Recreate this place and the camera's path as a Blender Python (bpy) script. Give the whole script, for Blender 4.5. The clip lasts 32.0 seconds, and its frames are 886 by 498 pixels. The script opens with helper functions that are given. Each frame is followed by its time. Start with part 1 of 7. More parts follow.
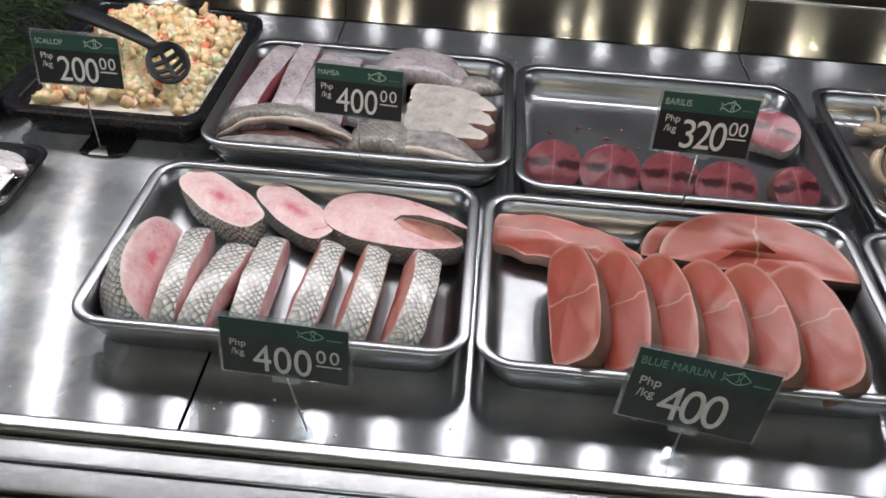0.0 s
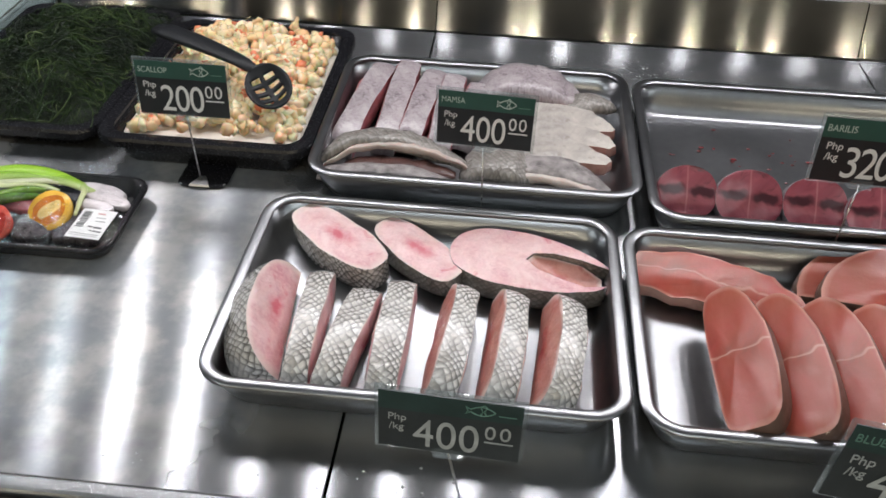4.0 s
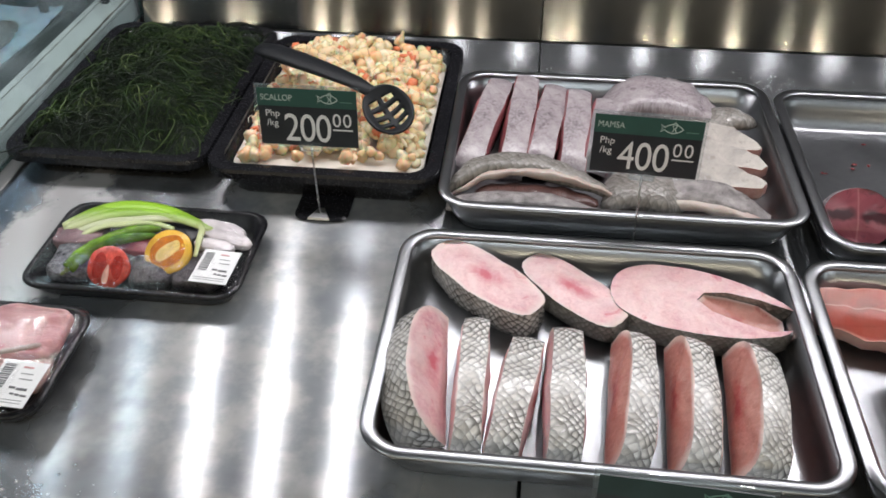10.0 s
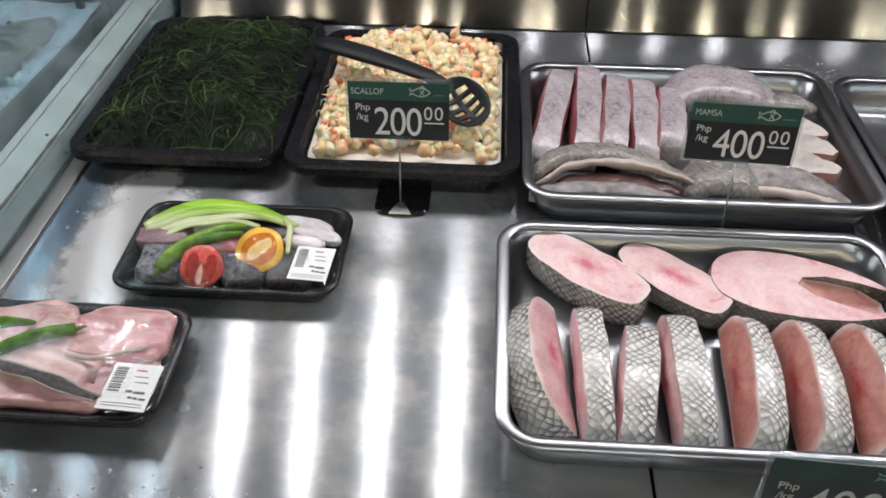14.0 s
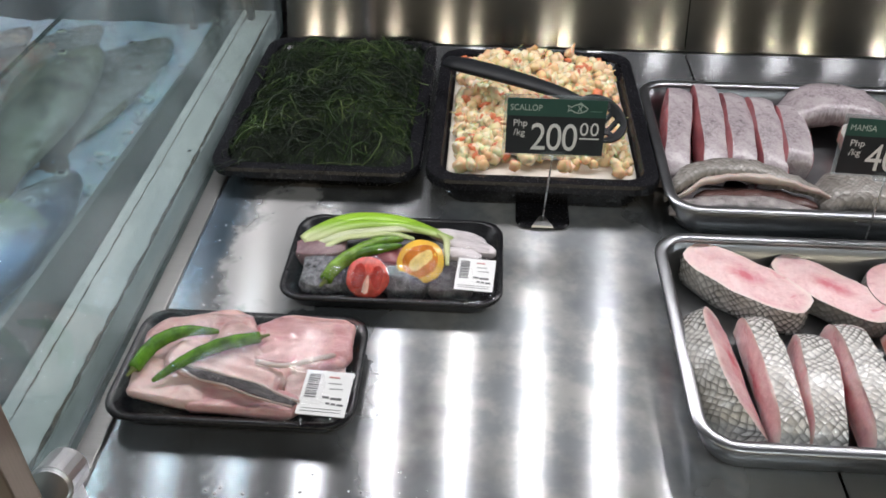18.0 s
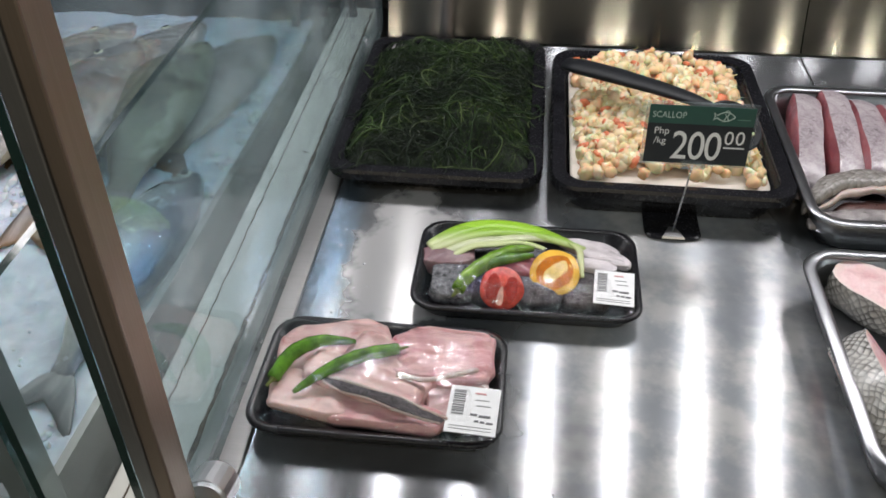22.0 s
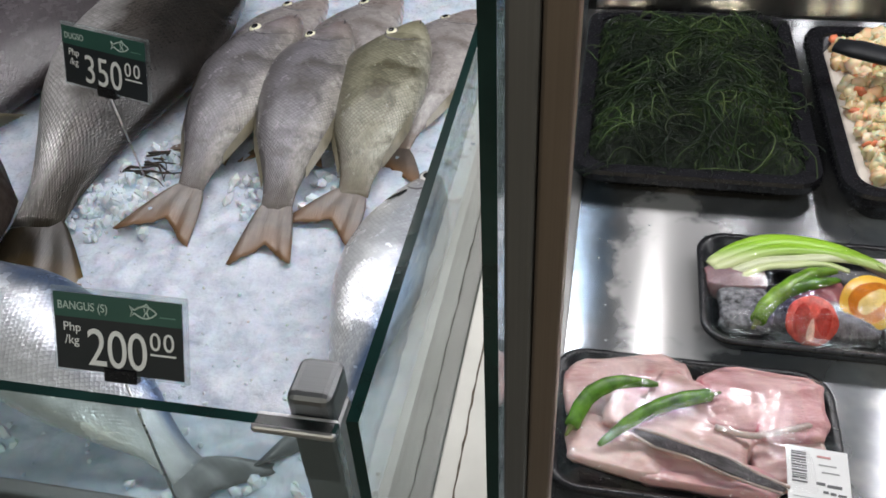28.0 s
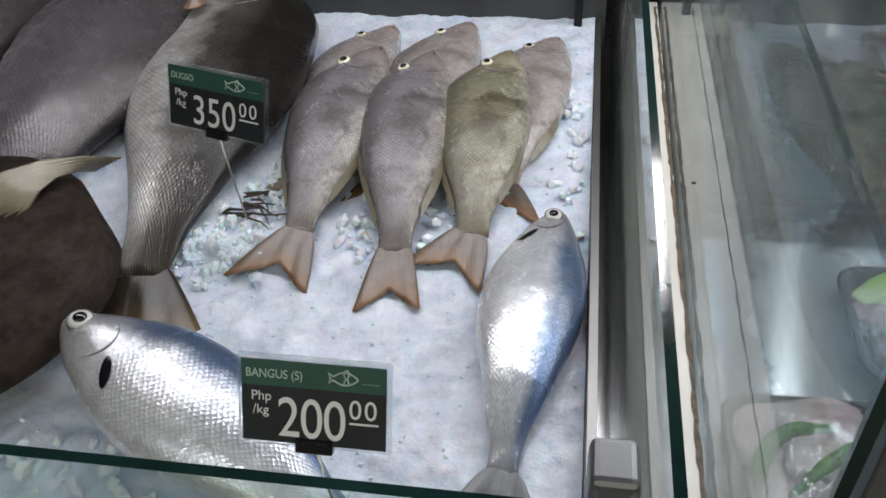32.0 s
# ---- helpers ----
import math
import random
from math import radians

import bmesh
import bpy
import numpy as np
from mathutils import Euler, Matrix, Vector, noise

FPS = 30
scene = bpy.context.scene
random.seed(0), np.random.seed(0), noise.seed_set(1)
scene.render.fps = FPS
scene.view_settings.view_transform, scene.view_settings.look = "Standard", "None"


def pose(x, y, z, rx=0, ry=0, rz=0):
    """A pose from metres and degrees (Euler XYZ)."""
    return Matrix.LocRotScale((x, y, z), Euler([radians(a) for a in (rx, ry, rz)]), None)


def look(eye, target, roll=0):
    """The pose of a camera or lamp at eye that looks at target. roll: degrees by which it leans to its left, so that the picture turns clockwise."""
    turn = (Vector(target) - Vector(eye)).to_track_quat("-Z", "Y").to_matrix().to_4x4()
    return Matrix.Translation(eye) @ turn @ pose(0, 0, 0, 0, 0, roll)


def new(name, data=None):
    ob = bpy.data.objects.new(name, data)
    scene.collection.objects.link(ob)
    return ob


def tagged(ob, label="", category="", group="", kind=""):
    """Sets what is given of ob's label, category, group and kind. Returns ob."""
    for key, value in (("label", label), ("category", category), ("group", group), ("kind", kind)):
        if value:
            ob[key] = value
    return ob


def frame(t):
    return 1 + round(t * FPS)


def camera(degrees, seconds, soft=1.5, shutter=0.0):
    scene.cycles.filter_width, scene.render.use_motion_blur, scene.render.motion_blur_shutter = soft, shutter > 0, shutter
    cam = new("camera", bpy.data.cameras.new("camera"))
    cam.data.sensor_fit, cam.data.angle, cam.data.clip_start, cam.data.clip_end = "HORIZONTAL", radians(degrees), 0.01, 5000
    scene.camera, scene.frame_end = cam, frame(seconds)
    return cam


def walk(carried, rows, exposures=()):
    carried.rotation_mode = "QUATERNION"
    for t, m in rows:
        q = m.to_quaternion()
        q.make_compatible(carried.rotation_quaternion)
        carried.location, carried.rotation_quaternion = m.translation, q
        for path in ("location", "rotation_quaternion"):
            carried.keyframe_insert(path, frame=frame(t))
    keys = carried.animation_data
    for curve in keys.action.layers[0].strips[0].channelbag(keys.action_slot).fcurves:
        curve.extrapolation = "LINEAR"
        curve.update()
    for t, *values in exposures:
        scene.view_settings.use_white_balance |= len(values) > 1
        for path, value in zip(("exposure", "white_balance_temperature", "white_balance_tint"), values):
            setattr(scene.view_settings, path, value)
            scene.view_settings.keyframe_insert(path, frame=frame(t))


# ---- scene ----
cam = camera(56.2, 32.0, soft=1.65)
PATH = [
    (0, (0.018, 0.088, 1.489), (-0.035, 1.689, 0.292), 4.0),
    (0.5, (0.001, 0.091, 1.485), (-0.061, 1.697, 0.294), 4.1),
    (1, (-0.014, 0.1, 1.486), (-0.09, 1.699, 0.287), 4.0),
    (1.5, (-0.028, 0.106, 1.479), (-0.12, 1.71, 0.288), 3.7),
    (2, (-0.044, 0.115, 1.481), (-0.154, 1.712, 0.282), 3.4),
    (2.5, (-0.063, 0.125, 1.478), (-0.18, 1.723, 0.281), 3.3),
    (3, (-0.078, 0.139, 1.48), (-0.214, 1.731, 0.278), 2.8),
    (3.5, (-0.095, 0.157, 1.483), (-0.222, 1.744, 0.274), 2.6),
    (5.5, (-0.153, 0.213, 1.491), (-0.278, 1.767, 0.238), 0.4),
    (6, (-0.167, 0.222, 1.487), (-0.301, 1.779, 0.239), 0.1),
    (6.5, (-0.182, 0.232, 1.484), (-0.322, 1.795, 0.244), 0.0),
    (7, (-0.2, 0.238, 1.481), (-0.335, 1.807, 0.248), 0.2),
    (7.5, (-0.208, 0.245, 1.481), (-0.364, 1.813, 0.249), -0.2),
    (8, (-0.222, 0.243, 1.468), (-0.38, 1.828, 0.258), 0.2),
    (8.5, (-0.233, 0.249, 1.472), (-0.394, 1.827, 0.254), 0.1),
    (9, (-0.241, 0.251, 1.474), (-0.412, 1.823, 0.25), -0.1),
    (9.5, (-0.25, 0.253, 1.47), (-0.427, 1.827, 0.249), -0.2),
    (10, (-0.258, 0.256, 1.468), (-0.437, 1.825, 0.24), -0.2),
    (10.5, (-0.268, 0.255, 1.463), (-0.438, 1.824, 0.235), 0.0),
    (11, (-0.281, 0.253, 1.458), (-0.436, 1.824, 0.23), 0.3),
    (11.5, (-0.298, 0.253, 1.458), (-0.437, 1.816, 0.219), 0.6),
    (12, (-0.319, 0.251, 1.46), (-0.441, 1.812, 0.215), 0.9),
    (12.5, (-0.336, 0.25, 1.458), (-0.453, 1.815, 0.218), 0.8),
    (13, (-0.354, 0.249, 1.46), (-0.463, 1.816, 0.222), 0.6),
    (13.5, (-0.386, 0.246, 1.468), (-0.468, 1.81, 0.224), 0.9),
    (14, (-0.402, 0.244, 1.466), (-0.493, 1.81, 0.226), 0.4),
    (14.5, (-0.43, 0.238, 1.463), (-0.502, 1.815, 0.236), 0.8),
    (16.5, (-0.522, 0.217, 1.466), (-0.573, 1.81, 0.257), 1.1),
    (17, (-0.55, 0.215, 1.47), (-0.6, 1.807, 0.261), 1.1),
    (17.5, (-0.566, 0.211, 1.469), (-0.634, 1.808, 0.267), 0.7),
    (18, (-0.578, 0.208, 1.47), (-0.667, 1.807, 0.272), 0.5),
    (18.5, (-0.597, 0.206, 1.47), (-0.699, 1.807, 0.276), 0.4),
    (19, (-0.609, 0.205, 1.465), (-0.73, 1.811, 0.28), 0.1),
    (19.5, (-0.619, 0.207, 1.468), (-0.747, 1.808, 0.276), 0.1),
    (20, (-0.629, 0.21, 1.47), (-0.767, 1.807, 0.274), 0.0),
    (20.5, (-0.644, 0.214, 1.466), (-0.785, 1.812, 0.27), 0.2),
    (21, (-0.659, 0.221, 1.456), (-0.81, 1.824, 0.269), 0.2),
    (21.5, (-0.67, 0.226, 1.467), (-0.834, 1.816, 0.264), -0.1),
    (22, (-0.688, 0.233, 1.464), (-0.862, 1.818, 0.256), -0.1),
    (22.5, (-0.703, 0.239, 1.462), (-0.893, 1.824, 0.257), -0.4),
    (23, (-0.724, 0.249, 1.46), (-0.926, 1.823, 0.242), -0.6),
    (23.5, (-0.742, 0.259, 1.459), (-0.954, 1.819, 0.226), -1.0),
    (24, (-0.768, 0.268, 1.463), (-0.982, 1.807, 0.203), -1.1),
    (24.5, (-0.785, 0.276, 1.46), (-1.02, 1.809, 0.197), -1.6),
    (25, (-0.807, 0.289, 1.459), (-1.05, 1.812, 0.185), -1.8),
    (25.5, (-0.824, 0.294, 1.456), (-1.083, 1.813, 0.182), -2.0),
    (26, (-0.844, 0.304, 1.458), (-1.124, 1.814, 0.178), -2.5),
    (26.5, (-0.86, 0.312, 1.46), (-1.161, 1.812, 0.172), -3.0),
    (28.5, (-0.927, 0.331, 1.458), (-1.278, 1.812, 0.16), -3.5),
    (29, (-0.95, 0.336, 1.456), (-1.291, 1.82, 0.159), -3.1),
    (29.5, (-0.967, 0.34, 1.456), (-1.302, 1.826, 0.16), -3.0),
    (30, (-0.989, 0.344, 1.456), (-1.31, 1.835, 0.163), -2.9),
    (30.5, (-1.01, 0.343, 1.458), (-1.316, 1.843, 0.172), -2.6),
    (31, (-1.034, 0.344, 1.459), (-1.324, 1.854, 0.18), -2.5),
    (31.5, (-1.052, 0.339, 1.467), (-1.334, 1.85, 0.187), -2.8),
    (32, (-1.073, 0.341, 1.466), (-1.356, 1.858, 0.193), -3.2),
]
walk(cam, [(t, look(e, g, r)) for t, e, g, r in PATH])

# ---- world and lights ----
world = bpy.data.worlds.new("store_air")
scene.world = world
world.use_nodes = True
world.node_tree.nodes["Background"].inputs[0].default_value = (0.75, 0.8, 0.85, 1)
world.node_tree.nodes["Background"].inputs[1].default_value = 0.12


def area_lamp(name, eye, target, size, power, colour=(1, 1, 1), size_y=None, shape="DISK"):
    la = bpy.data.lights.new(name, "AREA")
    la.shape, la.size, la.energy, la.color = shape, size, power, colour
    if size_y:
        la.size_y = size_y
    ob = new(name, la)
    ob.matrix_world = look(eye, target)
    return ob


# row of short LED strips under the added housing above the back of the case
LED_Y, LED_Z = 1.47, 1.74
LED_X = [-2.05 + 0.16 * i for i in range(20)]
for x in LED_X:
    area_lamp("led_lamp", (x, LED_Y - 0.12, LED_Z - 0.03), (x, LED_Y - 0.67, LED_Z - 1.03), 0.028, 1.34 if x > -1.0 else 0.92, (0.965, 0.945, 0.975), 0.26, "RECTANGLE")
# unseen fill lamps under the aisle ceiling, added to lift the general light
for x in (-2.2, 0.0, 2.2):
    area_lamp("ceiling_fill_lamp", (x, -0.6, 2.98), (x, -0.6, 0), 1.2, 12, (0.90, 0.97, 1.0), 0.3, "RECTANGLE")
# uneven row of small warm spots over the aisle behind the camera
for i in range(22):
    x = -4.2 + 0.40 * i + 0.13 * math.sin(2.7 * i)
    area_lamp("warm_spot_lamp", (x, -4.0, 2.97), (x, -4.0, 0), 0.035, 8 + 3.5 * math.sin(4.1 * i), (1.0, 0.88, 0.66))


# ---- helpers for building ----
def part(name, bm, material, parent=None, label="", smooth=False):
    me = bpy.data.meshes.new(name)
    bm.normal_update()
    bm.to_mesh(me)
    bm.free()
    if smooth:
        me.shade_smooth()
    for m in (material if isinstance(material, (list, tuple)) else [material]):
        me.materials.append(m)
    ob = new(name, me)
    if parent:
        ob.parent = parent
    if label:
        ob["label"] = label
    return ob


def thing(name, m, label, category, group="", kind=""):
    ob = new(name)
    ob.empty_display_size = 0.02
    ob.matrix_world = m
    return tagged(ob, label, category, group, kind)


SLOPE = 0.04
DECK = Matrix.Translation((0, 0.7, 0.857)) @ Matrix.Rotation(math.atan(SLOPE), 4, "X")


def on_deck(x, y, h=0.0, rz=0.0):
    """A pose on the sloping steel deck."""
    return DECK @ pose(x, y - 0.7, h, 0, 0, rz)


def box(bm, x0, x1, y0, y1, z0, z1, bevel=0.0, segs=2):
    r = bmesh.ops.create_cube(bm, size=1)
    for v in r["verts"]:
        v.co = Vector(((x0 + x1) / 2 + v.co.x * (x1 - x0), (y0 + y1) / 2 + v.co.y * (y1 - y0), (z0 + z1) / 2 + v.co.z * (z1 - z0)))
    if bevel:
        es = list({e for v in r["verts"] for e in v.link_edges})
        bmesh.ops.bevel(bm, geom=es, offset=bevel, segments=segs, profile=0.5, affect="EDGES")
    return bm


def solid(*a, **k):
    return box(bmesh.new(), *a, **k)


def tube(bm, pts, r, n=6, taper=None, caps=True, flat=1.0):
    """A tube through points; r may shrink along it by taper(s), flat squeezes it."""
    rings = []
    up = Vector((0, 0, 1))
    for i, p in enumerate(pts):
        p = Vector(p)
        d = (Vector(pts[min(i + 1, len(pts) - 1)]) - Vector(pts[max(i - 1, 0)])).normalized()
        a = d.cross(up)
        a = a.normalized() if a.length > 1e-4 else Vector((1, 0, 0))
        b = a.cross(d)
        rr = r * (taper(i / (len(pts) - 1)) if taper else 1)
        rings.append([bm.verts.new(p + (a * math.cos(2 * math.pi * k / n) + b * flat * math.sin(2 * math.pi * k / n)) * rr) for k in range(n)])
    for s, t in zip(rings, rings[1:]):
        for k in range(n):
            bm.faces.new((s[k], s[(k + 1) % n], t[(k + 1) % n], t[k]))
    if caps:
        bm.faces.new(rings[0][::-1])
        bm.faces.new(rings[-1])
    return bm


def rrect(w, d, r, n=6):
    """Points of a rectangle with rounded corners, round its centre."""
    out = []
    for cx, cy, a0 in ((w / 2 - r, d / 2 - r, 0), (-w / 2 + r, d / 2 - r, 90), (-w / 2 + r, -d / 2 + r, 180), (w / 2 - r, -d / 2 + r, 270)):
        for i in range(n + 1):
            a = radians(a0 + 90 * i / n)
            out.append((cx + r * math.cos(a), cy + r * math.sin(a)))
    return out


def loft(bm, loops, close_first=False, close_last=False):
    """Skins rings of equal length given as lists of 3D points."""
    rings = [[bm.verts.new(p) for p in lp] for lp in loops]
    n = len(rings[0])
    for s, t in zip(rings, rings[1:]):
        for k in range(n):
            bm.faces.new((s[k], s[(k + 1) % n], t[(k + 1) % n], t[k]))
    if close_first:
        bm.faces.new(rings[0][::-1])
    if close_last:
        bm.faces.new(rings[-1])
    return rings


def dish(profile, n=6, ring=False):
    """A tray from rounded rectangles (w, d, radius, height); ring: an open frame instead."""
    bm = bmesh.new()
    rs = loft(bm, [[(x, y, h) for x, y in rrect(w, d, r, n)] for w, d, r, h in profile], not ring, not ring)
    if ring:
        for k in range(len(rs[0])):
            bm.faces.new((rs[-1][k], rs[-1][(k + 1) % len(rs[0])], rs[0][(k + 1) % len(rs[0])], rs[0][k]))
    bmesh.ops.recalc_face_normals(bm, faces=bm.faces)
    return bm


# ---- materials ----
class Mat:
    def __init__(self, name):
        self.m = bpy.data.materials.new(name)
        self.m.use_nodes = True
        self.t = self.m.node_tree
        self.b = self.t.nodes["Principled BSDF"]
        self.co = self.n("ShaderNodeTexCoord").outputs["Object"]

    def n(self, kind, **props):
        nd = self.t.nodes.new(kind)
        for k, v in props.items():
            nd[k] = v
        return nd

    def link(self, a, b):
        self.t.links.new(a, b)

    def noise(self, scale, detail=3, rough=0.55, co=None, stretch=None, distort=0.0):
        nd = self.n("ShaderNodeTexNoise")
        nd.inputs["Scale"].default_value, nd.inputs["Detail"].default_value = scale, detail
        nd.inputs["Roughness"].default_value, nd.inputs["Distortion"].default_value = rough, distort
        src = co or self.co
        if stretch:
            mp = self.n("ShaderNodeMapping")
            mp.inputs["Scale"].default_value = stretch
            self.link(src, mp.inputs["Vector"])
            src = mp.outputs["Vector"]
        self.link(src, nd.inputs["Vector"])
        return nd.outputs["Fac"]

    def ramp(self, fac, stops):
        nd = self.n("ShaderNodeValToRGB")
        el = nd.color_ramp.elements
        while len(el) < len(stops):
            el.new(0.5)
        for e, (p, c) in zip(el, stops):
            e.position = p
            e.color = (*c, 1) if len(c) == 3 else c
        self.link(fac, nd.inputs["Fac"])
        return nd.outputs["Color"]

    def mix(self, fac, a, b, mode="MIX"):
        nd = self.n("ShaderNodeMix")
        nd.data_type, nd.blend_type = "RGBA", mode
        for idx, v in ((0, fac), (6, a), (7, b)):
            s = nd.inputs[idx]
            if isinstance(v, (int, float)):
                s.default_value = v
            elif isinstance(v, tuple):
                s.default_value = (*v, 1)
            else:
                self.link(v, s)
        return nd.outputs[2]

    def val(self, fac, lo, hi, f0=0.3, f1=0.7, soft=False):
        nd = self.n("ShaderNodeMapRange")
        if soft:
            nd.interpolation_type = "SMOOTHSTEP"
        for k, v in (("From Min", f0), ("From Max", f1), ("To Min", lo), ("To Max", hi)):
            nd.inputs[k].default_value = v
        self.link(fac, nd.inputs["Value"])
        return nd.outputs["Result"]

    def bump(self, fac, strength=0.3, dist=0.001, under=None):
        nd = self.n("ShaderNodeBump")
        nd.inputs["Strength"].default_value, nd.inputs["Distance"].default_value = strength, dist
        self.link(fac, nd.inputs["Height"])
        if under:
            self.link(under, nd.inputs["Normal"])
        self.link(nd.outputs["Normal"], self.b.inputs["Normal"])
        return nd.outputs["Normal"]

    def set(self, **kw):
        names = {"color": "Base Color", "rough": "Roughness", "metal": "Metallic", "coat": "Coat Weight", "coat_rough": "Coat Roughness", "sss": "Subsurface Weight",
                 "sss_r": "Subsurface Radius", "sss_scale": "Subsurface Scale", "spec": "Specular IOR Level", "trans": "Transmission Weight", "ior": "IOR", "aniso": "Anisotropic", "alpha": "Alpha",
                 "aniso_rot": "Anisotropic Rotation"}
        for k, v in kw.items():
            s = self.b.inputs[names[k]]
            if isinstance(v, (int, float)):
                s.default_value = v
            elif isinstance(v, tuple):
                s.default_value = (*v, 1) if len(v) == 3 and k == "color" else v
            else:
                self.link(v, s)
        return self


def brushed(name, base=(0.62, 0.62, 0.61), rough=0.3, aniso=0.75, stains=True, uv=True, grain=(6, 900, 900), relief=(0.06, 0.0005)):
    """Brushed stainless steel with a fine grain along x, water film and smudges."""
    k = Mat(name)
    fine = k.noise(1.0, 2, 0.6, stretch=grain)
    cloud = k.noise(7.0, 4, 0.6, distort=0.4)
    film = k.noise(3.2, 4, 0.6, distort=0.4)
    c = k.mix(k.val(fine, 0.0, 0.35), base, tuple(v * 0.72 for v in base))
    if stains:
        c = k.mix(k.val(cloud, 0.0, 0.45, 0.5, 0.75), c, tuple(v * 0.72 for v in base))
    r = k.val(cloud, rough * 0.86, rough * 1.12) if stains else k.val(cloud, rough * 0.95, rough * 1.2)
    if stains:
        nd = k.n("ShaderNodeMath")
        nd.operation = "ADD"
        k.link(r, nd.inputs[0])
        k.link(k.val(film, 0.0, 0.02, 0.42, 0.68), nd.inputs[1])
        r = nd.outputs[0]
    metal = 1.0
    if stains:
        # dried whitish wash marks over the bare stretches of the deck, with ragged outlines, and one painted bluish
        # reflection
        def patch(loc, scale, ragged, fine=11):
            mp = k.n("ShaderNodeMapping")
            mp.inputs["Location"].default_value = loc
            mp.inputs["Scale"].default_value = scale
            k.link(k.co, mp.inputs["Vector"])
            ln = k.n("ShaderNodeVectorMath")
            ln.operation = "LENGTH"
            k.link(mp.outputs["Vector"], ln.inputs[0])
            sm = k.n("ShaderNodeMath")
            sm.operation = "MULTIPLY_ADD"
            k.link(k.noise(fine, 3, 0.55), sm.inputs[0])
            sm.inputs[1].default_value = -ragged
            k.link(ln.outputs["Value"], sm.inputs[2])
            return sm.outputs[0]
        wash = k.val(patch((2.75, -0.45, 0), (5.4, 3.0, 0), 1.7), 1.0, 0.0, -0.5, 0.6, True)
        frost = k.val(patch((16.0, -2.2, 0), (19.5, 7.6, 0), 2.2, 19), 1.0, 0.0, -0.25, 0.25, True)
        # bluish strip beside the partition: its reflection on a water film, painted as colour
        blue_reflection = k.val(patch((38.0, -2.3, 0), (42.0, 6.6, 0), 1.0, 14), 1.0, 0.0, 0.0, 0.9, True)
        fleck = k.noise(60, 4, 0.7, distort=0.3)
        c = k.mix(wash, c, k.mix(k.val(k.noise(19, 4, 0.6), 0.0, 1.0, 0.36, 0.62, True), (0.56, 0.555, 0.54), (0.36, 0.38, 0.40)))
        c = k.mix(k.val(fleck, 0.0, 0.08, 0.45, 0.8, True), c, (0.7, 0.71, 0.72))
        c = k.mix(k.val(k.noise(6.5, 3, 0.5), 0.0, 0.5, 0.42, 0.80, True), c, (0.17, 0.19, 0.215))
        c = k.mix(blue_reflection, c, (0.22, 0.29, 0.36))
        c = k.mix(frost, c, (0.52, 0.51, 0.505))
        mx = k.n("ShaderNodeMath")
        mx.operation = "MAXIMUM"
        k.link(wash, mx.inputs[0])
        k.link(frost, mx.inputs[1])
        metal = k.val(mx.outputs[0], 0.90, 0.46, 0.0, 1.0)
        ad = k.n("ShaderNodeMath")
        ad.operation = "ADD"
        k.link(r, ad.inputs[0])
        k.link(k.val(wash, 0.0, 0.012, 0.0, 1.0), ad.inputs[1])
        r = ad.outputs[0]
    k.set(color=c, metal=metal, rough=r, aniso=aniso)
    if relief:
        k.bump(fine, *relief)
    if uv:
        tg = k.n("ShaderNodeTangent")
        tg.direction_type = "UV_MAP"
        k.link(tg.outputs["Tangent"], k.b.inputs["Tangent"])
    return k.m


def plain(name, col, rough=0.5, metal=0.0, var=0.2, scale=30, bump=0.1, dist=0.0008, spec=0.5):
    k = Mat(name)
    a = k.noise(scale, 4)
    b = k.noise(scale * 9, 2)
    c = k.mix(k.val(a, 0, 1), tuple(v * (1 - var) for v in col), tuple(min(1, v * (1 + var)) for v in col))
    k.set(color=c, rough=k.val(b, rough * 0.85, rough * 1.15), metal=metal, spec=spec)
    if bump:
        k.bump(b, bump, dist)
    return k.m


def sheen(k, low=0.03, high=0.6, power=4.5, normal=None):
    """How much a clear sheet mirrors: little face on, much at a grazing angle."""
    lw = k.n("ShaderNodeLayerWeight")
    lw.inputs["Blend"].default_value = 0.5
    if normal:
        k.link(normal, lw.inputs["Normal"])
    pw = k.n("ShaderNodeMath")
    pw.operation = "POWER"
    pw.inputs[1].default_value = power
    k.link(lw.outputs["Facing"], pw.inputs[0])
    return k.val(pw.outputs[0], low, high, 0.0, 1.0)


def glass_mat(name, tint, rough=0.0, smear=0.12):
    """Clear sheet: see-through, with gloss by Fresnel and a faint greasy film."""
    k = Mat(name)
    t = k.t
    tr = t.nodes.new("ShaderNodeBsdfTransparent")
    tr.inputs[0].default_value = (*tint, 1)
    gl = t.nodes.new("ShaderNodeBsdfGlossy")
    gl.inputs["Roughness"].default_value = rough
    mx = t.nodes.new("ShaderNodeMixShader")
    k.link(sheen(k, 0.04, 0.96, 5.0), mx.inputs[0])
    k.link(tr.outputs[0], mx.inputs[1])
    k.link(gl.outputs[0], mx.inputs[2])
    df = t.nodes.new("ShaderNodeBsdfDiffuse")
    df.inputs[0].default_value = (0.7, 0.8, 0.85, 1)
    mx2 = t.nodes.new("ShaderNodeMixShader")
    k.link(k.val(k.noise(9, 4, 0.6, distort=0.6), 0.01, smear, 0.35, 0.75), mx2.inputs[0])
    k.link(mx.outputs[0], mx2.inputs[1])
    k.link(df.outputs[0], mx2.inputs[2])
    k.link(mx2.outputs[0], t.nodes["Material Output"].inputs["Surface"])
    return k.m


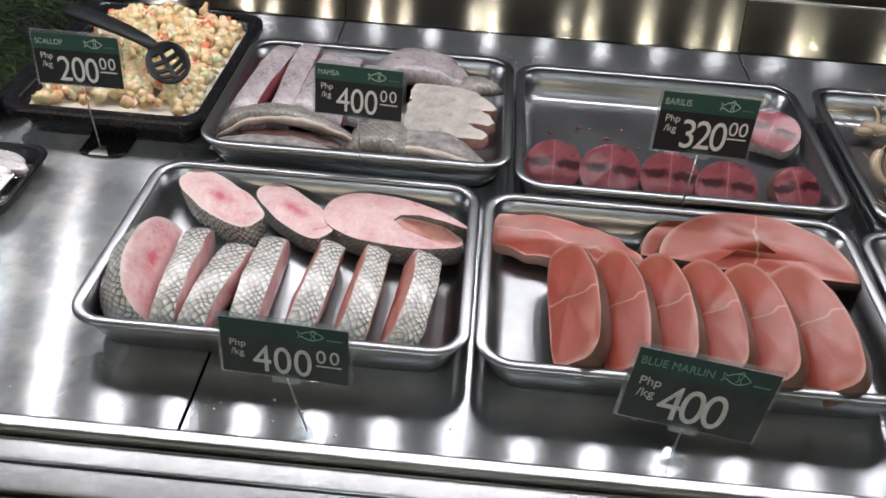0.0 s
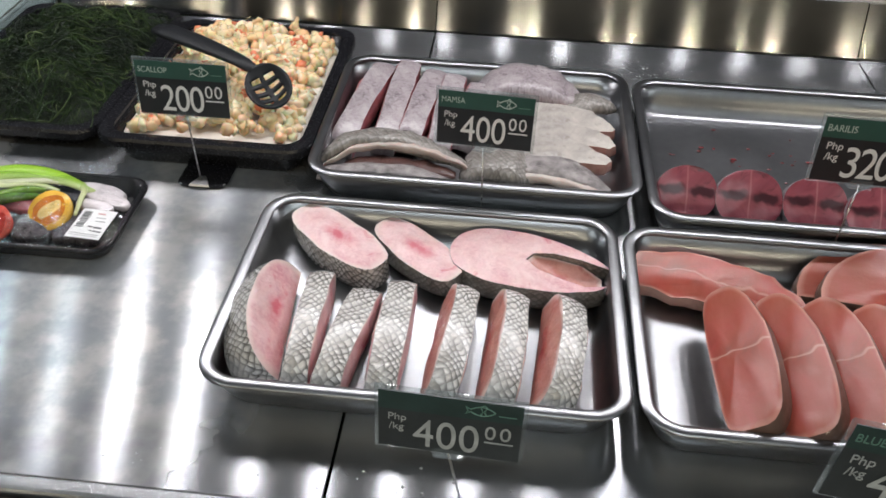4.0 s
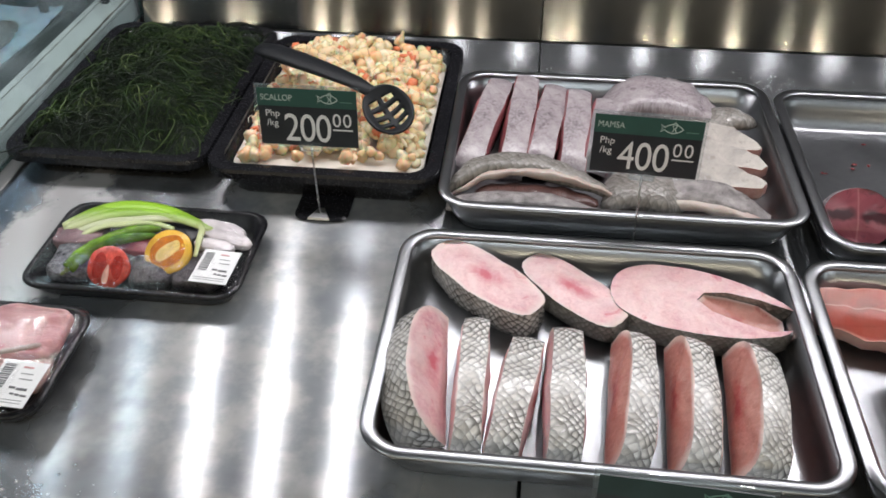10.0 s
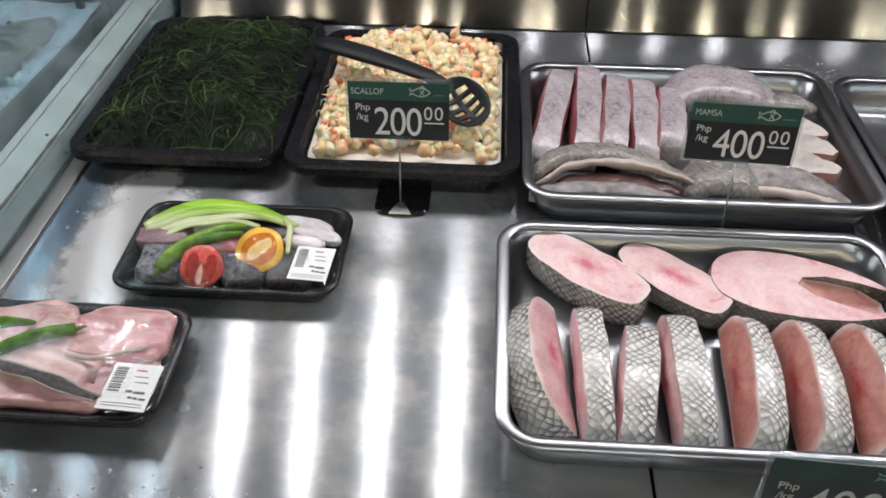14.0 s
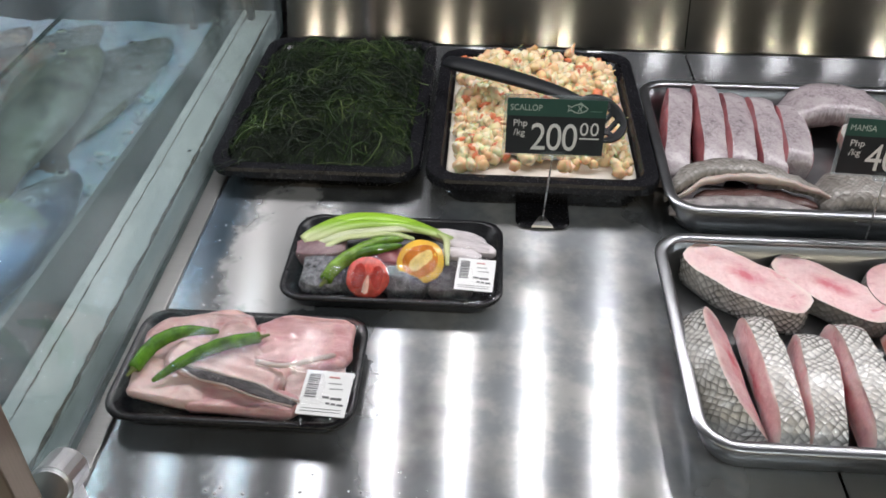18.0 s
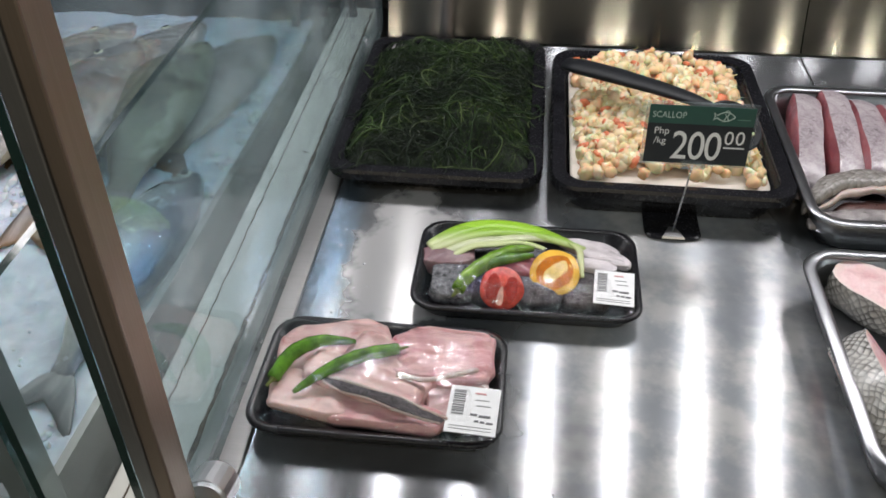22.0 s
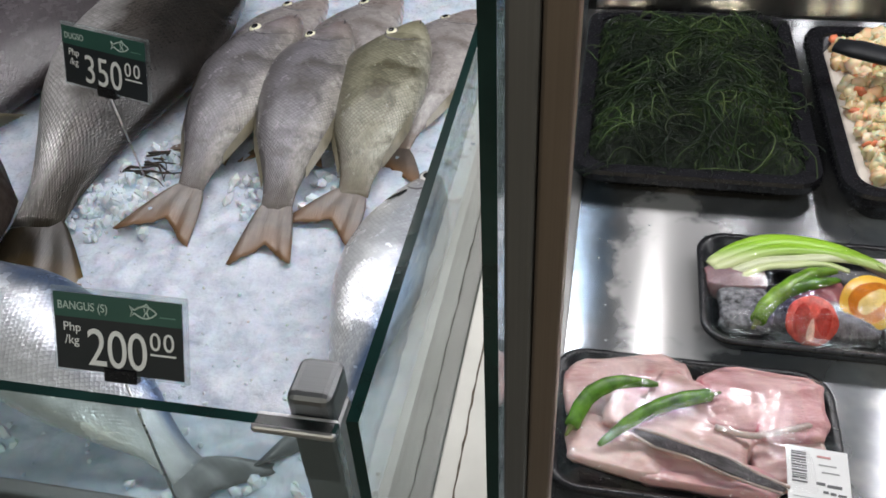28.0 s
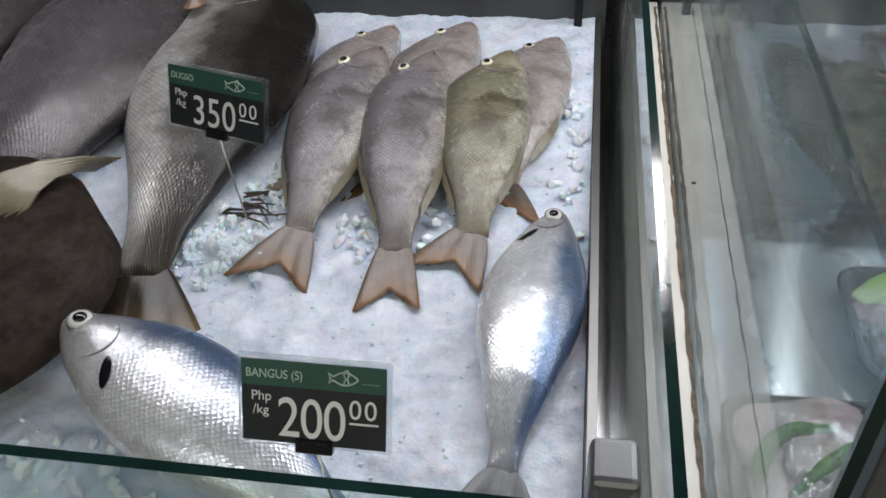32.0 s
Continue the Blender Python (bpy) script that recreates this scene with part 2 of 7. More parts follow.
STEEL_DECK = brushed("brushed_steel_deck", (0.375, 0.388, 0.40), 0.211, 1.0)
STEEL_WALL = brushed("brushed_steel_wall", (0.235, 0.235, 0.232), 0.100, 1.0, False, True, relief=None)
STEEL_TRAY = brushed("tray_steel", (0.345, 0.352, 0.365), 0.29, 0.0, False, False, (60, 60, 60))
DULL_STEEL = brushed("dull_steel", (0.26, 0.255, 0.25), 0.42, 0.0, False, False)
STEEL_TRIM = brushed("trim_steel", (0.66, 0.67, 0.68), 0.22, 0.0, False, False)
CHROME = plain("chrome", (0.80, 0.80, 0.81), 0.33, 1.0, 0.05)
POST_STEEL = brushed("post_steel", (0.30, 0.30, 0.30), 0.42, 0.0, False, False, (900, 900, 6))
CAP_STEEL = brushed("cap_steel", (0.24, 0.245, 0.25), 0.4, 0.0, False, False)
# post steel with the warm reflection of its right side in the colour
POST_BROWN_REFLECT = brushed("post_steel_brown_reflect", (0.37, 0.30, 0.245), 0.42, 0.0, False, False, (900, 900, 6))
BLACK_PLASTIC = plain("black_plastic", (0.010, 0.010, 0.012), 0.25, 0, 0.3, 40, 0.05, spec=0.35)
BLACK_FOAM = plain("black_foam", (0.007, 0.007, 0.009), 0.3, 0, 0.3, 60, 0.06, spec=0.35)
WHITE_SLAB = plain("stained_white_slab", (0.60, 0.585, 0.53), 0.45, 0, 0.10, 14, 0.1)
SEALANT = plain("dirty_sealant", (0.10, 0.075, 0.05), 0.7, 0, 0.6, 120, 0.4)
GREY_WALL = plain("grey_wall", (0.11, 0.113, 0.117), 0.6, 0, 0.1, 4)
FLOOR_TILE = plain("floor_tile", (0.09, 0.088, 0.085), 0.3, 0, 0.15, 3)
CEILING = plain("ceiling_board", (0.17, 0.17, 0.175), 0.8, 0, 0.05, 5)
HOUSING = plain("white_lamp_housing", (0.62, 0.63, 0.64), 0.4, 0, 0.06, 12, 0.05)
DARK = plain("dark_gap", (0.02, 0.02, 0.02), 0.6)
GLASS = glass_mat("case_glass", (0.88, 0.94, 0.93), smear=0.06)
GLASS_MISTY = glass_mat("misted_case_glass", (0.72, 0.81, 0.84), smear=0.20)
GLASS_EDGE = plain("green_glass_edge", (0.008, 0.026, 0.023), 0.12, 0, 0.3, 25, 0.05)


# ---- the setting ----
def uv_x(ob):
    """UV with u across the brushing, so that lamps smear across it."""
    me = ob.data
    lay = me.uv_layers.new(name="UVMap")
    for lp in me.loops:
        p = me.vertices[lp.vertex_index].co
        lay.data[lp.index].uv = (p.y + p.z, p.x)
    return ob


def structure(name, bm, material, label, category, m=None):
    ob = part(name, bm, material)
    if m is not None:
        ob.matrix_world = m
    return tagged(ob, label, category, kind="structure")


# room shell added round the case; its greys set what the steel mirrors
structure("floor", solid(-4.5, 4.5, -5.0, 4.0, -0.1, 0.0), FLOOR_TILE, "unseen dark grey polished store floor", "floor")
structure("ceiling", solid(-4.5, 4.5, -5.0, 4.0, 3.0, 3.1), CEILING, "unseen plain grey store ceiling", "ceiling")
structure("wall_front", solid(-4.5, 4.5, -5.1, -5.0, 0, 3.0), GREY_WALL, "unseen plain grey wall across the aisle", "wall")
structure("wall_back", solid(-4.5, 4.5, 4.0, 4.1, 0, 3.0), GREY_WALL, "plain grey wall behind the counter", "wall")
structure("wall_left", solid(-4.6, -4.5, -5.0, 4.0, 0, 3.0), GREY_WALL, "unseen plain grey side wall", "wall")
structure("wall_right", solid(4.5, 4.6, -5.0, 4.0, 0, 3.0), GREY_WALL, "unseen plain grey side wall", "wall")

# ---- the right bay: steel deck, back panel, front sill ----
X0, X1 = -0.93, 1.35          # steel deck from the partition to past the last tray
PY0, PY1 = 0.607, 1.567
SEAMS = [X0, -0.243, 0.487, X1]
case = thing("display_case", pose(0, 0, 0), "long stainless steel fish counter with a sloping brushed deck", "counter", kind="structure")
case_body = part("body", solid(-2.6, 1.4, 0.56, 1.75, 0.05, 0.78), STEEL_TRIM, case)
for a, b in zip(SEAMS, SEAMS[1:]):
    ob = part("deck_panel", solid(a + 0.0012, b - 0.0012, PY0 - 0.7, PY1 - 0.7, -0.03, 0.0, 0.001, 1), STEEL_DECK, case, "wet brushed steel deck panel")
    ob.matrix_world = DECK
    uv_x(ob)
back_m = DECK @ pose(0, PY1 - 0.7, 0)
for a, b in zip(SEAMS, SEAMS[1:]):
    bm = bmesh.new()
    # sheet that leans back, very slightly bowed
    prof = [(0.003 + 0.037 * (i / 24) - 0.005 * (i / 24) ** 2, 0.002 + 0.0036 * i) for i in range(25)]
    loops = [[(a + 0.001, y, z), (b - 0.001, y, z), (b - 0.001, y + 0.02, z), (a + 0.001, y + 0.02, z)] for y, z in prof]
    loft(bm, loops, True, True)
    bmesh.ops.recalc_face_normals(bm, faces=bm.faces)
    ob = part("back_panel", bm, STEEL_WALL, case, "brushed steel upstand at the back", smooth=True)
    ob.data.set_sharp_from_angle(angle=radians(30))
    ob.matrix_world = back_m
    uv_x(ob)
ob = part("back_ledge", solid(X0, X1, 0.032, 0.058, 0.0885, 0.095, 0.002, 2), STEEL_TRIM, case, "pale steel ledge on the upstand")
ob.matrix_world = back_m
# front sill: a rounded rail, a groove and the outer ledge
for y0, y1, z0, z1, bv in ((0.588, 0.606, -0.03, 0.006, 0.004), (0.560, 0.586, -0.03, -0.004, 0.002), (0.530, 0.558, -0.03, -0.006, 0.002), (0.49, 0.527, -0.03, -0.012, 0.004)):
    ob = part("front_rail", solid(X0, X1, y0 - 0.7, y1 - 0.7, z0, z1, bv, 2), STEEL_TRIM, case)
    ob.matrix_world = DECK
ob = part("front_gap", solid(X0, X1, 0.489 - 0.7, 0.607 - 0.7, -0.05, -0.028), DARK, case)
ob.matrix_world = DECK

# unseen housing added over the lamps, white to brighten what the front sill mirrors
bar_ = thing("added_light_bar", pose(-0.5, 1.50, 1.75), "unseen slim white lamp housing added above the back of the counter", "lamp", kind="structure")
part("housing", solid(-1.7, 1.7, -0.30, 0.06, 0.0, 0.03, 0.004, 2), HOUSING, bar_)
for x in (-1.6, 1.6):
    part("hanger", solid(x - 0.006, x + 0.006, 0.014, 0.026, 0.03, 1.25), DARK, bar_)

# ---- partition between the two bays ----
part_m = DECK
ob = part("partition_wall", solid(-1.0085, -0.9520, 0.52 - 0.7, 1.60 - 0.7, -0.12, 0.0335), WHITE_SLAB, case, "white side wall with stained sealant")
ob.matrix_world = DECK
ob = part("partition_top", solid(-1.0088, -0.9515, 0.515 - 0.7, 1.60 - 0.7, 0.034, 0.0405, 0.002, 2), WHITE_SLAB, case, "white slab top with brown sealant lines")
ob.matrix_world = DECK
ob = part("edge_flange", solid(-0.9555, -0.921, 0.60 - 0.7, 1.567 - 0.7, -0.03, 0.004, 0.0015, 2), DULL_STEEL, case)
ob.matrix_world = DECK
random.seed(5)
for x, w in ((-0.9517, 0.0050), (-0.9920, 0.0020)):
    bm = bmesh.new()
    pts = [(x + random.uniform(-0.0007, 0.0007) - 0.004 * i / 100, 0.53 - 0.7 + i * 0.0105, 0.0408) for i in range(101)]
    wave = [random.uniform(0.45, 1.25) for i in range(102)]
    tube(bm, pts, w * 0.5, 5, lambda q: wave[int(q * 100)], flat=0.5)
    ob = part("sealant_line", bm, SEALANT, case, "brown stained sealant")
    ob.matrix_world = DECK


def glass_panel(name, label, x, y0, y1, z0, z1, pane, slope=SLOPE, thick=0.0065):
    g = thing(name, pose(x, y0, 0), label, "glass panel", kind="structure")
    bm = bmesh.new()
    L = y1 - y0
    vs = [(0, z0), (L, z0 + slope * L), (L, z1 + slope * L), (0, z1)]
    a = [bm.verts.new((-thick / 2, y, z)) for y, z in vs]
    b = [bm.verts.new((thick / 2, y, z)) for y, z in vs]
    for k in range(4):
        bm.faces.new((a[k], a[(k + 1) % 4], b[(k + 1) % 4], b[k]))
    bm.faces.new(a[::-1])
    bm.faces.new(b)
    bmesh.ops.recalc_face_normals(bm, faces=bm.faces)
    for f in bm.faces:
        f.material_index = 0 if abs(f.normal.x) > 0.9 else 1
    ob = part("pane", bm, [pane, GLASS_EDGE], g)
    ob.visible_shadow = False
    return g


right_glass = glass_panel("glass_panel_right", "tall clear glass side panel with a green edge", -0.9450, 0.574, 1.60, 0.857, 1.46, GLASS_MISTY, thick=0.0065)
left_glass = glass_panel("glass_panel_left", "low clear glass side panel with a green polished edge", -1.0125, 0.564, 1.60, 0.80, 1.134, GLASS)
front_glass = thing("glass_panel_front", pose(0, 0, 0), "low clear front glass of the ice bay", "glass panel", kind="structure")
bm = solid(-2.6, -1.024, 0.567, 0.5735, 0.80, 1.118)
bmesh.ops.recalc_face_normals(bm, faces=bm.faces)
bm.normal_update()
for f in bm.faces:
    f.material_index = 0 if abs(f.normal.y) > 0.9 else 1
ob = part("pane", bm, [GLASS, GLASS_EDGE], front_glass)
ob.visible_shadow = False

# upright metal post at the front edge of the tall glass, with its clamp
post = thing("post", pose(-0.9270, 0.578, 0.86), "slim upright brushed metal post beside the tall glass", "post")
part("upright", solid(-0.0118, -0.0002, -0.0080, 0.0190, 0.0, 0.62, 0.0015, 2), POST_STEEL, post, "grey brushed half of the post")
# right half: the brownish reflection is put into its steel colour
part("upright", solid(0.0002, 0.0118, -0.0078, 0.0190, 0.0, 0.62, 0.0015, 2), POST_BROWN_REFLECT, post, "half of the post with a brown reflection in its colour")
clamp = thing("glass_clamp", on_deck(-0.922, 0.633, 0.044), "round chrome glass clamp at the foot of the post", "clamp")
bm = bmesh.new()
r = bmesh.ops.create_cone(bm, cap_ends=True, segments=20, radius1=0.019, radius2=0.019, depth=0.034)
bmesh.ops.rotate(bm, verts=bm.verts, cent=(0, 0, 0), matrix=Matrix.Rotation(radians(70), 3, "X"))
bmesh.ops.bevel(bm, geom=[e for e in bm.edges if len(e.link_faces) == 2 and e.calc_face_angle(0) > 1], offset=0.003, segments=3, affect="EDGES")
part("barrel", bm, CHROME, clamp, smooth=False)
part("foot", solid(-0.009, 0.009, -0.012, 0.012, -0.044, -0.012, 0.003), CHROME, clamp)

# corner bracket of the ice bay
br = thing("corner_bracket", pose(-1.041, 0.59, 0.80), "square brushed steel corner post with a clamped top rail", "bracket")
part("post_tube", solid(-0.0125, 0.0125, -0.013, 0.016, 0, 0.303, 0.004, 3), POST_STEEL, br)
part("cap", solid(-0.0125, 0.0125, -0.013, 0.017, 0.304, 0.330, 0.005, 3), CAP_STEEL, br)
part("clamp_rail", solid(-0.029, 0.017, -0.0255, -0.0135, 0.3125, 0.3180, 0.0022, 3), CHROME, br, "polished clamp rail")
part("clamp_plate", solid(-0.010, 0.013, -0.0165, -0.0132, 0.262, 0.3120, 0.002, 2), CAP_STEEL, br)
ob = part("black_speck", solid(-0.9685, -0.9635, 1.140 - 0.7, 1.144 - 0.7, 0.0404, 0.0420, 0.0008, 2), DARK, case)
ob.matrix_world = DECK

# ---- trays ----
def steel_tray(x0, x1, y0, y1, label, h=0.05):
    w, d = x1 - x0, y1 - y0
    t = thing("steel_tray", on_deck((x0 + x1) / 2, (y0 + y1) / 2), label, "tray", "steel trays on the deck")
    b = 0.045
    part("pan", dish([(w - b - 0.02, d - b - 0.02, 0.026, 0.0025), (w - b, d - b, 0.03, 0.006), (w - 0.03, d - 0.03, 0.03, 0.024), (w - 0.016, d - 0.016, 0.032, h),
                      (w - 0.0135, d - 0.0135, 0.033, h), (w - 0.028, d - 0.028, 0.031, 0.022), (w - b + 0.002, d - b + 0.002, 0.031, 0.004), (w - b - 0.02, d - b - 0.02, 0.026, 0.0003)]),
         STEEL_TRAY, t, smooth=True)
    bm = bmesh.new()
    prof = []
    for i in range(10):
        a = 2 * math.pi * i / 10
        prof.append((0.0 - 0.007 * math.cos(a) , 0.0028 * math.sin(a)))
    loops = [[(x, y, h + dz) for x, y in rrect(w - 0.014 + 2 * dr, d - 0.014 + 2 * dr, 0.034 + dr, 7)] for dr, dz in prof]
    loops.append(loops[0])
    rings = [[bm.verts.new(p) for p in lp] for lp in loops[:-1]]
    rings.append(rings[0])
    n = len(rings[0])
    for s, q in zip(rings, rings[1:]):
        for k in range(n):
            bm.faces.new((s[k], s[(k + 1) % n], q[(k + 1) % n], q[k]))
    bmesh.ops.recalc_face_normals(bm, faces=bm.faces)
    part("rolled_rim", bm, STEEL_TRAY, t, smooth=True)
    return t


TRAYS = {
    "A": (-0.385, 0.032, 0.688, 0.995, "shallow stainless tray of scaly fish steaks"),
    "B": (0.036, 0.492, 0.680, 0.985, "shallow stainless tray of pink marlin slices"),
    "C": (-0.357, 0.070, 1.036, 1.366, "shallow stainless tray of pale fish cuts"),
    "D": (0.074, 0.515, 1.002, 1.352, "shallow stainless tray of dark red tuna rounds"),
    "E": (0.538, 0.975, 0.985, 1.355, "shallow stainless tray of raw shrimps"),
    "F": (0.497, 0.94, 0.665, 0.972, "shallow stainless tray at the end of the row"),
}
for v in TRAYS.values():
    steel_tray(*v)


def black_tray(x0, x1, y0, y1, h, label):
    w, d = x1 - x0, y1 - y0
    t = thing("black_tray", on_deck((x0 + x1) / 2, (y0 + y1) / 2), label, "tray", "black plastic trays")
    part("tub", dish([(w - 0.06, d - 0.06, 0.02, 0.004), (w - 0.05, d - 0.05, 0.022, 0.01), (w - 0.034, d - 0.034, 0.026, h), (w - 0.03, d - 0.03, 0.027, h),
                      (w - 0.046, d - 0.046, 0.024, 0.008), (w - 0.058, d - 0.058, 0.02, 0.0003)]), BLACK_PLASTIC, t, smooth=True)
    part("flange", dish([(w - 0.036, d - 0.036, 0.026, h - 0.003), (w - 0.036, d - 0.036, 0.026, h + 0.001), (w - 0.02, d - 0.02, 0.03, h + 0.002), (w - 0.004, d - 0.004, 0.032, h + 0.002),
                         (w, d, 0.034, h - 0.002), (w, d, 0.034, h - 0.011), (w - 0.003, d - 0.003, 0.033, h - 0.011), (w - 0.005, d - 0.005, 0.032, h - 0.004)], ring=True), BLACK_PLASTIC, t, smooth=False)
    return t


SCAL = (-0.651, -0.357, 1.080, 1.450, 0.050)
WEED = (-0.936, -0.660, 1.108, 1.500, 0.037)


def foam_pack(x0, x1, y0, y1, label):
    w, d, h = x1 - x0, y1 - y0, 0.024
    t = thing("foam_pack", on_deck((x0 + x1) / 2, (y0 + y1) / 2), label, "food pack", "wrapped packs")
    part("foam_tray", dish([(w - 0.04, d - 0.04, 0.02, 0.004), (w - 0.03, d - 0.03, 0.022, 0.007), (w - 0.016, d - 0.016, 0.024, h), (w - 0.004, d - 0.004, 0.027, h + 0.0015), (w, d, 0.028, h - 0.001),
                            (w - 0.004, d - 0.004, 0.026, h - 0.004), (w - 0.024, d - 0.024, 0.023, 0.004), (w - 0.034, d - 0.034, 0.02, 0.0003)]), BLACK_FOAM, t, smooth=True)
    return t


P1 = (-0.798, -0.551, 0.884, 1.038)
P2 = (-0.928, -0.689, 0.711, 0.861)
scal_tray = black_tray(*SCAL, "deep black plastic tray heaped with scallop meat")
weed_tray = black_tray(*WEED, "deep black plastic tray full of green seaweed")
pack1 = foam_pack(*P1, "wrapped black foam pack of fish and vegetables with a price label")
pack2 = foam_pack(*P2, "wrapped black foam pack of pink fish fillets with green chillies")

# ---- ice bay ----
MATT_DARK = plain("matt_black_metal", (0.008, 0.008, 0.009), 0.5, 0, 0.2, 30, 0.05, spec=0.3)
DARK_PAINT = plain("dark_grey_panel", (0.045, 0.048, 0.052), 0.45, 0, 0.2, 8, 0.1)
ICE0, ICEK = 0.885, 0.055
ice_bay = thing("ice_bay", pose(0, 0, 0), "stainless tub of the ice bay", "ice bay", kind="structure")
part("side_wall", solid(-1.044, -1.036, 0.59, 1.57, 0.78, 0.925), DULL_STEEL, ice_bay)
part("front_wall", solid(-2.6, -1.056, 0.582, 0.594, 0.78, 0.90), STEEL_TRIM, ice_bay)
for y0, y1, z1 in ((0.5945, 0.608, 0.898), (0.6095, 0.626, 0.891), (0.6275, 0.642, 0.895)):
    part("front_rail", solid(-2.6, -1.056, y0, y1, 0.80, z1, 0.003, 2), CAP_STEEL, ice_bay, "dark steel rail along the front of the ice")
part("back_wall", solid(-2.6, -1.03, 1.535, 1.58, 0.78, 1.35), DARK_PAINT, ice_bay)
for x, y, z in ((-1.07, 1.512, 0.90), (-0.985, 1.56, 0.93)):
    bp = thing("back_post", pose(x, y, z), "thin black upright at the back of the case", "post", "black back uprights")
    part("upright", solid(-0.006, 0.006, -0.006, 0.006, 0, 0.42, 0.002, 2), MATT_DARK, bp)

# ---- food materials ----
def scale_pattern(k, cell, along_v=False, wobble=0.25, aspect=1.0):
    """Overlapping scales in staggered rows on the UV: height of each scale towards its free edge, and a random tone."""
    uv = k.n("ShaderNodeTexCoord").outputs["UV"]
    nz = k.n("ShaderNodeTexNoise")
    nz.inputs["Scale"].default_value, nz.inputs["Detail"].default_value = 0.35 / cell, 2
    k.link(uv, nz.inputs["Vector"])
    sb = k.n("ShaderNodeVectorMath")
    sb.operation = "MULTIPLY_ADD"
    k.link(nz.outputs["Color"], sb.inputs[0])
    sb.inputs[1].default_value = (wobble * cell * 4,) * 3
    k.link(uv, sb.inputs[2])
    sp = k.n("ShaderNodeSeparateXYZ")
    k.link(sb.outputs[0], sp.inputs[0])

    def op(kind, a, b=None):
        nd = k.n("ShaderNodeMath")
        nd.operation = kind
        for s, v in ((nd.inputs[0], a), (nd.inputs[1], b)):
            if v is None:
                continue
            if isinstance(v, (int, float)):
                s.default_value = v
            else:
                k.link(v, s)
        return nd.outputs[0]
    u, v = (sp.outputs[1], sp.outputs[0]) if along_v else (sp.outputs[0], sp.outputs[1])
    u, v = op("MULTIPLY", u, 1 / cell), op("MULTIPLY", v, aspect / cell)
    p, q = op("ADD", u, v), op("SUBTRACT", u, v)
    a, b = op("FRACT", p), op("FRACT", q)
    h = op("POWER", op("ADD", op("POWER", a, 3.5), op("POWER", b, 3.5)), 1 / 3.5)
    cb = k.n("ShaderNodeCombineXYZ")
    k.link(op("FLOOR", p), cb.inputs[0])
    k.link(op("FLOOR", q), cb.inputs[1])
    wn = k.n("ShaderNodeTexWhiteNoise")
    k.link(cb.outputs[0], wn.inputs["Vector"])
    return h, wn.outputs["Value"]


def scaled(name, stops, cell=0.009, rough=0.3, bump=0.6, edge=0.55, coat=0.5, spec=0.6, metal=0.0, patch=9.0, pale=(0.8, 0.8, 0.78), speck=0.45):
    """Fish skin of cut pieces: overlapping scales, with patches of colour across it."""
    k = Mat(name)
    h, tone = scale_pattern(k, cell, True, 0.5)
    c = k.ramp(k.noise(patch, 4, 0.6, distort=0.5), stops)
    c = k.mix(k.val(tone, 0.0, 0.7, 0.0, 1.0), c, pale)
    c = k.mix(k.val(k.noise(150, 4, 0.65), 0.0, speck, 0.42, 0.7), c, tuple(v * 0.55 for v in stops[0][1]))
    # dark scale outlines, broadened in the colour as shade along each scale's edge
    edge_fade = k.noise(26, 4, 0.6, distort=0.6)
    shade = k.n("ShaderNodeMath")
    shade.operation = "MULTIPLY"
    k.link(k.val(h, 0.0, edge, 0.52, 0.95), shade.inputs[0])
    k.link(k.val(edge_fade, 0.35, 1.0, 0.36, 0.6), shade.inputs[1])
    c = k.mix(shade.outputs[0], c, tuple(v * 0.30 for v in stops[0][1]))
    k.set(color=c, rough=k.val(k.noise(60, 3), rough * 0.8, rough * 1.5), coat=coat, coat_rough=0.2, spec=spec, metal=metal)
    k.bump(h, bump, 0.0018)
    return k.m


def flesh(name, pale, deep, blood=(0.45, 0.03, 0.04), amount=0.5, rough=0.28, grain=(1, 1, 1), sss=0.15, radial=False):
    """Cut fish meat, wet, with grain, pale fat and blood; radial: a pale rim and a redder middle, by the UV's u."""
    k = Mat(name)
    c = k.mix(k.val(k.noise(18, 4, 0.6, distort=0.8), 0, 1, 0.32, 0.68), pale, deep)
    fib = k.noise(1, 3, 0.6, stretch=tuple(160 * g for g in grain), distort=1.0)
    c = k.mix(k.val(fib, 0, 0.35), c, tuple(min(1, v * 1.3) for v in pale))
    blot = k.noise(30, 4, 0.6, distort=1.5)
    if radial:
        sp = k.n("ShaderNodeSeparateXYZ")
        k.link(k.n("ShaderNodeTexCoord").outputs["UV"], sp.inputs[0])
        s = sp.outputs[0]
        ad = k.n("ShaderNodeMath")
        ad.operation = "MULTIPLY_ADD"
        k.link(k.noise(38, 3, 0.6, distort=1.0), ad.inputs[0])
        ad.inputs[1].default_value = 0.7
        k.link(s, ad.inputs[2])
        c = k.mix(k.val(ad.outputs[0], 0.75, 0.0, 0.42, 0.78), c, tuple(v * f for v, f in zip(deep, (1.0, 0.55, 0.62))))
        c = k.mix(k.val(ad.outputs[0], 0.7 * amount, 0.0, 0.34, 0.5), c, blood)
        c = k.mix(k.val(s, 0.0, 0.75, 0.86, 0.97), c, (0.74, 0.60, 0.55))
    c = k.mix(k.val(blot, 0, amount, 0.62, 0.76), c, blood)
    k.set(color=c, rough=k.val(k.noise(90, 2), rough * 1.0, rough * 1.8), coat=0.15, coat_rough=0.22, sss=sss, sss_scale=0.004)
    k.bump(k.noise(140, 4, 0.65), 0.55, 0.0018)
    return k.m


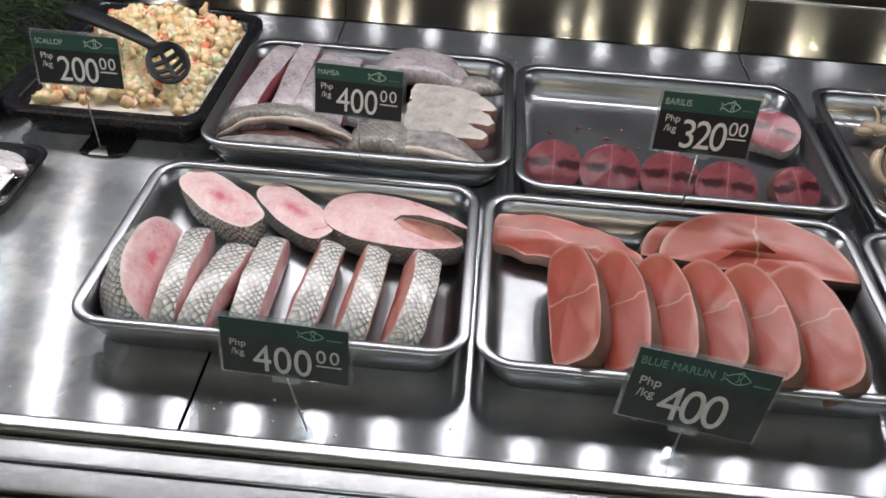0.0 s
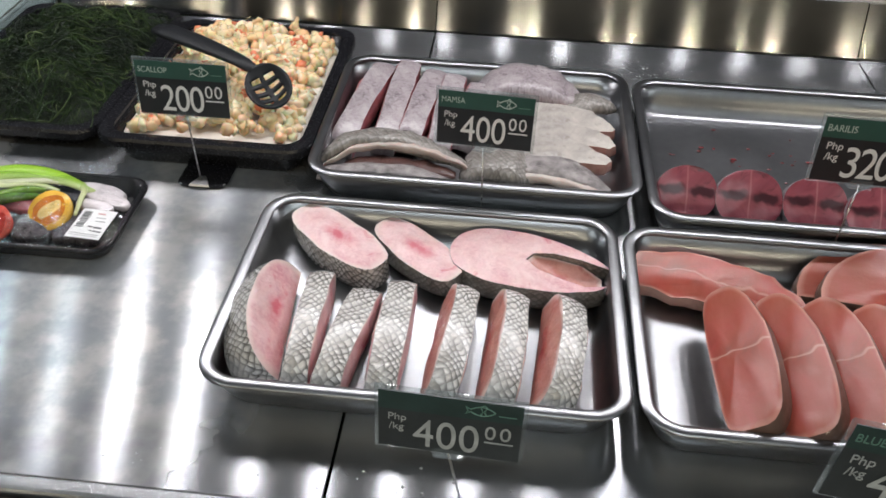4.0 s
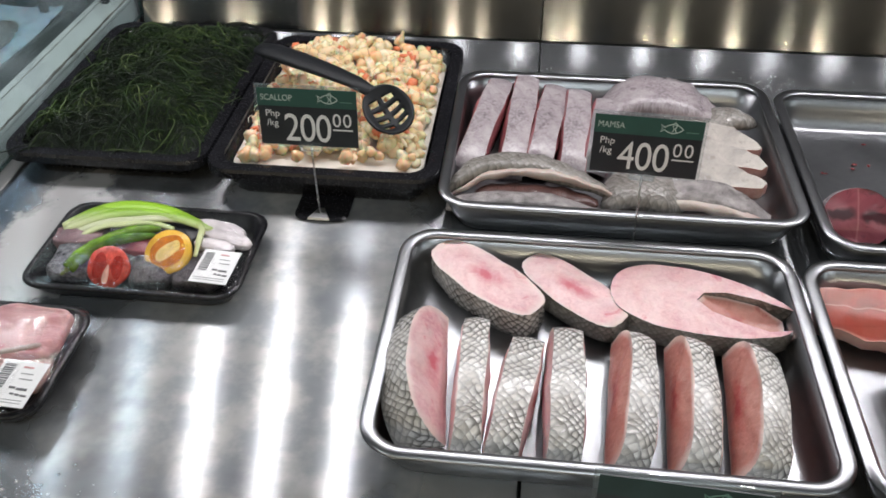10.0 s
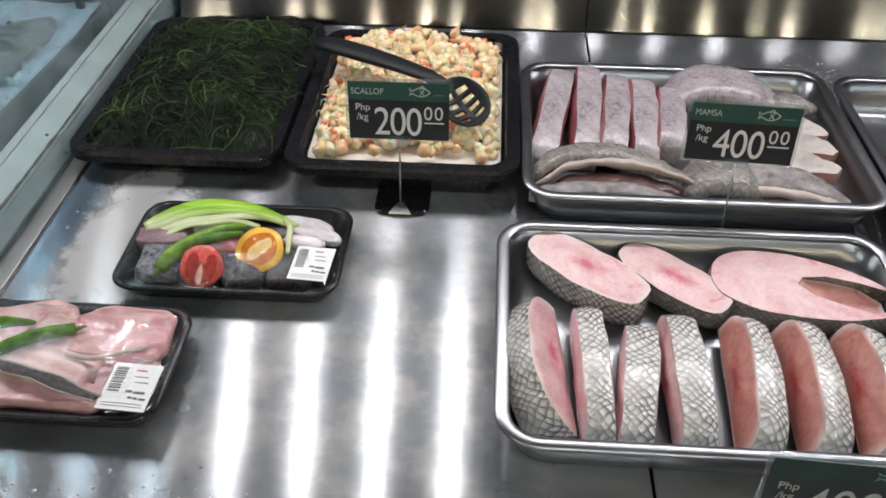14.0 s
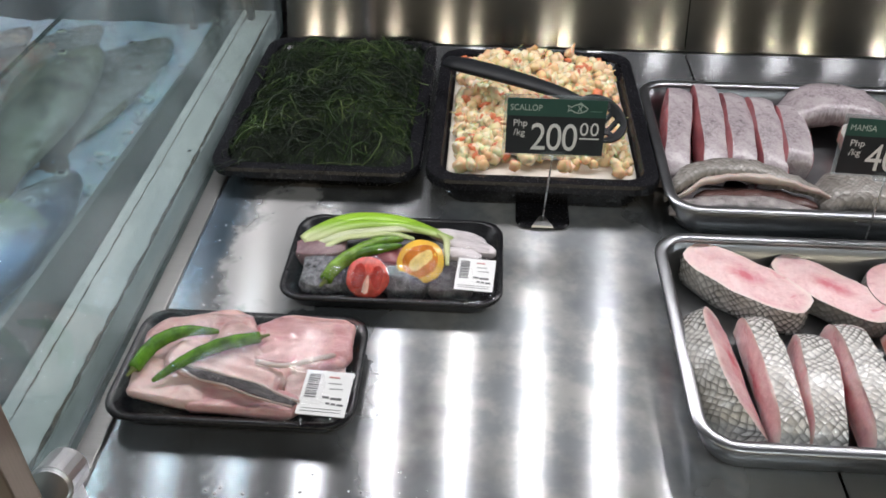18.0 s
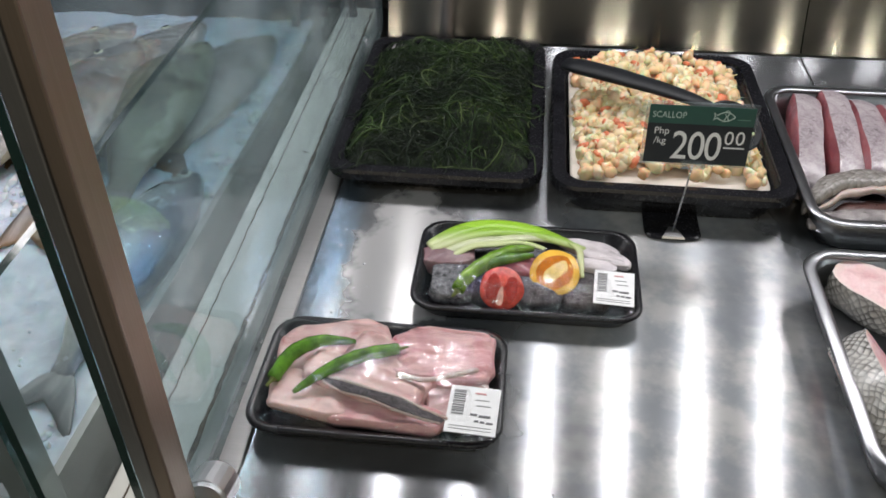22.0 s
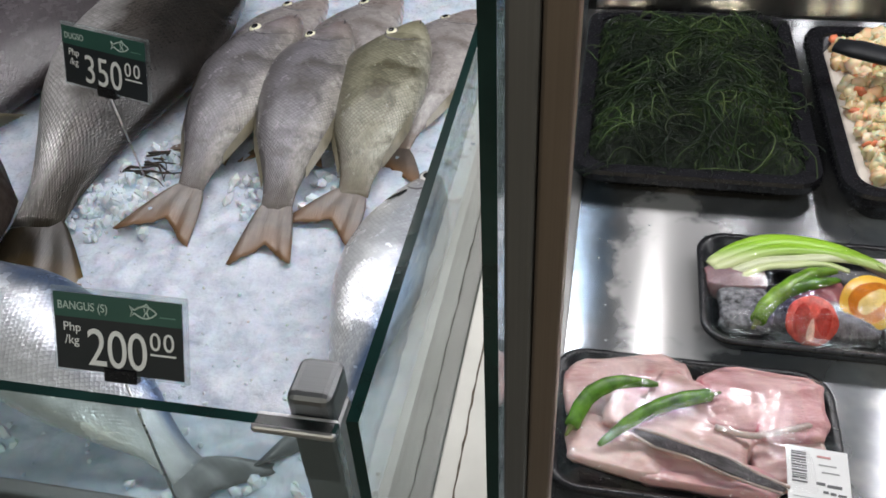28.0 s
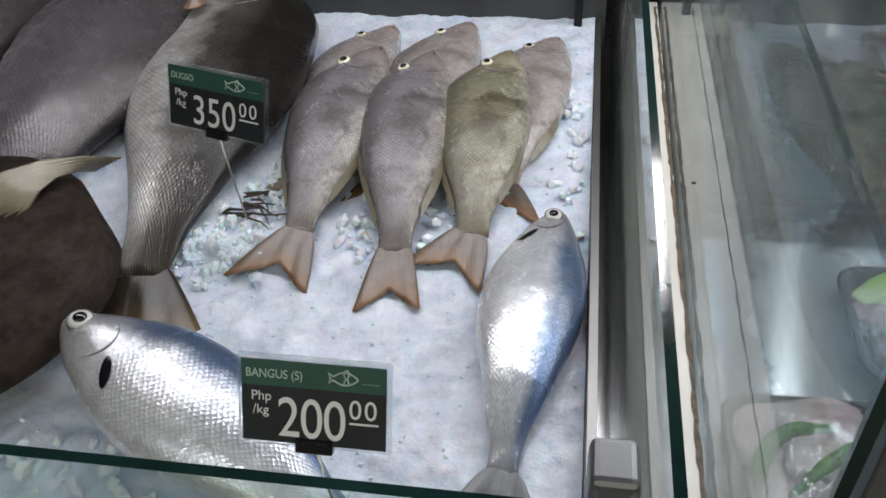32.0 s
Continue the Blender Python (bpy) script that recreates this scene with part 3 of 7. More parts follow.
def tuna_flesh(name):
    k = Mat(name)
    sp = k.n("ShaderNodeSeparateXYZ")
    k.link(k.co, sp.inputs[0])
    ax = k.n("ShaderNodeMath")
    ax.operation = "ABSOLUTE"
    k.link(sp.outputs[0], ax.inputs[0])
    mp = k.n("ShaderNodeMapping")
    cb = k.n("ShaderNodeCombineXYZ")
    k.link(ax.outputs[0], cb.inputs[0])
    k.link(sp.outputs[1], cb.inputs[1])
    mp.inputs["Location"].default_value = (-1.9, -1.8, 0)
    mp.inputs["Scale"].default_value = (52, 115, 0)
    sw = k.n("ShaderNodeVectorMath")
    sw.operation = "MULTIPLY_ADD"
    nz = k.n("ShaderNodeTexNoise")
    nz.inputs["Scale"].default_value = 45
    k.link(k.co, nz.inputs["Vector"])
    k.link(nz.outputs["Color"], sw.inputs[0])
    sw.inputs[1].default_value = (0.034, 0.026, 0)
    k.link(cb.outputs[0], sw.inputs[2])
    k.link(sw.outputs[0], mp.inputs["Vector"])
    ln = k.n("ShaderNodeVectorMath")
    ln.operation = "LENGTH"
    k.link(mp.outputs["Vector"], ln.inputs[0])
    base = k.mix(k.val(k.noise(22, 4, 0.6, distort=1), 0, 1), (0.29, 0.075, 0.09), (0.16, 0.024, 0.04))
    c = k.mix(k.val(ln.outputs["Value"], 0.92, 0.0, 0.6, 1.15), base, (0.03, 0.004, 0.008))
    c = k.mix(k.val(k.noise(34, 4, 0.6, distort=1.4), 0, 0.85, 0.58, 0.7), c, (0.06, 0.008, 0.014))
    c = k.mix(k.val(ax.outputs[0], 0.35, 0.0, 0.0002, 0.0016), c, (0.55, 0.25, 0.24))
    k.set(color=c, rough=0.33, coat=0.15, coat_rough=0.2, sss=0.1, sss_scale=0.004)
    k.bump(k.noise(150, 3), 0.2, 0.001)
    return k.m


def marlin_flesh(name):
    k = Mat(name)
    sp = k.n("ShaderNodeSeparateXYZ")
    k.link(k.co, sp.inputs[0])
    wob = k.noise(22, 2)
    ad = k.n("ShaderNodeMath")
    ad.operation = "MULTIPLY_ADD"
    k.link(wob, ad.inputs[0])
    ad.inputs[1].default_value = 0.035
    k.link(sp.outputs[1], ad.inputs[2])
    sb = k.n("ShaderNodeMath")
    sb.operation = "SUBTRACT"
    k.link(ad.outputs[0], sb.inputs[0])
    sb.inputs[1].default_value = 0.0175
    ab = k.n("ShaderNodeMath")
    ab.operation = "ABSOLUTE"
    k.link(sb.outputs[0], ab.inputs[0])
    base = k.mix(k.val(k.noise(10, 3, 0.5, distort=0.6), 0, 1, 0.35, 0.65), (0.40, 0.060, 0.044), (0.31, 0.068, 0.030))
    base = k.mix(k.val(k.noise(120, 3, stretch=(1, 0.25, 1)), 0, 0.28), base, (0.48, 0.14, 0.105))
    c = k.mix(k.val(ab.outputs[0], 0.75, 0.0, 0.0006, 0.002), base, (0.8, 0.6, 0.5))
    shade = k.noise(16, 4, 0.6, distort=1.0)
    c = k.mix(k.val(ab.outputs[0], 0.75, 0.0, 0.003, 0.03), base, k.mix(k.val(shade, 0, 1, 0.45, 0.62), base, (0.19, 0.055, 0.035)))
    c = k.mix(k.val(ab.outputs[0], 0.6, 0.0, 0.0004, 0.0018), c, (0.66, 0.40, 0.32))
    su = k.n("ShaderNodeSeparateXYZ")
    k.link(k.n("ShaderNodeTexCoord").outputs["UV"], su.inputs[0])
    c = k.mix(k.val(su.outputs[0], 0, 0.55, 0.92, 0.99), c, (0.62, 0.34, 0.27))
    c = k.mix(k.val(k.noise(40, 4, 0.6, distort=1.2), 0, 0.5, 0.6, 0.72), c, (0.40, 0.06, 0.045))
    k.set(color=c, rough=k.val(k.noise(60, 3), 0.3, 0.5), coat=0.12, coat_rough=0.2, sss=0.08, sss_scale=0.003)
    k.bump(k.noise(160, 4, 0.6), 0.2, 0.001)
    return k.m


SKIN_SCALY = scaled("scaly_silver_skin", [(0.3, (0.30, 0.275, 0.24)), (0.43, (0.74, 0.70, 0.64)), (0.6, (0.92, 0.90, 0.86))], 0.0090, 0.16, 1.2, 0.9, 0.9, pale=(0.92, 0.91, 0.88), speck=0.30)
SKIN_DARK = scaled("scaly_dark_skin", [(0.3, (0.13, 0.115, 0.10)), (0.5, (0.27, 0.24, 0.215)), (0.72, (0.44, 0.41, 0.38))], 0.0084, 0.32, 0.9, 0.55, 0.35, pale=(0.42, 0.40, 0.37))
SKIN_MAUVE = scaled("smooth_mauve_skin", [(0.3, (0.15, 0.12, 0.135)), (0.5, (0.33, 0.27, 0.29)), (0.72, (0.58, 0.53, 0.53))], 0.0040, 0.30, 0.3, 0.25, 0.4, patch=28, pale=(0.50, 0.45, 0.46), speck=0.18)
SKIN_MARLIN = plain("marlin_skin", (0.13, 0.075, 0.055), 0.35, 0, 0.3, 40, 0.2)
FLESH_PINK = flesh("pink_white_flesh", (0.76, 0.56, 0.545), (0.56, 0.22, 0.255), (0.54, 0.05, 0.09), amount=0.8, radial=True)
FLESH_ROSE = flesh("rosy_flesh", (0.58, 0.29, 0.24), (0.42, 0.13, 0.11), (0.30, 0.02, 0.03), amount=0.8, radial=True)
FLESH_RED = flesh("red_flesh", (0.36, 0.13, 0.14), (0.20, 0.04, 0.055), amount=0.5)
FLESH_PALE = flesh("pale_flesh", (0.50, 0.43, 0.385), (0.37, 0.27, 0.245), amount=0.4)
FLESH_FILLET = flesh("fillet_flesh", (0.74, 0.56, 0.52), (0.46, 0.23, 0.22), amount=0.5, grain=(0.5, 2, 1))
FLESH_EDGE = flesh("pinkish_cut_edge", (0.62, 0.38, 0.33), (0.46, 0.21, 0.18), amount=0.4)
TUNA = tuna_flesh("tuna_flesh")
MARLIN = marlin_flesh("marlin_flesh")
CAVITY = plain("dark_belly_lining", (0.07, 0.03, 0.025), 0.3, 0, 0.4, 60, 0.3)


# ---- shapes for food ----
def sheet(bm, P, U, closed=False):
    """Quads over a grid of points P[i][j] with UVs U[i][j]; closed joins j's ends."""
    lay = bm.loops.layers.uv.verify()
    V = [[bm.verts.new(p) for p in row] for row in P]
    n = len(P[0])
    for i in range(len(P) - 1):
        for j in range(n if closed else n - 1):
            jj = (j + 1) % n
            f = bm.faces.new((V[i][j], V[i][jj], V[i + 1][jj], V[i + 1][j]))
            uj = U[i][j + 1] if j + 1 < len(U[i]) else U[i][j]
            uk = U[i + 1][j + 1] if j + 1 < len(U[i + 1]) else U[i + 1][j]
            for lp, uv in zip(f.loops, (U[i][j], uj, uk, U[i + 1][j])):
                lp[lay].uv = uv
    return V


def wob(p, s=40, a=0.002):
    n = noise.noise_vector(Vector(p) * s)
    return Vector(p) + n * a


def cap(bm, ring, centre, up, dome=0.0, rough=0.0015, steps=(0.97, 0.8, 0.55, 0.28), seed=0.0):
    """Fills an outline with rings of lightly uneven meat round its centre."""
    c, up = Vector(centre), Vector(up)
    lay = bm.loops.layers.uv.verify()
    prev, s_prev = [bm.verts.new(p) for p in ring], 1.0
    for s in steps:
        cur = []
        for p in ring:
            q = c.lerp(Vector(p), s) + up * dome * (1 - s * s)
            q = q + up * rough * noise.noise(q * 55 + Vector((seed, seed, 0)))
            cur.append(bm.verts.new(q))
        for k in range(len(ring)):
            f = bm.faces.new((prev[k], prev[(k + 1) % len(ring)], cur[(k + 1) % len(ring)], cur[k]))
            for lp, r in zip(f.loops, (s_prev, s_prev, s, s)):
                lp[lay].uv = (r, 0.5)
        prev, s_prev = cur, s
    m = bm.verts.new(c + up * dome)
    for k in range(len(prev)):
        f = bm.faces.new((prev[k], prev[(k + 1) % len(prev)], m))
        for lp, r in zip(f.loops, (s_prev, s_prev, 0.0)):
            lp[lay].uv = (r, 0.5)


SEED = [0.0]


def dome_steak(m, L, H, T, skin, meat, label, group, power=0.75, fat=1.0):
    """A steak standing on its cut edge: skin over the arched top, meat on both faces."""
    SEED[0] += 7.3
    sd = SEED[0]
    t = thing("fish_steak", m, label, "fish steak", group)
    ns, nx = 26, 5
    arc = []
    for i in range(ns + 1):
        a = math.pi * i / ns
        arc.append((-L / 2 * math.cos(a), H * max(0.0, math.sin(a)) ** power))
    P, U, u = [], [], 0
    for i, (y, z) in enumerate(arc):
        if i:
            u += math.hypot(y - arc[i - 1][0], z - arc[i - 1][1])
        row, ur = [], []
        for j in range(nx + 1):
            x = T * (j / nx - 0.5)
            bul = 0.0025 * math.sin(math.pi * j / nx)
            q = Vector((x * (1 + 0.05 * math.sin(u * 40 + sd)), y, max(z + bul, 0.0)))
            row.append(wob(q + Vector((0, 0, 0)), 30 + sd % 3, 0.0018))
            ur.append((u + sd, x))
        P.append(row)
        U.append(ur)
    bm = bmesh.new()
    sheet(bm, P, U)
    bmesh.ops.recalc_face_normals(bm, faces=bm.faces)
    part("skin", bm, skin, t, "scaly skin", smooth=True)
    bm = bmesh.new()
    for j, sgn in ((0, -1), (nx, 1)):
        ring = [P[i][j] for i in range(ns + 1)]
        ring = ring + [Vector((ring[-1].x, ring[-1].y * (1 - 2 * s / 6), 0.0)) for s in range(1, 6)]
        cap(bm, ring, (sgn * T / 2, 0, H * 0.42), (sgn, 0, 0), 0.004, 0.003, seed=sd)
    bmesh.ops.recalc_face_normals(bm, faces=bm.faces)
    part("meat", bm, meat, t, smooth=True)
    return t


def slab_steak(m, outline, T, skin, meat, label, group, dome=0.002, name="fish_steak", category="fish steak", open_belly=False):
    """A slice lying on its face: meat on top, skin round the edge."""
    SEED[0] += 5.1
    sd = SEED[0]
    t = thing(name, m, label, category, group)
    n = len(outline)
    cx, cy = sum(p[0] for p in outline) / n, sum(p[1] for p in outline) / n

    def ring(s, z):
        return [wob((cx + (x - cx) * s, cy + (y - cy) * s, z), 35, 0.0016) for x, y in outline]
    rows = [ring(0.95, 0.0), ring(1.0, T * 0.2), ring(1.0, T * 0.75), ring(0.985, T)]
    per = [0]
    for k in range(n):
        a, b = outline[k], outline[(k + 1) % n]
        per.append(per[-1] + math.hypot(a[0] - b[0], a[1] - b[1]))
    U = [[(per[k] + sd, z) for k in range(n + 1)] for z in (0, T * 0.2, T * 0.75, T)]
    bm = bmesh.new()
    sheet(bm, rows, U, True)
    bm.faces.new([v for v in bm.verts][:n][::-1])
    bmesh.ops.recalc_face_normals(bm, faces=bm.faces)
    part("skin", bm, skin, t, smooth=True)
    bm = bmesh.new()
    if open_belly:
        lay = bm.loops.layers.uv.verify()
        f = bm.faces.new([bm.verts.new(p) for p in rows[-1]])
        inner = bmesh.ops.inset_individual(bm, faces=[f], thickness=0.0035, depth=0.0008)
        for g in bm.faces:
            for lp in g.loops:
                lp[lay].uv = (0.72 if g is f else 0.95, 0.5)
        bmesh.ops.triangulate(bm, faces=[f])
        xs = [x for x, y in outline]
        ln, wd = max(xs) - min(xs), max(y for x, y in outline) - min(y for x, y in outline)
        lining = bmesh.new()
        pit = [Vector((ln * a, wd * b, T * c)) for a, b, c in ((-0.03, 0.02, 0.9), (0.06, -0.11, 0.85), (0.20, -0.18, 0.75), (0.36, -0.22, 0.6), (0.46, -0.08, 0.45), (0.44, 0.12, 0.5), (0.30, 0.22, 0.7), (0.12, 0.21, 0.8), (0.0, 0.16, 0.88))]
        cap(lining, pit, (ln * 0.20, wd * 0.02, T * 0.42), (0, 0, 1), -0.002, 0.004, (0.92, 0.7, 0.4), seed=sd)
        part("belly_lining", lining, FLESH_ROSE, t, "brownish-pink lining of the open belly", smooth=True)
    else:
        cap(bm, rows[-1], (cx, cy, T), (0, 0, 1), dome, 0.002, seed=sd)
    bmesh.ops.recalc_face_normals(bm, faces=bm.faces)
    part("meat", bm, meat, t, smooth=True)
    return t


def leaf(L, W, n=28, blunt=0.6, skew=0.0):
    """A pointed oval along x."""
    out = []
    for i in range(n):
        a = 2 * math.pi * i / n
        s = math.sin(a)
        out.append((L / 2 * math.cos(a), W / 2 * (1 if s > 0 else -1) * abs(s) ** blunt * (1 + skew * math.cos(a))))
    return out


def notched(L, W, n=40):
    """A steak with the belly opening running in from its thin end."""
    out = []
    for i in range(n):
        a = -2.86 + 5.72 * i / (n - 1)
        out.append((-L / 2 * math.cos(a), -W / 2 * (1 if math.sin(a) > 0 else -1) * abs(math.sin(a)) ** 0.8 * (1 - 0.30 * (1 - math.cos(a)) / 2)))
    return out + [(L * 0.36, -W * 0.20), (L * 0.20, -W * 0.16), (L * 0.06, -W * 0.10), (-L * 0.03, W * 0.02), (L * 0.0, W * 0.14), (L * 0.12, W * 0.19), (L * 0.30, W * 0.20)]


def bow(L, W, n=34, lean=0.10):
    """A thick slice along y: a blunt round far end, long sides that run nearly straight, a squarer near end."""
    SEED[0] += 0.9
    out = []
    for i in range(n):
        a = 2 * math.pi * i / n
        c, q = math.cos(a), math.sin(a)
        k = 0.42 if q < 0 else 0.62
        x = W / 2 * (1 if c > 0 else -1) * abs(c) ** k
        y = L / 2 * (1 if q > 0 else -1) * abs(q) ** (0.55 if q < 0 else 0.8)
        wave = 0.02 * noise.noise(Vector((c * 3, q * 3, SEED[0])))
        out.append((x * (1 + wave - 0.10 * max(0.0, q)) + W * lean * (1 - (y / L * 2) ** 2), y * (1 + wave * 0.5)))
    return out


def wedge(L, W):
    """A flat cut: blunt at one end, drawn to a slanted tip at the other, with uneven edges."""
    SEED[0] += 1.3
    key = [(-0.5, 0.30), (-0.30, 0.46), (-0.05, 0.50), (0.2, 0.44), (0.40, 0.22), (0.5, -0.06), (0.44, -0.30), (0.2, -0.38), (-0.1, -0.42), (-0.35, -0.46), (-0.49, -0.40), (-0.52, 0.0)]
    out = []
    for (x0, y0), (x1, y1) in zip(key, key[1:] + key[:1]):
        for u in (0.0, 0.34, 0.67):
            x, y = x0 + (x1 - x0) * u, y0 + (y1 - y0) * u
            out.append((L * (x + 0.02 * noise.noise(Vector((x * 6, y * 6, SEED[0])))), W * (y + 0.10 * noise.noise(Vector((x * 9, y * 5, SEED[0] + 5))))))
    return out[::-1]


# ---- tray of scaly steaks ----
G = "scaly steaks in one tray"
for x, y, rz, ry, L, T, H in ((-0.331, 0.803, 5, -40, 0.160, 0.036, 0.056), (-0.294, 0.794, 1, 3, 0.162, 0.025, 0.042), (-0.252, 0.783, -8, 3, 0.143, 0.030, 0.038), (-0.208, 0.790, -1, 5, 0.160, 0.030, 0.042),
                              (-0.152, 0.790, -5, 20, 0.160, 0.027, 0.046), (-0.099, 0.789, -4, 22, 0.158, 0.027, 0.046), (-0.044, 0.788, -5, 26, 0.152, 0.030, 0.048)):
    dome_steak(on_deck(x, y, 0.012, rz) @ pose(0, 0, 0, 0, ry, 0), L, H, T, SKIN_SCALY, FLESH_ROSE if x > -0.2 else FLESH_PINK, "upright fish steak with silver-grey scales and pink meat", G, 0.70 if x < -0.32 else 0.40)
slab_steak(on_deck(-0.288, 0.932, 0.008, -39) @ pose(0, 0, 0, 3, 0, 0), leaf(0.146, 0.058), 0.036, SKIN_SCALY, FLESH_PINK, "oval fish steak with silver scales and pink meat face up", G)
slab_steak(on_deck(-0.196, 0.930, 0.010, -43) @ pose(0, 0, 0, 3, 0, 0), leaf(0.134, 0.054), 0.026, SKIN_DARK, FLESH_PINK, "small oval fish steak with pink meat face up", G)
slab_steak(on_deck(-0.067, 0.918, 0.010, -12) @ pose(0, 0, 0, 2, 0, 0), notched(0.188, 0.108), 0.03, SKIN_DARK, FLESH_PINK, "large fish steak with an open belly notch", G, open_belly=True)

# ---- tray of marlin ----
G = "marlin slices in one tray"
for x, y, L, W in ((0.146, 0.787, 0.186, 0.052), (0.197, 0.783, 0.184, 0.051), (0.246, 0.786, 0.18, 0.05), (0.294, 0.782, 0.178, 0.052), (0.343, 0.780, 0.182, 0.054), (0.400, 0.782, 0.185, 0.058)):
    slab_steak(on_deck(x + 0.003, y, 0.037, 2 if x < 0.38 else 6) @ pose(0, 0, 0, 0, -40, 0), bow(L, W * 1.22), 0.024, SKIN_MARLIN, MARLIN, "salmon-pink marlin slice with a dark skin edge", G, 0.003, "marlin_slice", "fish slice")
slab_steak(on_deck(0.147, 0.914, 0.016, -15) @ pose(0, 0, 0, 14, 0, 0), wedge(0.195, 0.068), 0.020, FLESH_EDGE, MARLIN, "pale pink marlin slice at the back of the tray", G, 0.003, "marlin_slice", "fish slice")
half_moon = [(0.118 * math.cos(math.pi * i / 20), 0.088 * math.sin(math.pi * i / 20) - 0.028) for i in range(21)] + [(0.06, -0.034), (0.0, -0.03), (-0.06, -0.036)]
slab_steak(on_deck(0.350, 0.944, 0.012, -2) @ pose(0, 0, 0, 13, 0, 0) @ pose(0, 0, 0, 0, 0, 90), [(y, -x) for x, y in half_moon], 0.018, SKIN_MARLIN, MARLIN, "half-moon marlin slice leaning on the tray's back", G, 0.003, "marlin_slice", "fish slice")
slab_steak(on_deck(0.366, 0.914, 0.031, -5) @ pose(0, 0, 0, 13, 0, 0) @ pose(0, 0, 0, 0, 0, 90), [(y, -x) for x, y in half_moon], 0.018, SKIN_MARLIN, MARLIN, "half-moon marlin slice with a pale seam", G, 0.003, "marlin_slice", "fish slice")

# ---- tray of pale cuts ----
G = "pale cuts in one tray"
for x, y, L, rz in ((-0.316, 1.255, 0.21, -9), (-0.270, 1.266, 0.205, -3), (-0.232, 1.262, 0.195, -6), (-0.196, 1.248, 0.175, -2), (-0.160, 1.25, 0.15, -6)):
    dome_steak(on_deck(x, y, 0.010, rz) @ pose(0, 0, 0, 4 + 4 * math.sin(90 * x), 9, 0), L, 0.04, 0.033, SKIN_MAUVE, FLESH_RED, "upright strip of fish with smooth mauve-grey skin", G, 0.35)
PALE_SKIN = scaled("pale_silver_skin", [(0.3, (0.17, 0.15, 0.135)), (0.45, (0.42, 0.38, 0.335)), (0.62, (0.64, 0.59, 0.52))], 0.0040, 0.32, 0.3, 0.2, 0.35, patch=26, pale=(0.44, 0.40, 0.37), speck=0.15)
GREY_SKIN = plain("wet_grey_fish_skin", (0.27, 0.245, 0.24), 0.3, 0, 0.55, 75, 0.6, 0.002)


def bent_strip(parent, name, pts, w, t, mat, label):
    """A flat flap of fish bent along a line of points: w across the deck, t thick."""
    bm = bmesh.new()
    lay = bm.loops.layers.uv.verify()
    P = [Vector(p) for p in pts]
    loops, n = [], 24
    for i in range(n + 1):
        u = i / n * (len(P) - 1)
        k = min(int(u), len(P) - 2)
        q0, q1, q2, q3 = P[max(k - 1, 0)], P[k], P[k + 1], P[min(k + 2, len(P) - 1)]
        f = u - k
        c = 0.5 * (2 * q1 + (q2 - q0) * f + (2 * q0 - 5 * q1 + 4 * q2 - q3) * f * f + (3 * q1 - q0 - 3 * q2 + q3) * f ** 3)
        g = min(1.0, 0.5 + 3.0 * i / n, 0.30 + 2.4 * (1 - i / n))
        lp = []
        for j in range(12):
            a = 2 * math.pi * j / 12
            lp.append(wob((c.x, c.y + w / 2 * g * math.cos(a), c.z + t / 2 * g * (1 if math.sin(a) > 0 else -1) * abs(math.sin(a)) ** 0.38), 55, 0.0035))
        loops.append(lp)
    V = loft(bm, loops, True, True)
    for f in bm.faces:
        for lp in f.loops:
            lp[lay].uv = (lp.vert.co.y, lp.vert.co.x)
    bmesh.ops.recalc_face_normals(bm, faces=bm.faces)
    return part(name, bm, mat, parent, label, smooth=True)


f1 = thing("fish_cut", on_deck(-0.245, 1.10, 0.012, -2), "arched fish cut with grey scaly skin and an open belly", "fish cut", G)
bent_strip(f1, "back_flap", [(-0.105, -0.008, 0.016), (-0.07, 0.022, 0.034), (-0.01, 0.030, 0.038), (0.05, 0.018, 0.032), (0.105, -0.002, 0.022)], 0.032, 0.020, SKIN_DARK, "grey scaly back")
bent_strip(f1, "flesh_rim", [(-0.095, -0.018, 0.018), (-0.055, 0.004, 0.036), (0.0, 0.012, 0.040), (0.06, 0.004, 0.036), (0.108, -0.01, 0.024)], 0.010, 0.010, FLESH_PALE, "pale cut rim")
bent_strip(f1, "belly_opening", [(-0.07, -0.014, 0.018), (0.0, -0.006, 0.022), (0.08, -0.012, 0.02)], 0.03, 0.012, CAVITY, "dark belly lining")
bent_strip(f1, "belly_flap", [(-0.10, -0.03, 0.012), (-0.04, -0.024, 0.022), (0.03, -0.026, 0.024), (0.10, -0.036, 0.016)], 0.026, 0.014, GREY_SKIN, "pale grey belly flap")
f2 = thing("fish_cut", on_deck(-0.115, 1.10, 0.012, -6), "dark scaly fish chunk, skin side up", "fish cut", G)
bent_strip(f2, "flank", [(-0.045, 0.004, 0.014), (-0.015, 0.010, 0.028), (0.02, 0.006, 0.03), (0.05, 0.0, 0.02)], 0.075, 0.028, SKIN_DARK, "dark scaly flank")
f3 = thing("fish_cut", on_deck(-0.03, 1.085, 0.012, -12), "long grey fish cut with a pale edge", "fish cut", G)
bent_strip(f3, "flank", [(-0.08, 0.012, 0.016), (-0.03, 0.016, 0.028), (0.02, 0.012, 0.026), (0.062, 0.004, 0.016)], 0.048, 0.020, GREY_SKIN, "grey flank")
bent_strip(f3, "cut_edge", [(-0.07, -0.008, 0.018), (-0.02, -0.006, 0.028), (0.03, -0.010, 0.025), (0.062, -0.010, 0.017)], 0.016, 0.012, FLESH_PALE, "pale cut edge")


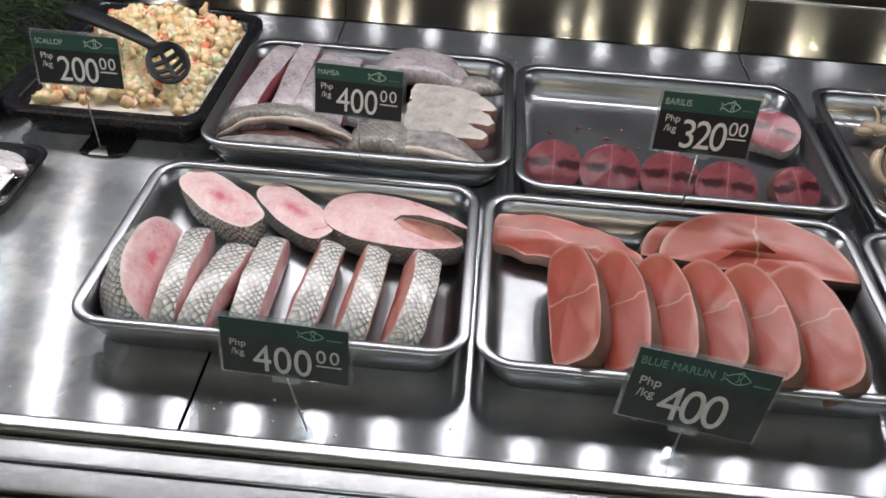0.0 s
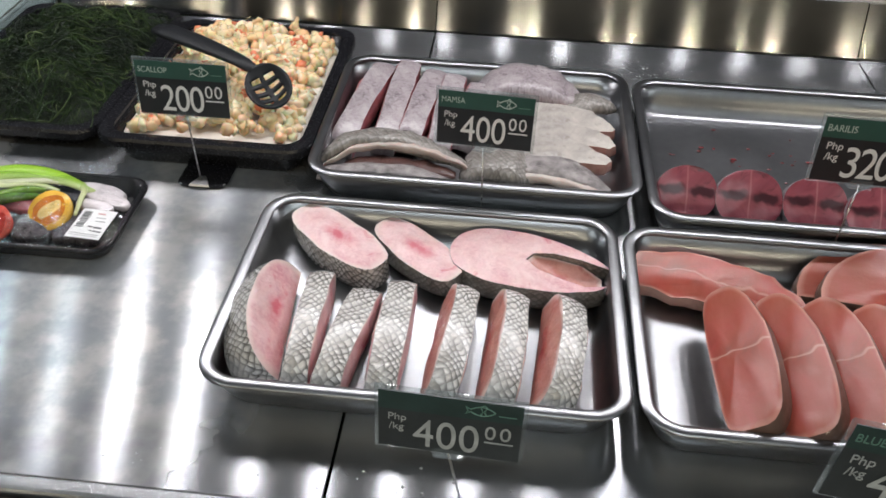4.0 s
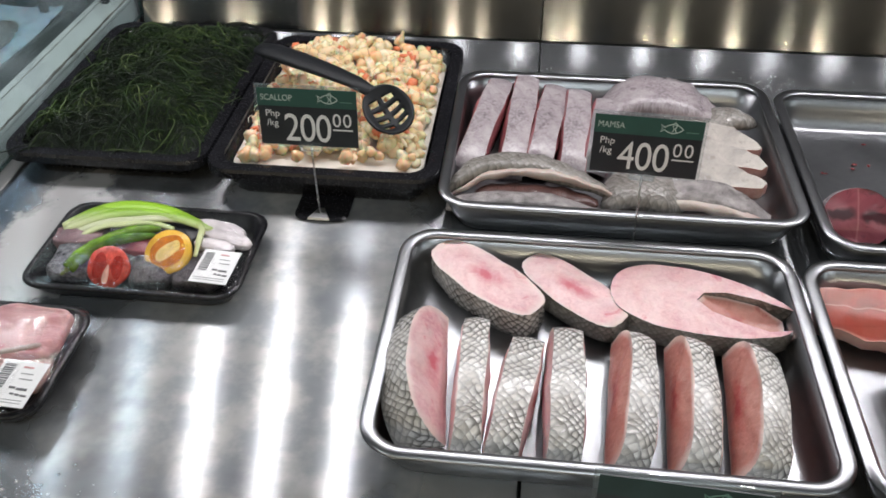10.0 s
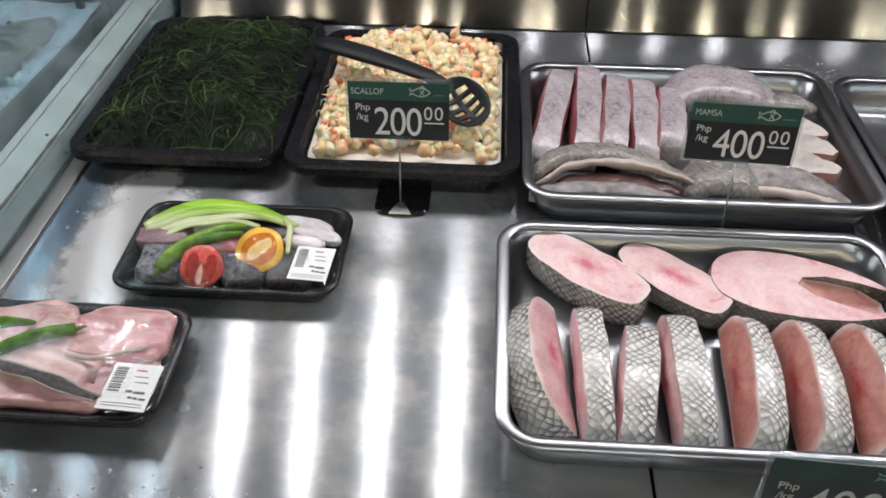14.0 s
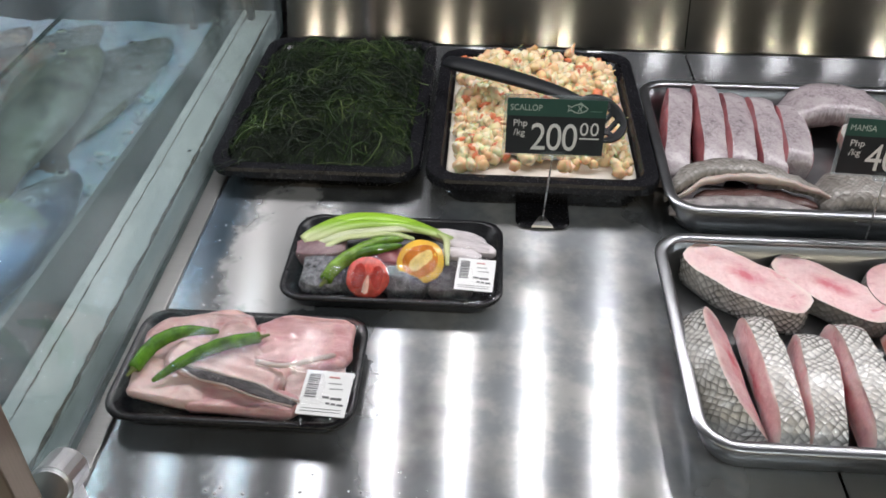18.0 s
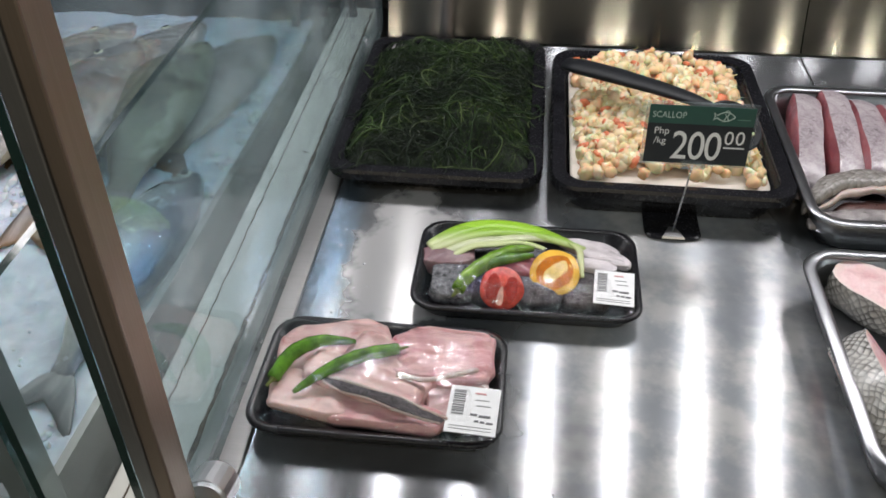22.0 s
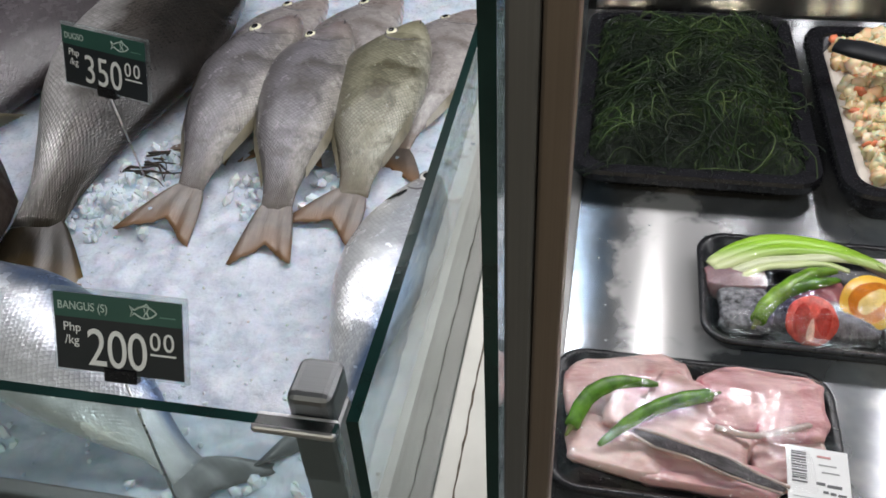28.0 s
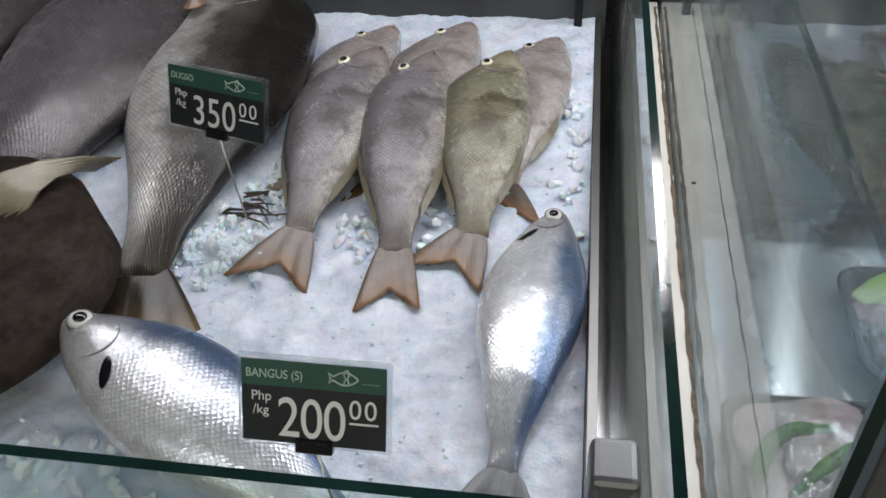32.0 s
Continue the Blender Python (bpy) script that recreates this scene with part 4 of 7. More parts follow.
for x, y, rz, L, z, rx in ((-0.030, 1.150, -9, 0.14, 0.022, 12), (-0.018, 1.198, -11, 0.135, 0.020, 14), (-0.016, 1.248, -13, 0.135, 0.018, 16)):
    slab_steak(on_deck(x, y, z, rz) @ pose(0, 0, 0, rx, 0, 0), wedge(L, 0.044), 0.021, FLESH_EDGE, PALE_SKIN, "pale silvery fish cut with a pinkish cut edge", G, 0.001, "fish_cut", "fish cut")
f5 = thing("fish_cut", on_deck(-0.075, 1.305, 0.010, -4), "large grey fish cut lying skin side up", "fish cut", G)
bent_strip(f5, "flank", [(-0.085, 0.0, 0.014), (-0.03, 0.012, 0.034), (0.03, 0.008, 0.034), (0.085, -0.006, 0.016)], 0.085, 0.034, SKIN_MAUVE, "mauve-grey flank")
f6 = thing("fish_cut", on_deck(0.012, 1.285, 0.014, 24), "small dark fish cut", "fish cut", G)
bent_strip(f6, "flank", [(-0.045, 0.0, 0.012), (0.0, 0.004, 0.022), (0.045, 0.0, 0.012)], 0.045, 0.02, SKIN_DARK, "dark scaly flank")

# ---- tray of tuna rounds ----
G = "tuna rounds in one tray"


def disc(r, n=28, sq=0.85):
    return [(r * math.cos(2 * math.pi * i / n) * 0.96, max(-0.72 * r, r * sq * math.sin(2 * math.pi * i / n) * (1.0 if math.sin(2 * math.pi * i / n) > 0 else 1.15))) for i in range(n)]


for x, y, r, rx, rz in ((0.128, 1.098, 0.041, 46, 0), (0.206, 1.094, 0.044, 46, -2), (0.287, 1.09, 0.042, 44, -3), (0.362, 1.075, 0.043, 40, -4), (0.452, 1.085, 0.037, 42, 20), (0.458, 1.225, 0.045, 24, -25)):
    slab_steak(on_deck(x, y, 0.022, rz) @ pose(0, 0, 0, rx, 0, 0), disc(r), 0.022, SKIN_MAUVE if r != 0.037 else SKIN_MARLIN, TUNA, "dark red tuna round with black blood lines", G, 0.003, "tuna_round", "fish slice")


# ---- shrimps ----
SHRIMP = flesh("raw_shrimp_shell", (0.40, 0.31, 0.22), (0.22, 0.155, 0.10), (0.18, 0.09, 0.06), 0.5, 0.25)


def shrimp(m, L):
    t = thing("shrimp", m, "raw grey-brown shrimp in its shell", "shrimp", "shrimps in one tray")
    bm = bmesh.new()
    pts = [(L * 0.5 * math.cos(a), L * 0.5 * math.sin(a), 0.0) for a in [0.3 + 2.3 * i / 16 for i in range(17)]]
    tube(bm, pts, L * 0.115, 9, lambda s: (0.55 + 0.6 * math.sin(math.pi * min(1, s * 1.1 + 0.12))) * (0.9 + 0.12 * ((s * 7) % 1)) * (1 - 0.55 * s))
    part("body", bm, SHRIMP, t, smooth=True)
    for k in range(2):
        bm = bmesh.new()
        a = 0.3
        p = Vector((L * 0.5 * math.cos(a), L * 0.5 * math.sin(a), 0))
        tube(bm, [p + Vector((0.02 * s + 0.03 * s * s * (k - 0.5), -0.06 * s, 0.004)) for s in (0, 0.3, 0.6, 1.0)], 0.0008, 4)
        part("feeler", bm, SHRIMP, t)
    return t


random.seed(4)
for i in range(32):
    x, y = 0.585 + 0.3 * random.random(), 1.05 + 0.26 * random.random()
    shrimp(on_deck(x, y, 0.018 + 0.022 * random.random(), random.uniform(0, 360)) @ pose(0, 0, 0, random.uniform(-20, 20), random.uniform(-20, 20), 0), random.uniform(0.07, 0.095))

# scraps left on the floor of the tuna tray
SCRAP = plain("red_scraps", (0.22, 0.035, 0.04), 0.3, 0, 0.5, 200, 0.4)
random.seed(12)
bm = bmesh.new()
for i in range(30):
    x, y, r = random.gauss(0.23, 0.07), random.gauss(1.21, 0.035), random.uniform(0.001, 0.0032)
    res = bmesh.ops.create_icosphere(bm, subdivisions=1, radius=r)
    st = random.uniform(0.7, 2.2)
    for v in res["verts"]:
        v.co = Vector((v.co.x * st + x, v.co.y + y - 0.7, v.co.z * 0.4 + 0.0050))
ob = part("fish_scraps", bm, SCRAP, smooth=True)
ob.matrix_world = DECK
tagged(ob, "small red fish scraps on the tray's floor", "scraps", kind="stuff")

# ---- scallops in their tray ----
SCALLOP = Mat("scallop_meat")
gi = SCALLOP.n("ShaderNodeNewGeometry").outputs["Random Per Island"]
sc = SCALLOP.ramp(gi, [(0.0, (0.84, 0.56, 0.31)), (0.3, (0.88, 0.68, 0.41)), (0.6, (0.92, 0.78, 0.55)), (1.0, (0.78, 0.50, 0.27))])
sc = SCALLOP.mix(SCALLOP.val(SCALLOP.noise(70, 4), 0, 0.4), sc, (0.58, 0.40, 0.22))
SCALLOP.set(color=sc, rough=0.26, coat=0.5, coat_rough=0.1, sss=0.5, sss_scale=0.006)
SCALLOP.bump(SCALLOP.noise(160, 3), 0.3, 0.0015)
ROE = plain("orange_roe", (0.64, 0.19, 0.09), 0.28, 0, 0.35, 70, 0.3)
LINER = plain("white_tray_liner", (0.72, 0.66, 0.58), 0.35, 0, 0.1, 40, 0.15)


def blob(bm, c, r, squash=0.75, sub=1, rough=0.22):
    res = bmesh.ops.create_icosphere(bm, subdivisions=sub, radius=1)
    q = Euler((random.uniform(0, 6), random.uniform(0, 6), random.uniform(0, 6))).to_matrix()
    off = Vector((random.random() * 90,) * 3)
    for v in res["verts"]:
        n = noise.noise(v.co * 1.6 + off)
        p = q @ Vector((v.co.x, v.co.y * 0.95, v.co.z * squash)) * (1 + rough * n)
        v.co = Vector(c) + p * r


random.seed(11)
sx, sy = (SCAL[0] + SCAL[1]) / 2, (SCAL[2] + SCAL[3]) / 2
SW, SD = SCAL[1] - SCAL[0], SCAL[3] - SCAL[2]
liner = part("tray_liner", dish([(SW - 0.06, SD - 0.06, 0.025, 0.012), (SW - 0.05, SD - 0.05, 0.028, 0.035), (SW - 0.054, SD - 0.054, 0.028, 0.037), (SW - 0.07, SD - 0.07, 0.02, 0.038)]), LINER)
liner.matrix_world = on_deck(sx, sy)
tagged(liner, "milky liquid under the scallop meat", "liner", kind="stuff")
bm, bm_roe = bmesh.new(), bmesh.new()
for i in range(980):
    u, v = random.uniform(-1, 1), random.uniform(-1, 1)
    x, y = u * (SW / 2 - 0.034), v * (SD / 2 - 0.036)
    if v < -0.80 and random.random() < 0.8 - 0.4 * abs(u):
        continue
    heap = 0.044 + 0.021 * (1 - abs(u) ** 4) * (0.75 + 0.30 * v) + 0.008 * noise.noise(Vector((x * 26, y * 26, 1)))
    h = heap - 0.010 * random.random() ** 2
    if random.random() < 0.075:
        blob(bm_roe, (x, y, h + 0.004), random.uniform(0.006, 0.0105), 0.45)
    elif random.random() < 0.16:
        blob(bm, (x, y, h + 0.002), random.uniform(0.006, 0.010), random.uniform(0.25, 0.5), 2, 1.3)
    else:
        blob(bm, (x, y, h), random.uniform(0.0066, 0.0108), random.uniform(0.65, 1.0), 2, 0.5)
# torn shreds that trail off the meats
for i in range(110):
    u, v, a = random.uniform(-1, 1), random.uniform(-0.75, 1), random.uniform(0, 6.28)
    x, y = u * (SW / 2 - 0.032), v * (SD / 2 - 0.034)
    z = 0.050 + 0.021 * (1 - abs(u) ** 4) * (0.75 + 0.30 * v)
    tube(bm, [(x + 0.005 * q * math.cos(a + 0.5 * q), y + 0.005 * q * math.sin(a + 0.5 * q), z + 0.003 * math.sin(1.1 * q)) for q in range(4)], random.uniform(0.0007, 0.0018), 5, lambda q: 1 - 0.7 * q, flat=0.5)
for b, mt, nm, lb in ((bm, SCALLOP.m, "scallop_meat", "heap of small cream scallop meats"), (bm_roe, ROE, "scallop_roe", "orange scallop roe bits among the meat")):
    ob = part(nm, b, mt, smooth=True)
    ob.matrix_world = on_deck(sx, sy)
    tagged(ob, lb, "scallops", kind="stuff")

MATT_BLACK = plain("matt_black_plastic", (0.010, 0.011, 0.013), 0.5, 0, 0.2, 40, 0.05, spec=0.3)
# slotted spoon lying across the scallops
spoon = thing("slotted_spoon", on_deck(-0.431, 1.176, 0.090, 0), "black plastic slotted spoon resting on the scallops", "spoon")
bm = bmesh.new()
ca, sa = math.cos(radians(-52)), math.sin(radians(-52))
NU, NV = 22, 16
grid = {}
for i in range(NU + 1):
    for j in range(NV + 1):
        u, v = 2 * i / NU - 1, 2 * j / NV - 1
        x = u * math.sqrt(1 - v * v / 2) * 0.037
        y = v * math.sqrt(1 - u * u / 2) * 0.029
        z = 0.013 * ((x / 0.037) ** 2 + (y / 0.029) ** 2) - 0.009
        px, py = x * ca - y * sa, x * sa + y * ca
        grid[i, j] = bm.verts.new((px, py * 0.86 - z * 0.3, z + py * 0.5))
for i in range(NU):
    for j in range(NV):
        if 4 <= i <= 17 and (i - 4) % 4 < 2 and 3 <= j <= 13 and (j - 3) % 6 < 4:
            continue
        bm.faces.new((grid[i, j], grid[i + 1, j], grid[i + 1, j + 1], grid[i, j + 1]))
bowl = part("bowl", bm, MATT_BLACK, spoon, smooth=True)
md = bowl.modifiers.new("thick", "SOLIDIFY")
md.thickness = 0.0028
bm = bmesh.new()
hp = [(-0.024, 0.022, 0.012), (-0.05, 0.042, 0.014), (-0.09, 0.069, 0.013), (-0.14, 0.102, 0.010), (-0.185, 0.131, 0.006), (-0.205, 0.143, 0.004)]
tube(bm, hp, 0.0165, 10, lambda s: 0.62 + 0.5 * min(1, s * 1.6) - (0.25 if s > 0.95 else 0), flat=0.42)
part("handle", bm, MATT_BLACK, spoon, smooth=True)

# ---- seaweed ----
WEED_M = Mat("seaweed_strands")
wi = WEED_M.n("ShaderNodeNewGeometry").outputs["Random Per Island"]
wc = WEED_M.ramp(wi, [(0.0, (0.008, 0.018, 0.006)), (0.6, (0.020, 0.045, 0.011)), (0.90, (0.055, 0.095, 0.022)), (1.0, (0.12, 0.16, 0.06))])
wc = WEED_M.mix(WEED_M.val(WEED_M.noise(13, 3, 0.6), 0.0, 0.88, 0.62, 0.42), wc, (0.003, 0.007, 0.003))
WEED_M.set(color=wc, rough=0.5, spec=0.25)
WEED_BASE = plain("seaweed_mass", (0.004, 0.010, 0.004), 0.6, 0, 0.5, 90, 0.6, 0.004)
random.seed(21)
wx, wy = (WEED[0] + WEED[1]) / 2, (WEED[2] + WEED[3]) / 2
WW, WD = (WEED[1] - WEED[0]) / 2 - 0.018, (WEED[3] - WEED[2]) / 2 - 0.022


def weed_h(x, y):
    r = max(abs(x / WW) ** 3.0, abs(y / WD) ** 3.0)
    return 0.028 + 0.040 * max(0, 1 - r) + 0.020 * noise.noise(Vector((x * 17, y * 17, 3)))


bm = bmesh.new()
NG = 28
P = [[(WW * (2 * i / NG - 1), WD * (2 * j / NG - 1), weed_h(WW * (2 * i / NG - 1), WD * (2 * j / NG - 1)) - 0.012) for j in range(NG + 1)] for i in range(NG + 1)]
V = [[bm.verts.new(p) for p in r] for r in P]
for i in range(NG):
    for j in range(NG):
        bm.faces.new((V[i][j], V[i + 1][j], V[i + 1][j + 1], V[i][j + 1]))
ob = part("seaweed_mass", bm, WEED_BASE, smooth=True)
ob.matrix_world = on_deck(wx, wy)
tagged(ob, "dark wet mass of seaweed filling the tray", "seaweed", kind="stuff")
bm = bmesh.new()
for i in range(2300):
    x, y = random.uniform(-WW, WW), random.uniform(-WD, WD)
    a, bend = random.uniform(0, 6.28), random.uniform(-0.6, 0.6)
    lift = random.random() ** 3 * 0.016
    step = random.uniform(0.002, 0.0045)
    pts = []
    n = random.randint(7, 13)
    for s in range(n):
        pts.append((x, y, weed_h(x, y) - 0.003 + lift * math.sin(math.pi * s / n) + random.uniform(-0.0008, 0.0008)))
        a += bend + random.uniform(-0.35, 0.35)
        x, y = x + step * math.cos(a), y + step * math.sin(a)
        if abs(x) > WW * 1.06 or abs(y) > WD * 1.05:
            break
    if len(pts) > 3:
        tube(bm, pts, random.uniform(0.0005, 0.0011), 4, lambda s: 1 - 0.6 * s, caps=False)
for i in range(260):
    x, y = random.gauss(-0.01, WW * 0.66), random.gauss(-0.01, WD * 0.64)
    a, bend = random.uniform(0, 6.28), random.uniform(-0.5, 0.5)
    pts = []
    for s in range(14):
        if abs(x) > WW * 1.17 or abs(y) > WD * 1.13:
            break
        pts.append((x, y, weed_h(min(WW, max(-WW, x)), min(WD, max(-WD, y))) + 0.002 + 0.012 * math.sin(math.pi * s / 13)))
        a += bend * 0.6 + random.uniform(-0.3, 0.3)
        x, y = x + 0.006 * math.cos(a), y + 0.006 * math.sin(a)
    if len(pts) > 4:
        tube(bm, pts, random.uniform(0.0007, 0.0014), 5, lambda s: 1 - 0.5 * s, caps=False)
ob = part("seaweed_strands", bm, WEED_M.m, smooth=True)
ob.matrix_world = on_deck(wx, wy)
tagged(ob, "tangle of thin green seaweed strands", "seaweed", kind="stuff")

# ---- contents of the wrapped packs ----
GREEN_CHILLI = plain("green_chilli", (0.075, 0.19, 0.014), 0.16, 0, 0.5, 90, 0.3, 0.0015)
LIGHT_CHILLI = plain("light_green_chilli", (0.15, 0.30, 0.025), 0.16, 0, 0.45, 70, 0.3, 0.0015)
ONION_STEM = plain("pale_onion_stem", (0.62, 0.66, 0.42), 0.3, 0, 0.15, 40, 0.15)
SPRING_ONION = Mat("spring_onion")
sp = SPRING_ONION.n("ShaderNodeSeparateXYZ")
SPRING_ONION.link(SPRING_ONION.co, sp.inputs[0])
SPRING_ONION.set(color=SPRING_ONION.mix(SPRING_ONION.val(sp.outputs[1], 0, 1, 0.026, 0.046), (0.60, 0.66, 0.34), (0.30, 0.54, 0.035)), rough=0.3)
TOMATO_RED = plain("tomato_red", (0.60, 0.085, 0.06), 0.18, 0, 0.5, 110, 0.3)
TOMATO_YEL = plain("tomato_orange", (0.84, 0.48, 0.06), 0.18, 0, 0.25, 40, 0.1)
TOMATO_IN = plain("tomato_pulp", (0.58, 0.19, 0.02), 0.2, 0, 0.25, 90, 0.3)
TOMATO_CORE = plain("tomato_core", (0.78, 0.42, 0.33), 0.25, 0, 0.3, 120, 0.3)
TOMATO_HEART = plain("yellow_tomato_core", (0.86, 0.62, 0.20), 0.25, 0, 0.2, 90, 0.25)
DARK_MEAT = flesh("mauve_fish_meat", (0.30, 0.19, 0.20), (0.16, 0.075, 0.09), amount=0.4)
SPECKLED = plain("speckled_grey_fish_skin", (0.20, 0.20, 0.215), 0.25, 0, 0.75, 170, 0.7, 0.002)
TOMATO_PULP = plain("red_tomato_pulp", (0.42, 0.03, 0.02), 0.15, 0, 0.4, 160, 0.4)
ONION = plain("sliced_onion", (0.74, 0.68, 0.70), 0.25, 0, 0.15, 60, 0.2)
SQUID = plain("grey_fish_skin", (0.16, 0.15, 0.16), 0.25, 0, 0.45, 60, 0.3)
LABEL = plain("white_label_paper", (0.82, 0.82, 0.82), 0.55, 0, 0.03, 80, 0.02)
RED_INK = plain("pale_red_ink", (0.62, 0.30, 0.30), 0.6)
GREY_INK = plain("dark_grey_print", (0.12, 0.12, 0.125), 0.6)
FAINT_INK = plain("grey_print", (0.42, 0.42, 0.43), 0.6)


def film_mat():
    k = Mat("stretch_film")
    t = k.t
    tr = t.nodes.new("ShaderNodeBsdfTransparent")
    tr.inputs[0].default_value = (0.97, 0.97, 0.97, 1)
    gl = t.nodes.new("ShaderNodeBsdfGlossy")
    gl.inputs["Roughness"].default_value = 0.05
    bp = t.nodes.new("ShaderNodeBump")
    bp.inputs["Strength"].default_value, bp.inputs["Distance"].default_value = 0.75, 0.004
    # wrinkles gathered in a few places, the rest drawn tight
    fold = k.n("ShaderNodeMath")
    fold.operation = "MULTIPLY"
    k.link(k.noise(95, 2, 0.5, distort=1.2, stretch=(1, 1.6, 1)), fold.inputs[0])
    k.link(k.val(k.noise(21, 2, 0.5), 0.12, 1.0, 0.52, 0.64), fold.inputs[1])
    k.link(fold.outputs[0], bp.inputs["Height"])
    k.link(bp.outputs[0], gl.inputs["Normal"])
    mx = t.nodes.new("ShaderNodeMixShader")
    k.link(sheen(k, 0.06, 0.8, 3.2, bp.outputs[0]), mx.inputs[0])
    k.link(tr.outputs[0], mx.inputs[1])
    k.link(gl.outputs[0], mx.inputs[2])
    k.link(mx.outputs[0], t.nodes["Material Output"].inputs["Surface"])
    return k.m


FILM = film_mat()


def slab_part(name, outline, z, T, mat, parent, dome=0.004, label="", tilt=(0, 0, 0), at=(0, 0)):
    SEED[0] += 3.7
    bm = bmesh.new()
    R = Euler([radians(a) for a in tilt]).to_matrix()
    n = len(outline)
    rows = [[wob((x * s, y * s, zz), 45, 0.0022) for x, y in outline] for s, zz in ((0.94, 0), (1.0, T * 0.3), (1.0, T * 0.75), (0.95, T))]
    loft(bm, rows, True, False)
    cap(bm, rows[-1], (0, 0, T), (0, 0, 1), dome, 0.002, seed=SEED[0])
    bmesh.ops.remove_doubles(bm, verts=bm.verts, dist=1e-6)
    bmesh.ops.recalc_face_normals(bm, faces=bm.faces)
    for v in bm.verts:
        v.co = R @ v.co + Vector((at[0], at[1], z))
    return part(name, bm, mat, parent, label, smooth=True)


def pod(name, pts, r, mat, parent, label="", taper=None, flat=1.0):
    bm = bmesh.new()
    P = [Vector(p) for p in pts]
    fine = []
    for i in range(len(P) - 1):
        p0, p1, p2, p3 = P[max(i - 1, 0)], P[i], P[i + 1], P[min(i + 2, len(P) - 1)]
        for s in range(6):
            u = s / 6
            fine.append(0.5 * ((2 * p1) + (p2 - p0) * u + (2 * p0 - 5 * p1 + 4 * p2 - p3) * u * u + (3 * p1 - p0 - 3 * p2 + p3) * u ** 3))
    fine.append(P[-1])
    tube(bm, fine, r, 10, taper, flat=flat)
    return part(name, bm, mat, parent, label, smooth=True)


def bar(parent, name, x0, x1, y0, y1, z, mat, label=""):
    return part(name, solid(x0, x1, y0, y1, z, z + 0.0004), mat, parent, label)


def price_label(pack, x, y, w, h, z, rz):
    """A price label with its barcode and lines of print, square to the pack."""
    lab = part("price_label", solid(-w / 2, w / 2, -h / 2, h / 2, 0, 0.0006), LABEL, pack, "white printed price label")
    lab.matrix_basis = pose(x, y, z, 3, 0, rz)
    random.seed(3)
    yy = h * 0.40
    while yy > -h * 0.12:
        t = random.choice((0.0007, 0.0011, 0.0016))
        bar(lab, "barcode_bar", -w * 0.42, -w * 0.18, yy - t * 0.8, yy, 0.0007, GREY_INK)
        yy -= t + random.choice((0.0009, 0.0014))
    for a, b, v, t, m in ((0.0, 0.22, 0.36, 0.0016, RED_INK), (0.02, 0.30, 0.22, 0.0009, FAINT_INK), (0.06, 0.34, 0.10, 0.0009, FAINT_INK), (-0.04, 0.10, -0.10, 0.0022, GREY_INK), (0.13, 0.36, -0.12, 0.0024, GREY_INK), (0.06, 0.14, -0.23, 0.0020, GREY_INK), (0.17, 0.26, -0.24, 0.0020, GREY_INK), (0.29, 0.42, -0.25, 0.0020, GREY_INK), (-0.42, 0.40, -0.36, 0.0005, FAINT_INK), (-0.42, 0.40, -0.42, 0.0005, FAINT_INK)):
        bar(lab, "print_line", a * w, b * w, v * h - t / 2, v * h + t / 2, 0.0007, m)
    return lab


def film(pack, w, d, h, bulge, seed):
    bm = bmesh.new()
    n = 26
    V = []
    for i in range(n + 1):
        r = []
        for j in range(n + 1):
            u, v = 2 * i / n - 1, 2 * j / n - 1
            x, y = u * w / 2, v * d / 2
            e = max(abs(u), abs(v))
            z = h + bulge * (1 - e ** 4) + 0.0025 * noise.noise(Vector((x * 30, y * 30, seed))) * (1 - e ** 6)
            r.append(bm.verts.new((x * (1 - 0.02 * abs(v) ** 8), y * (1 - 0.03 * abs(u) ** 8), z)))
        V.append(r)
    for i in range(n):
        for j in range(n):
            bm.faces.new((V[i][j], V[i + 1][j], V[i + 1][j + 1], V[i][j + 1]))
    ob = part("film", bm, FILM, pack, "clear wrinkled stretch film", smooth=True)
    ob.visible_shadow = False
    return ob


def rel(box4, x, y):
    """World plan to the local plan of a pack."""
    return x - (box4[0] + box4[1]) / 2, y - (box4[2] + box4[3]) / 2


def ragged(L, W, n=34):
    """A fillet's outline: a bowed block with torn edges."""
    SEED[0] += 2.2
    out = []
    for i in range(n):
        a = 2 * math.pi * i / n
        c, s = math.cos(a), math.sin(a)
        k = 1 + 0.10 * noise.noise(Vector((c * 2.2, s * 2.2, SEED[0]))) + 0.04 * noise.noise(Vector((c * 9, s * 9, SEED[0])))
        out.append((L / 2 * k * (1 if c > 0 else -1) * abs(c) ** 0.45, W / 2 * k * (1 if s > 0 else -1) * abs(s) ** 0.45))
    return out


CHUNK_SKIN = plain("speckled_dark_fish_skin", (0.085, 0.075, 0.08), 0.28, 0, 0.7, 130, 0.7, 0.002)
STALK = plain("chilli_stalk", (0.16, 0.20, 0.05), 0.5, 0, 0.3, 60, 0.2)


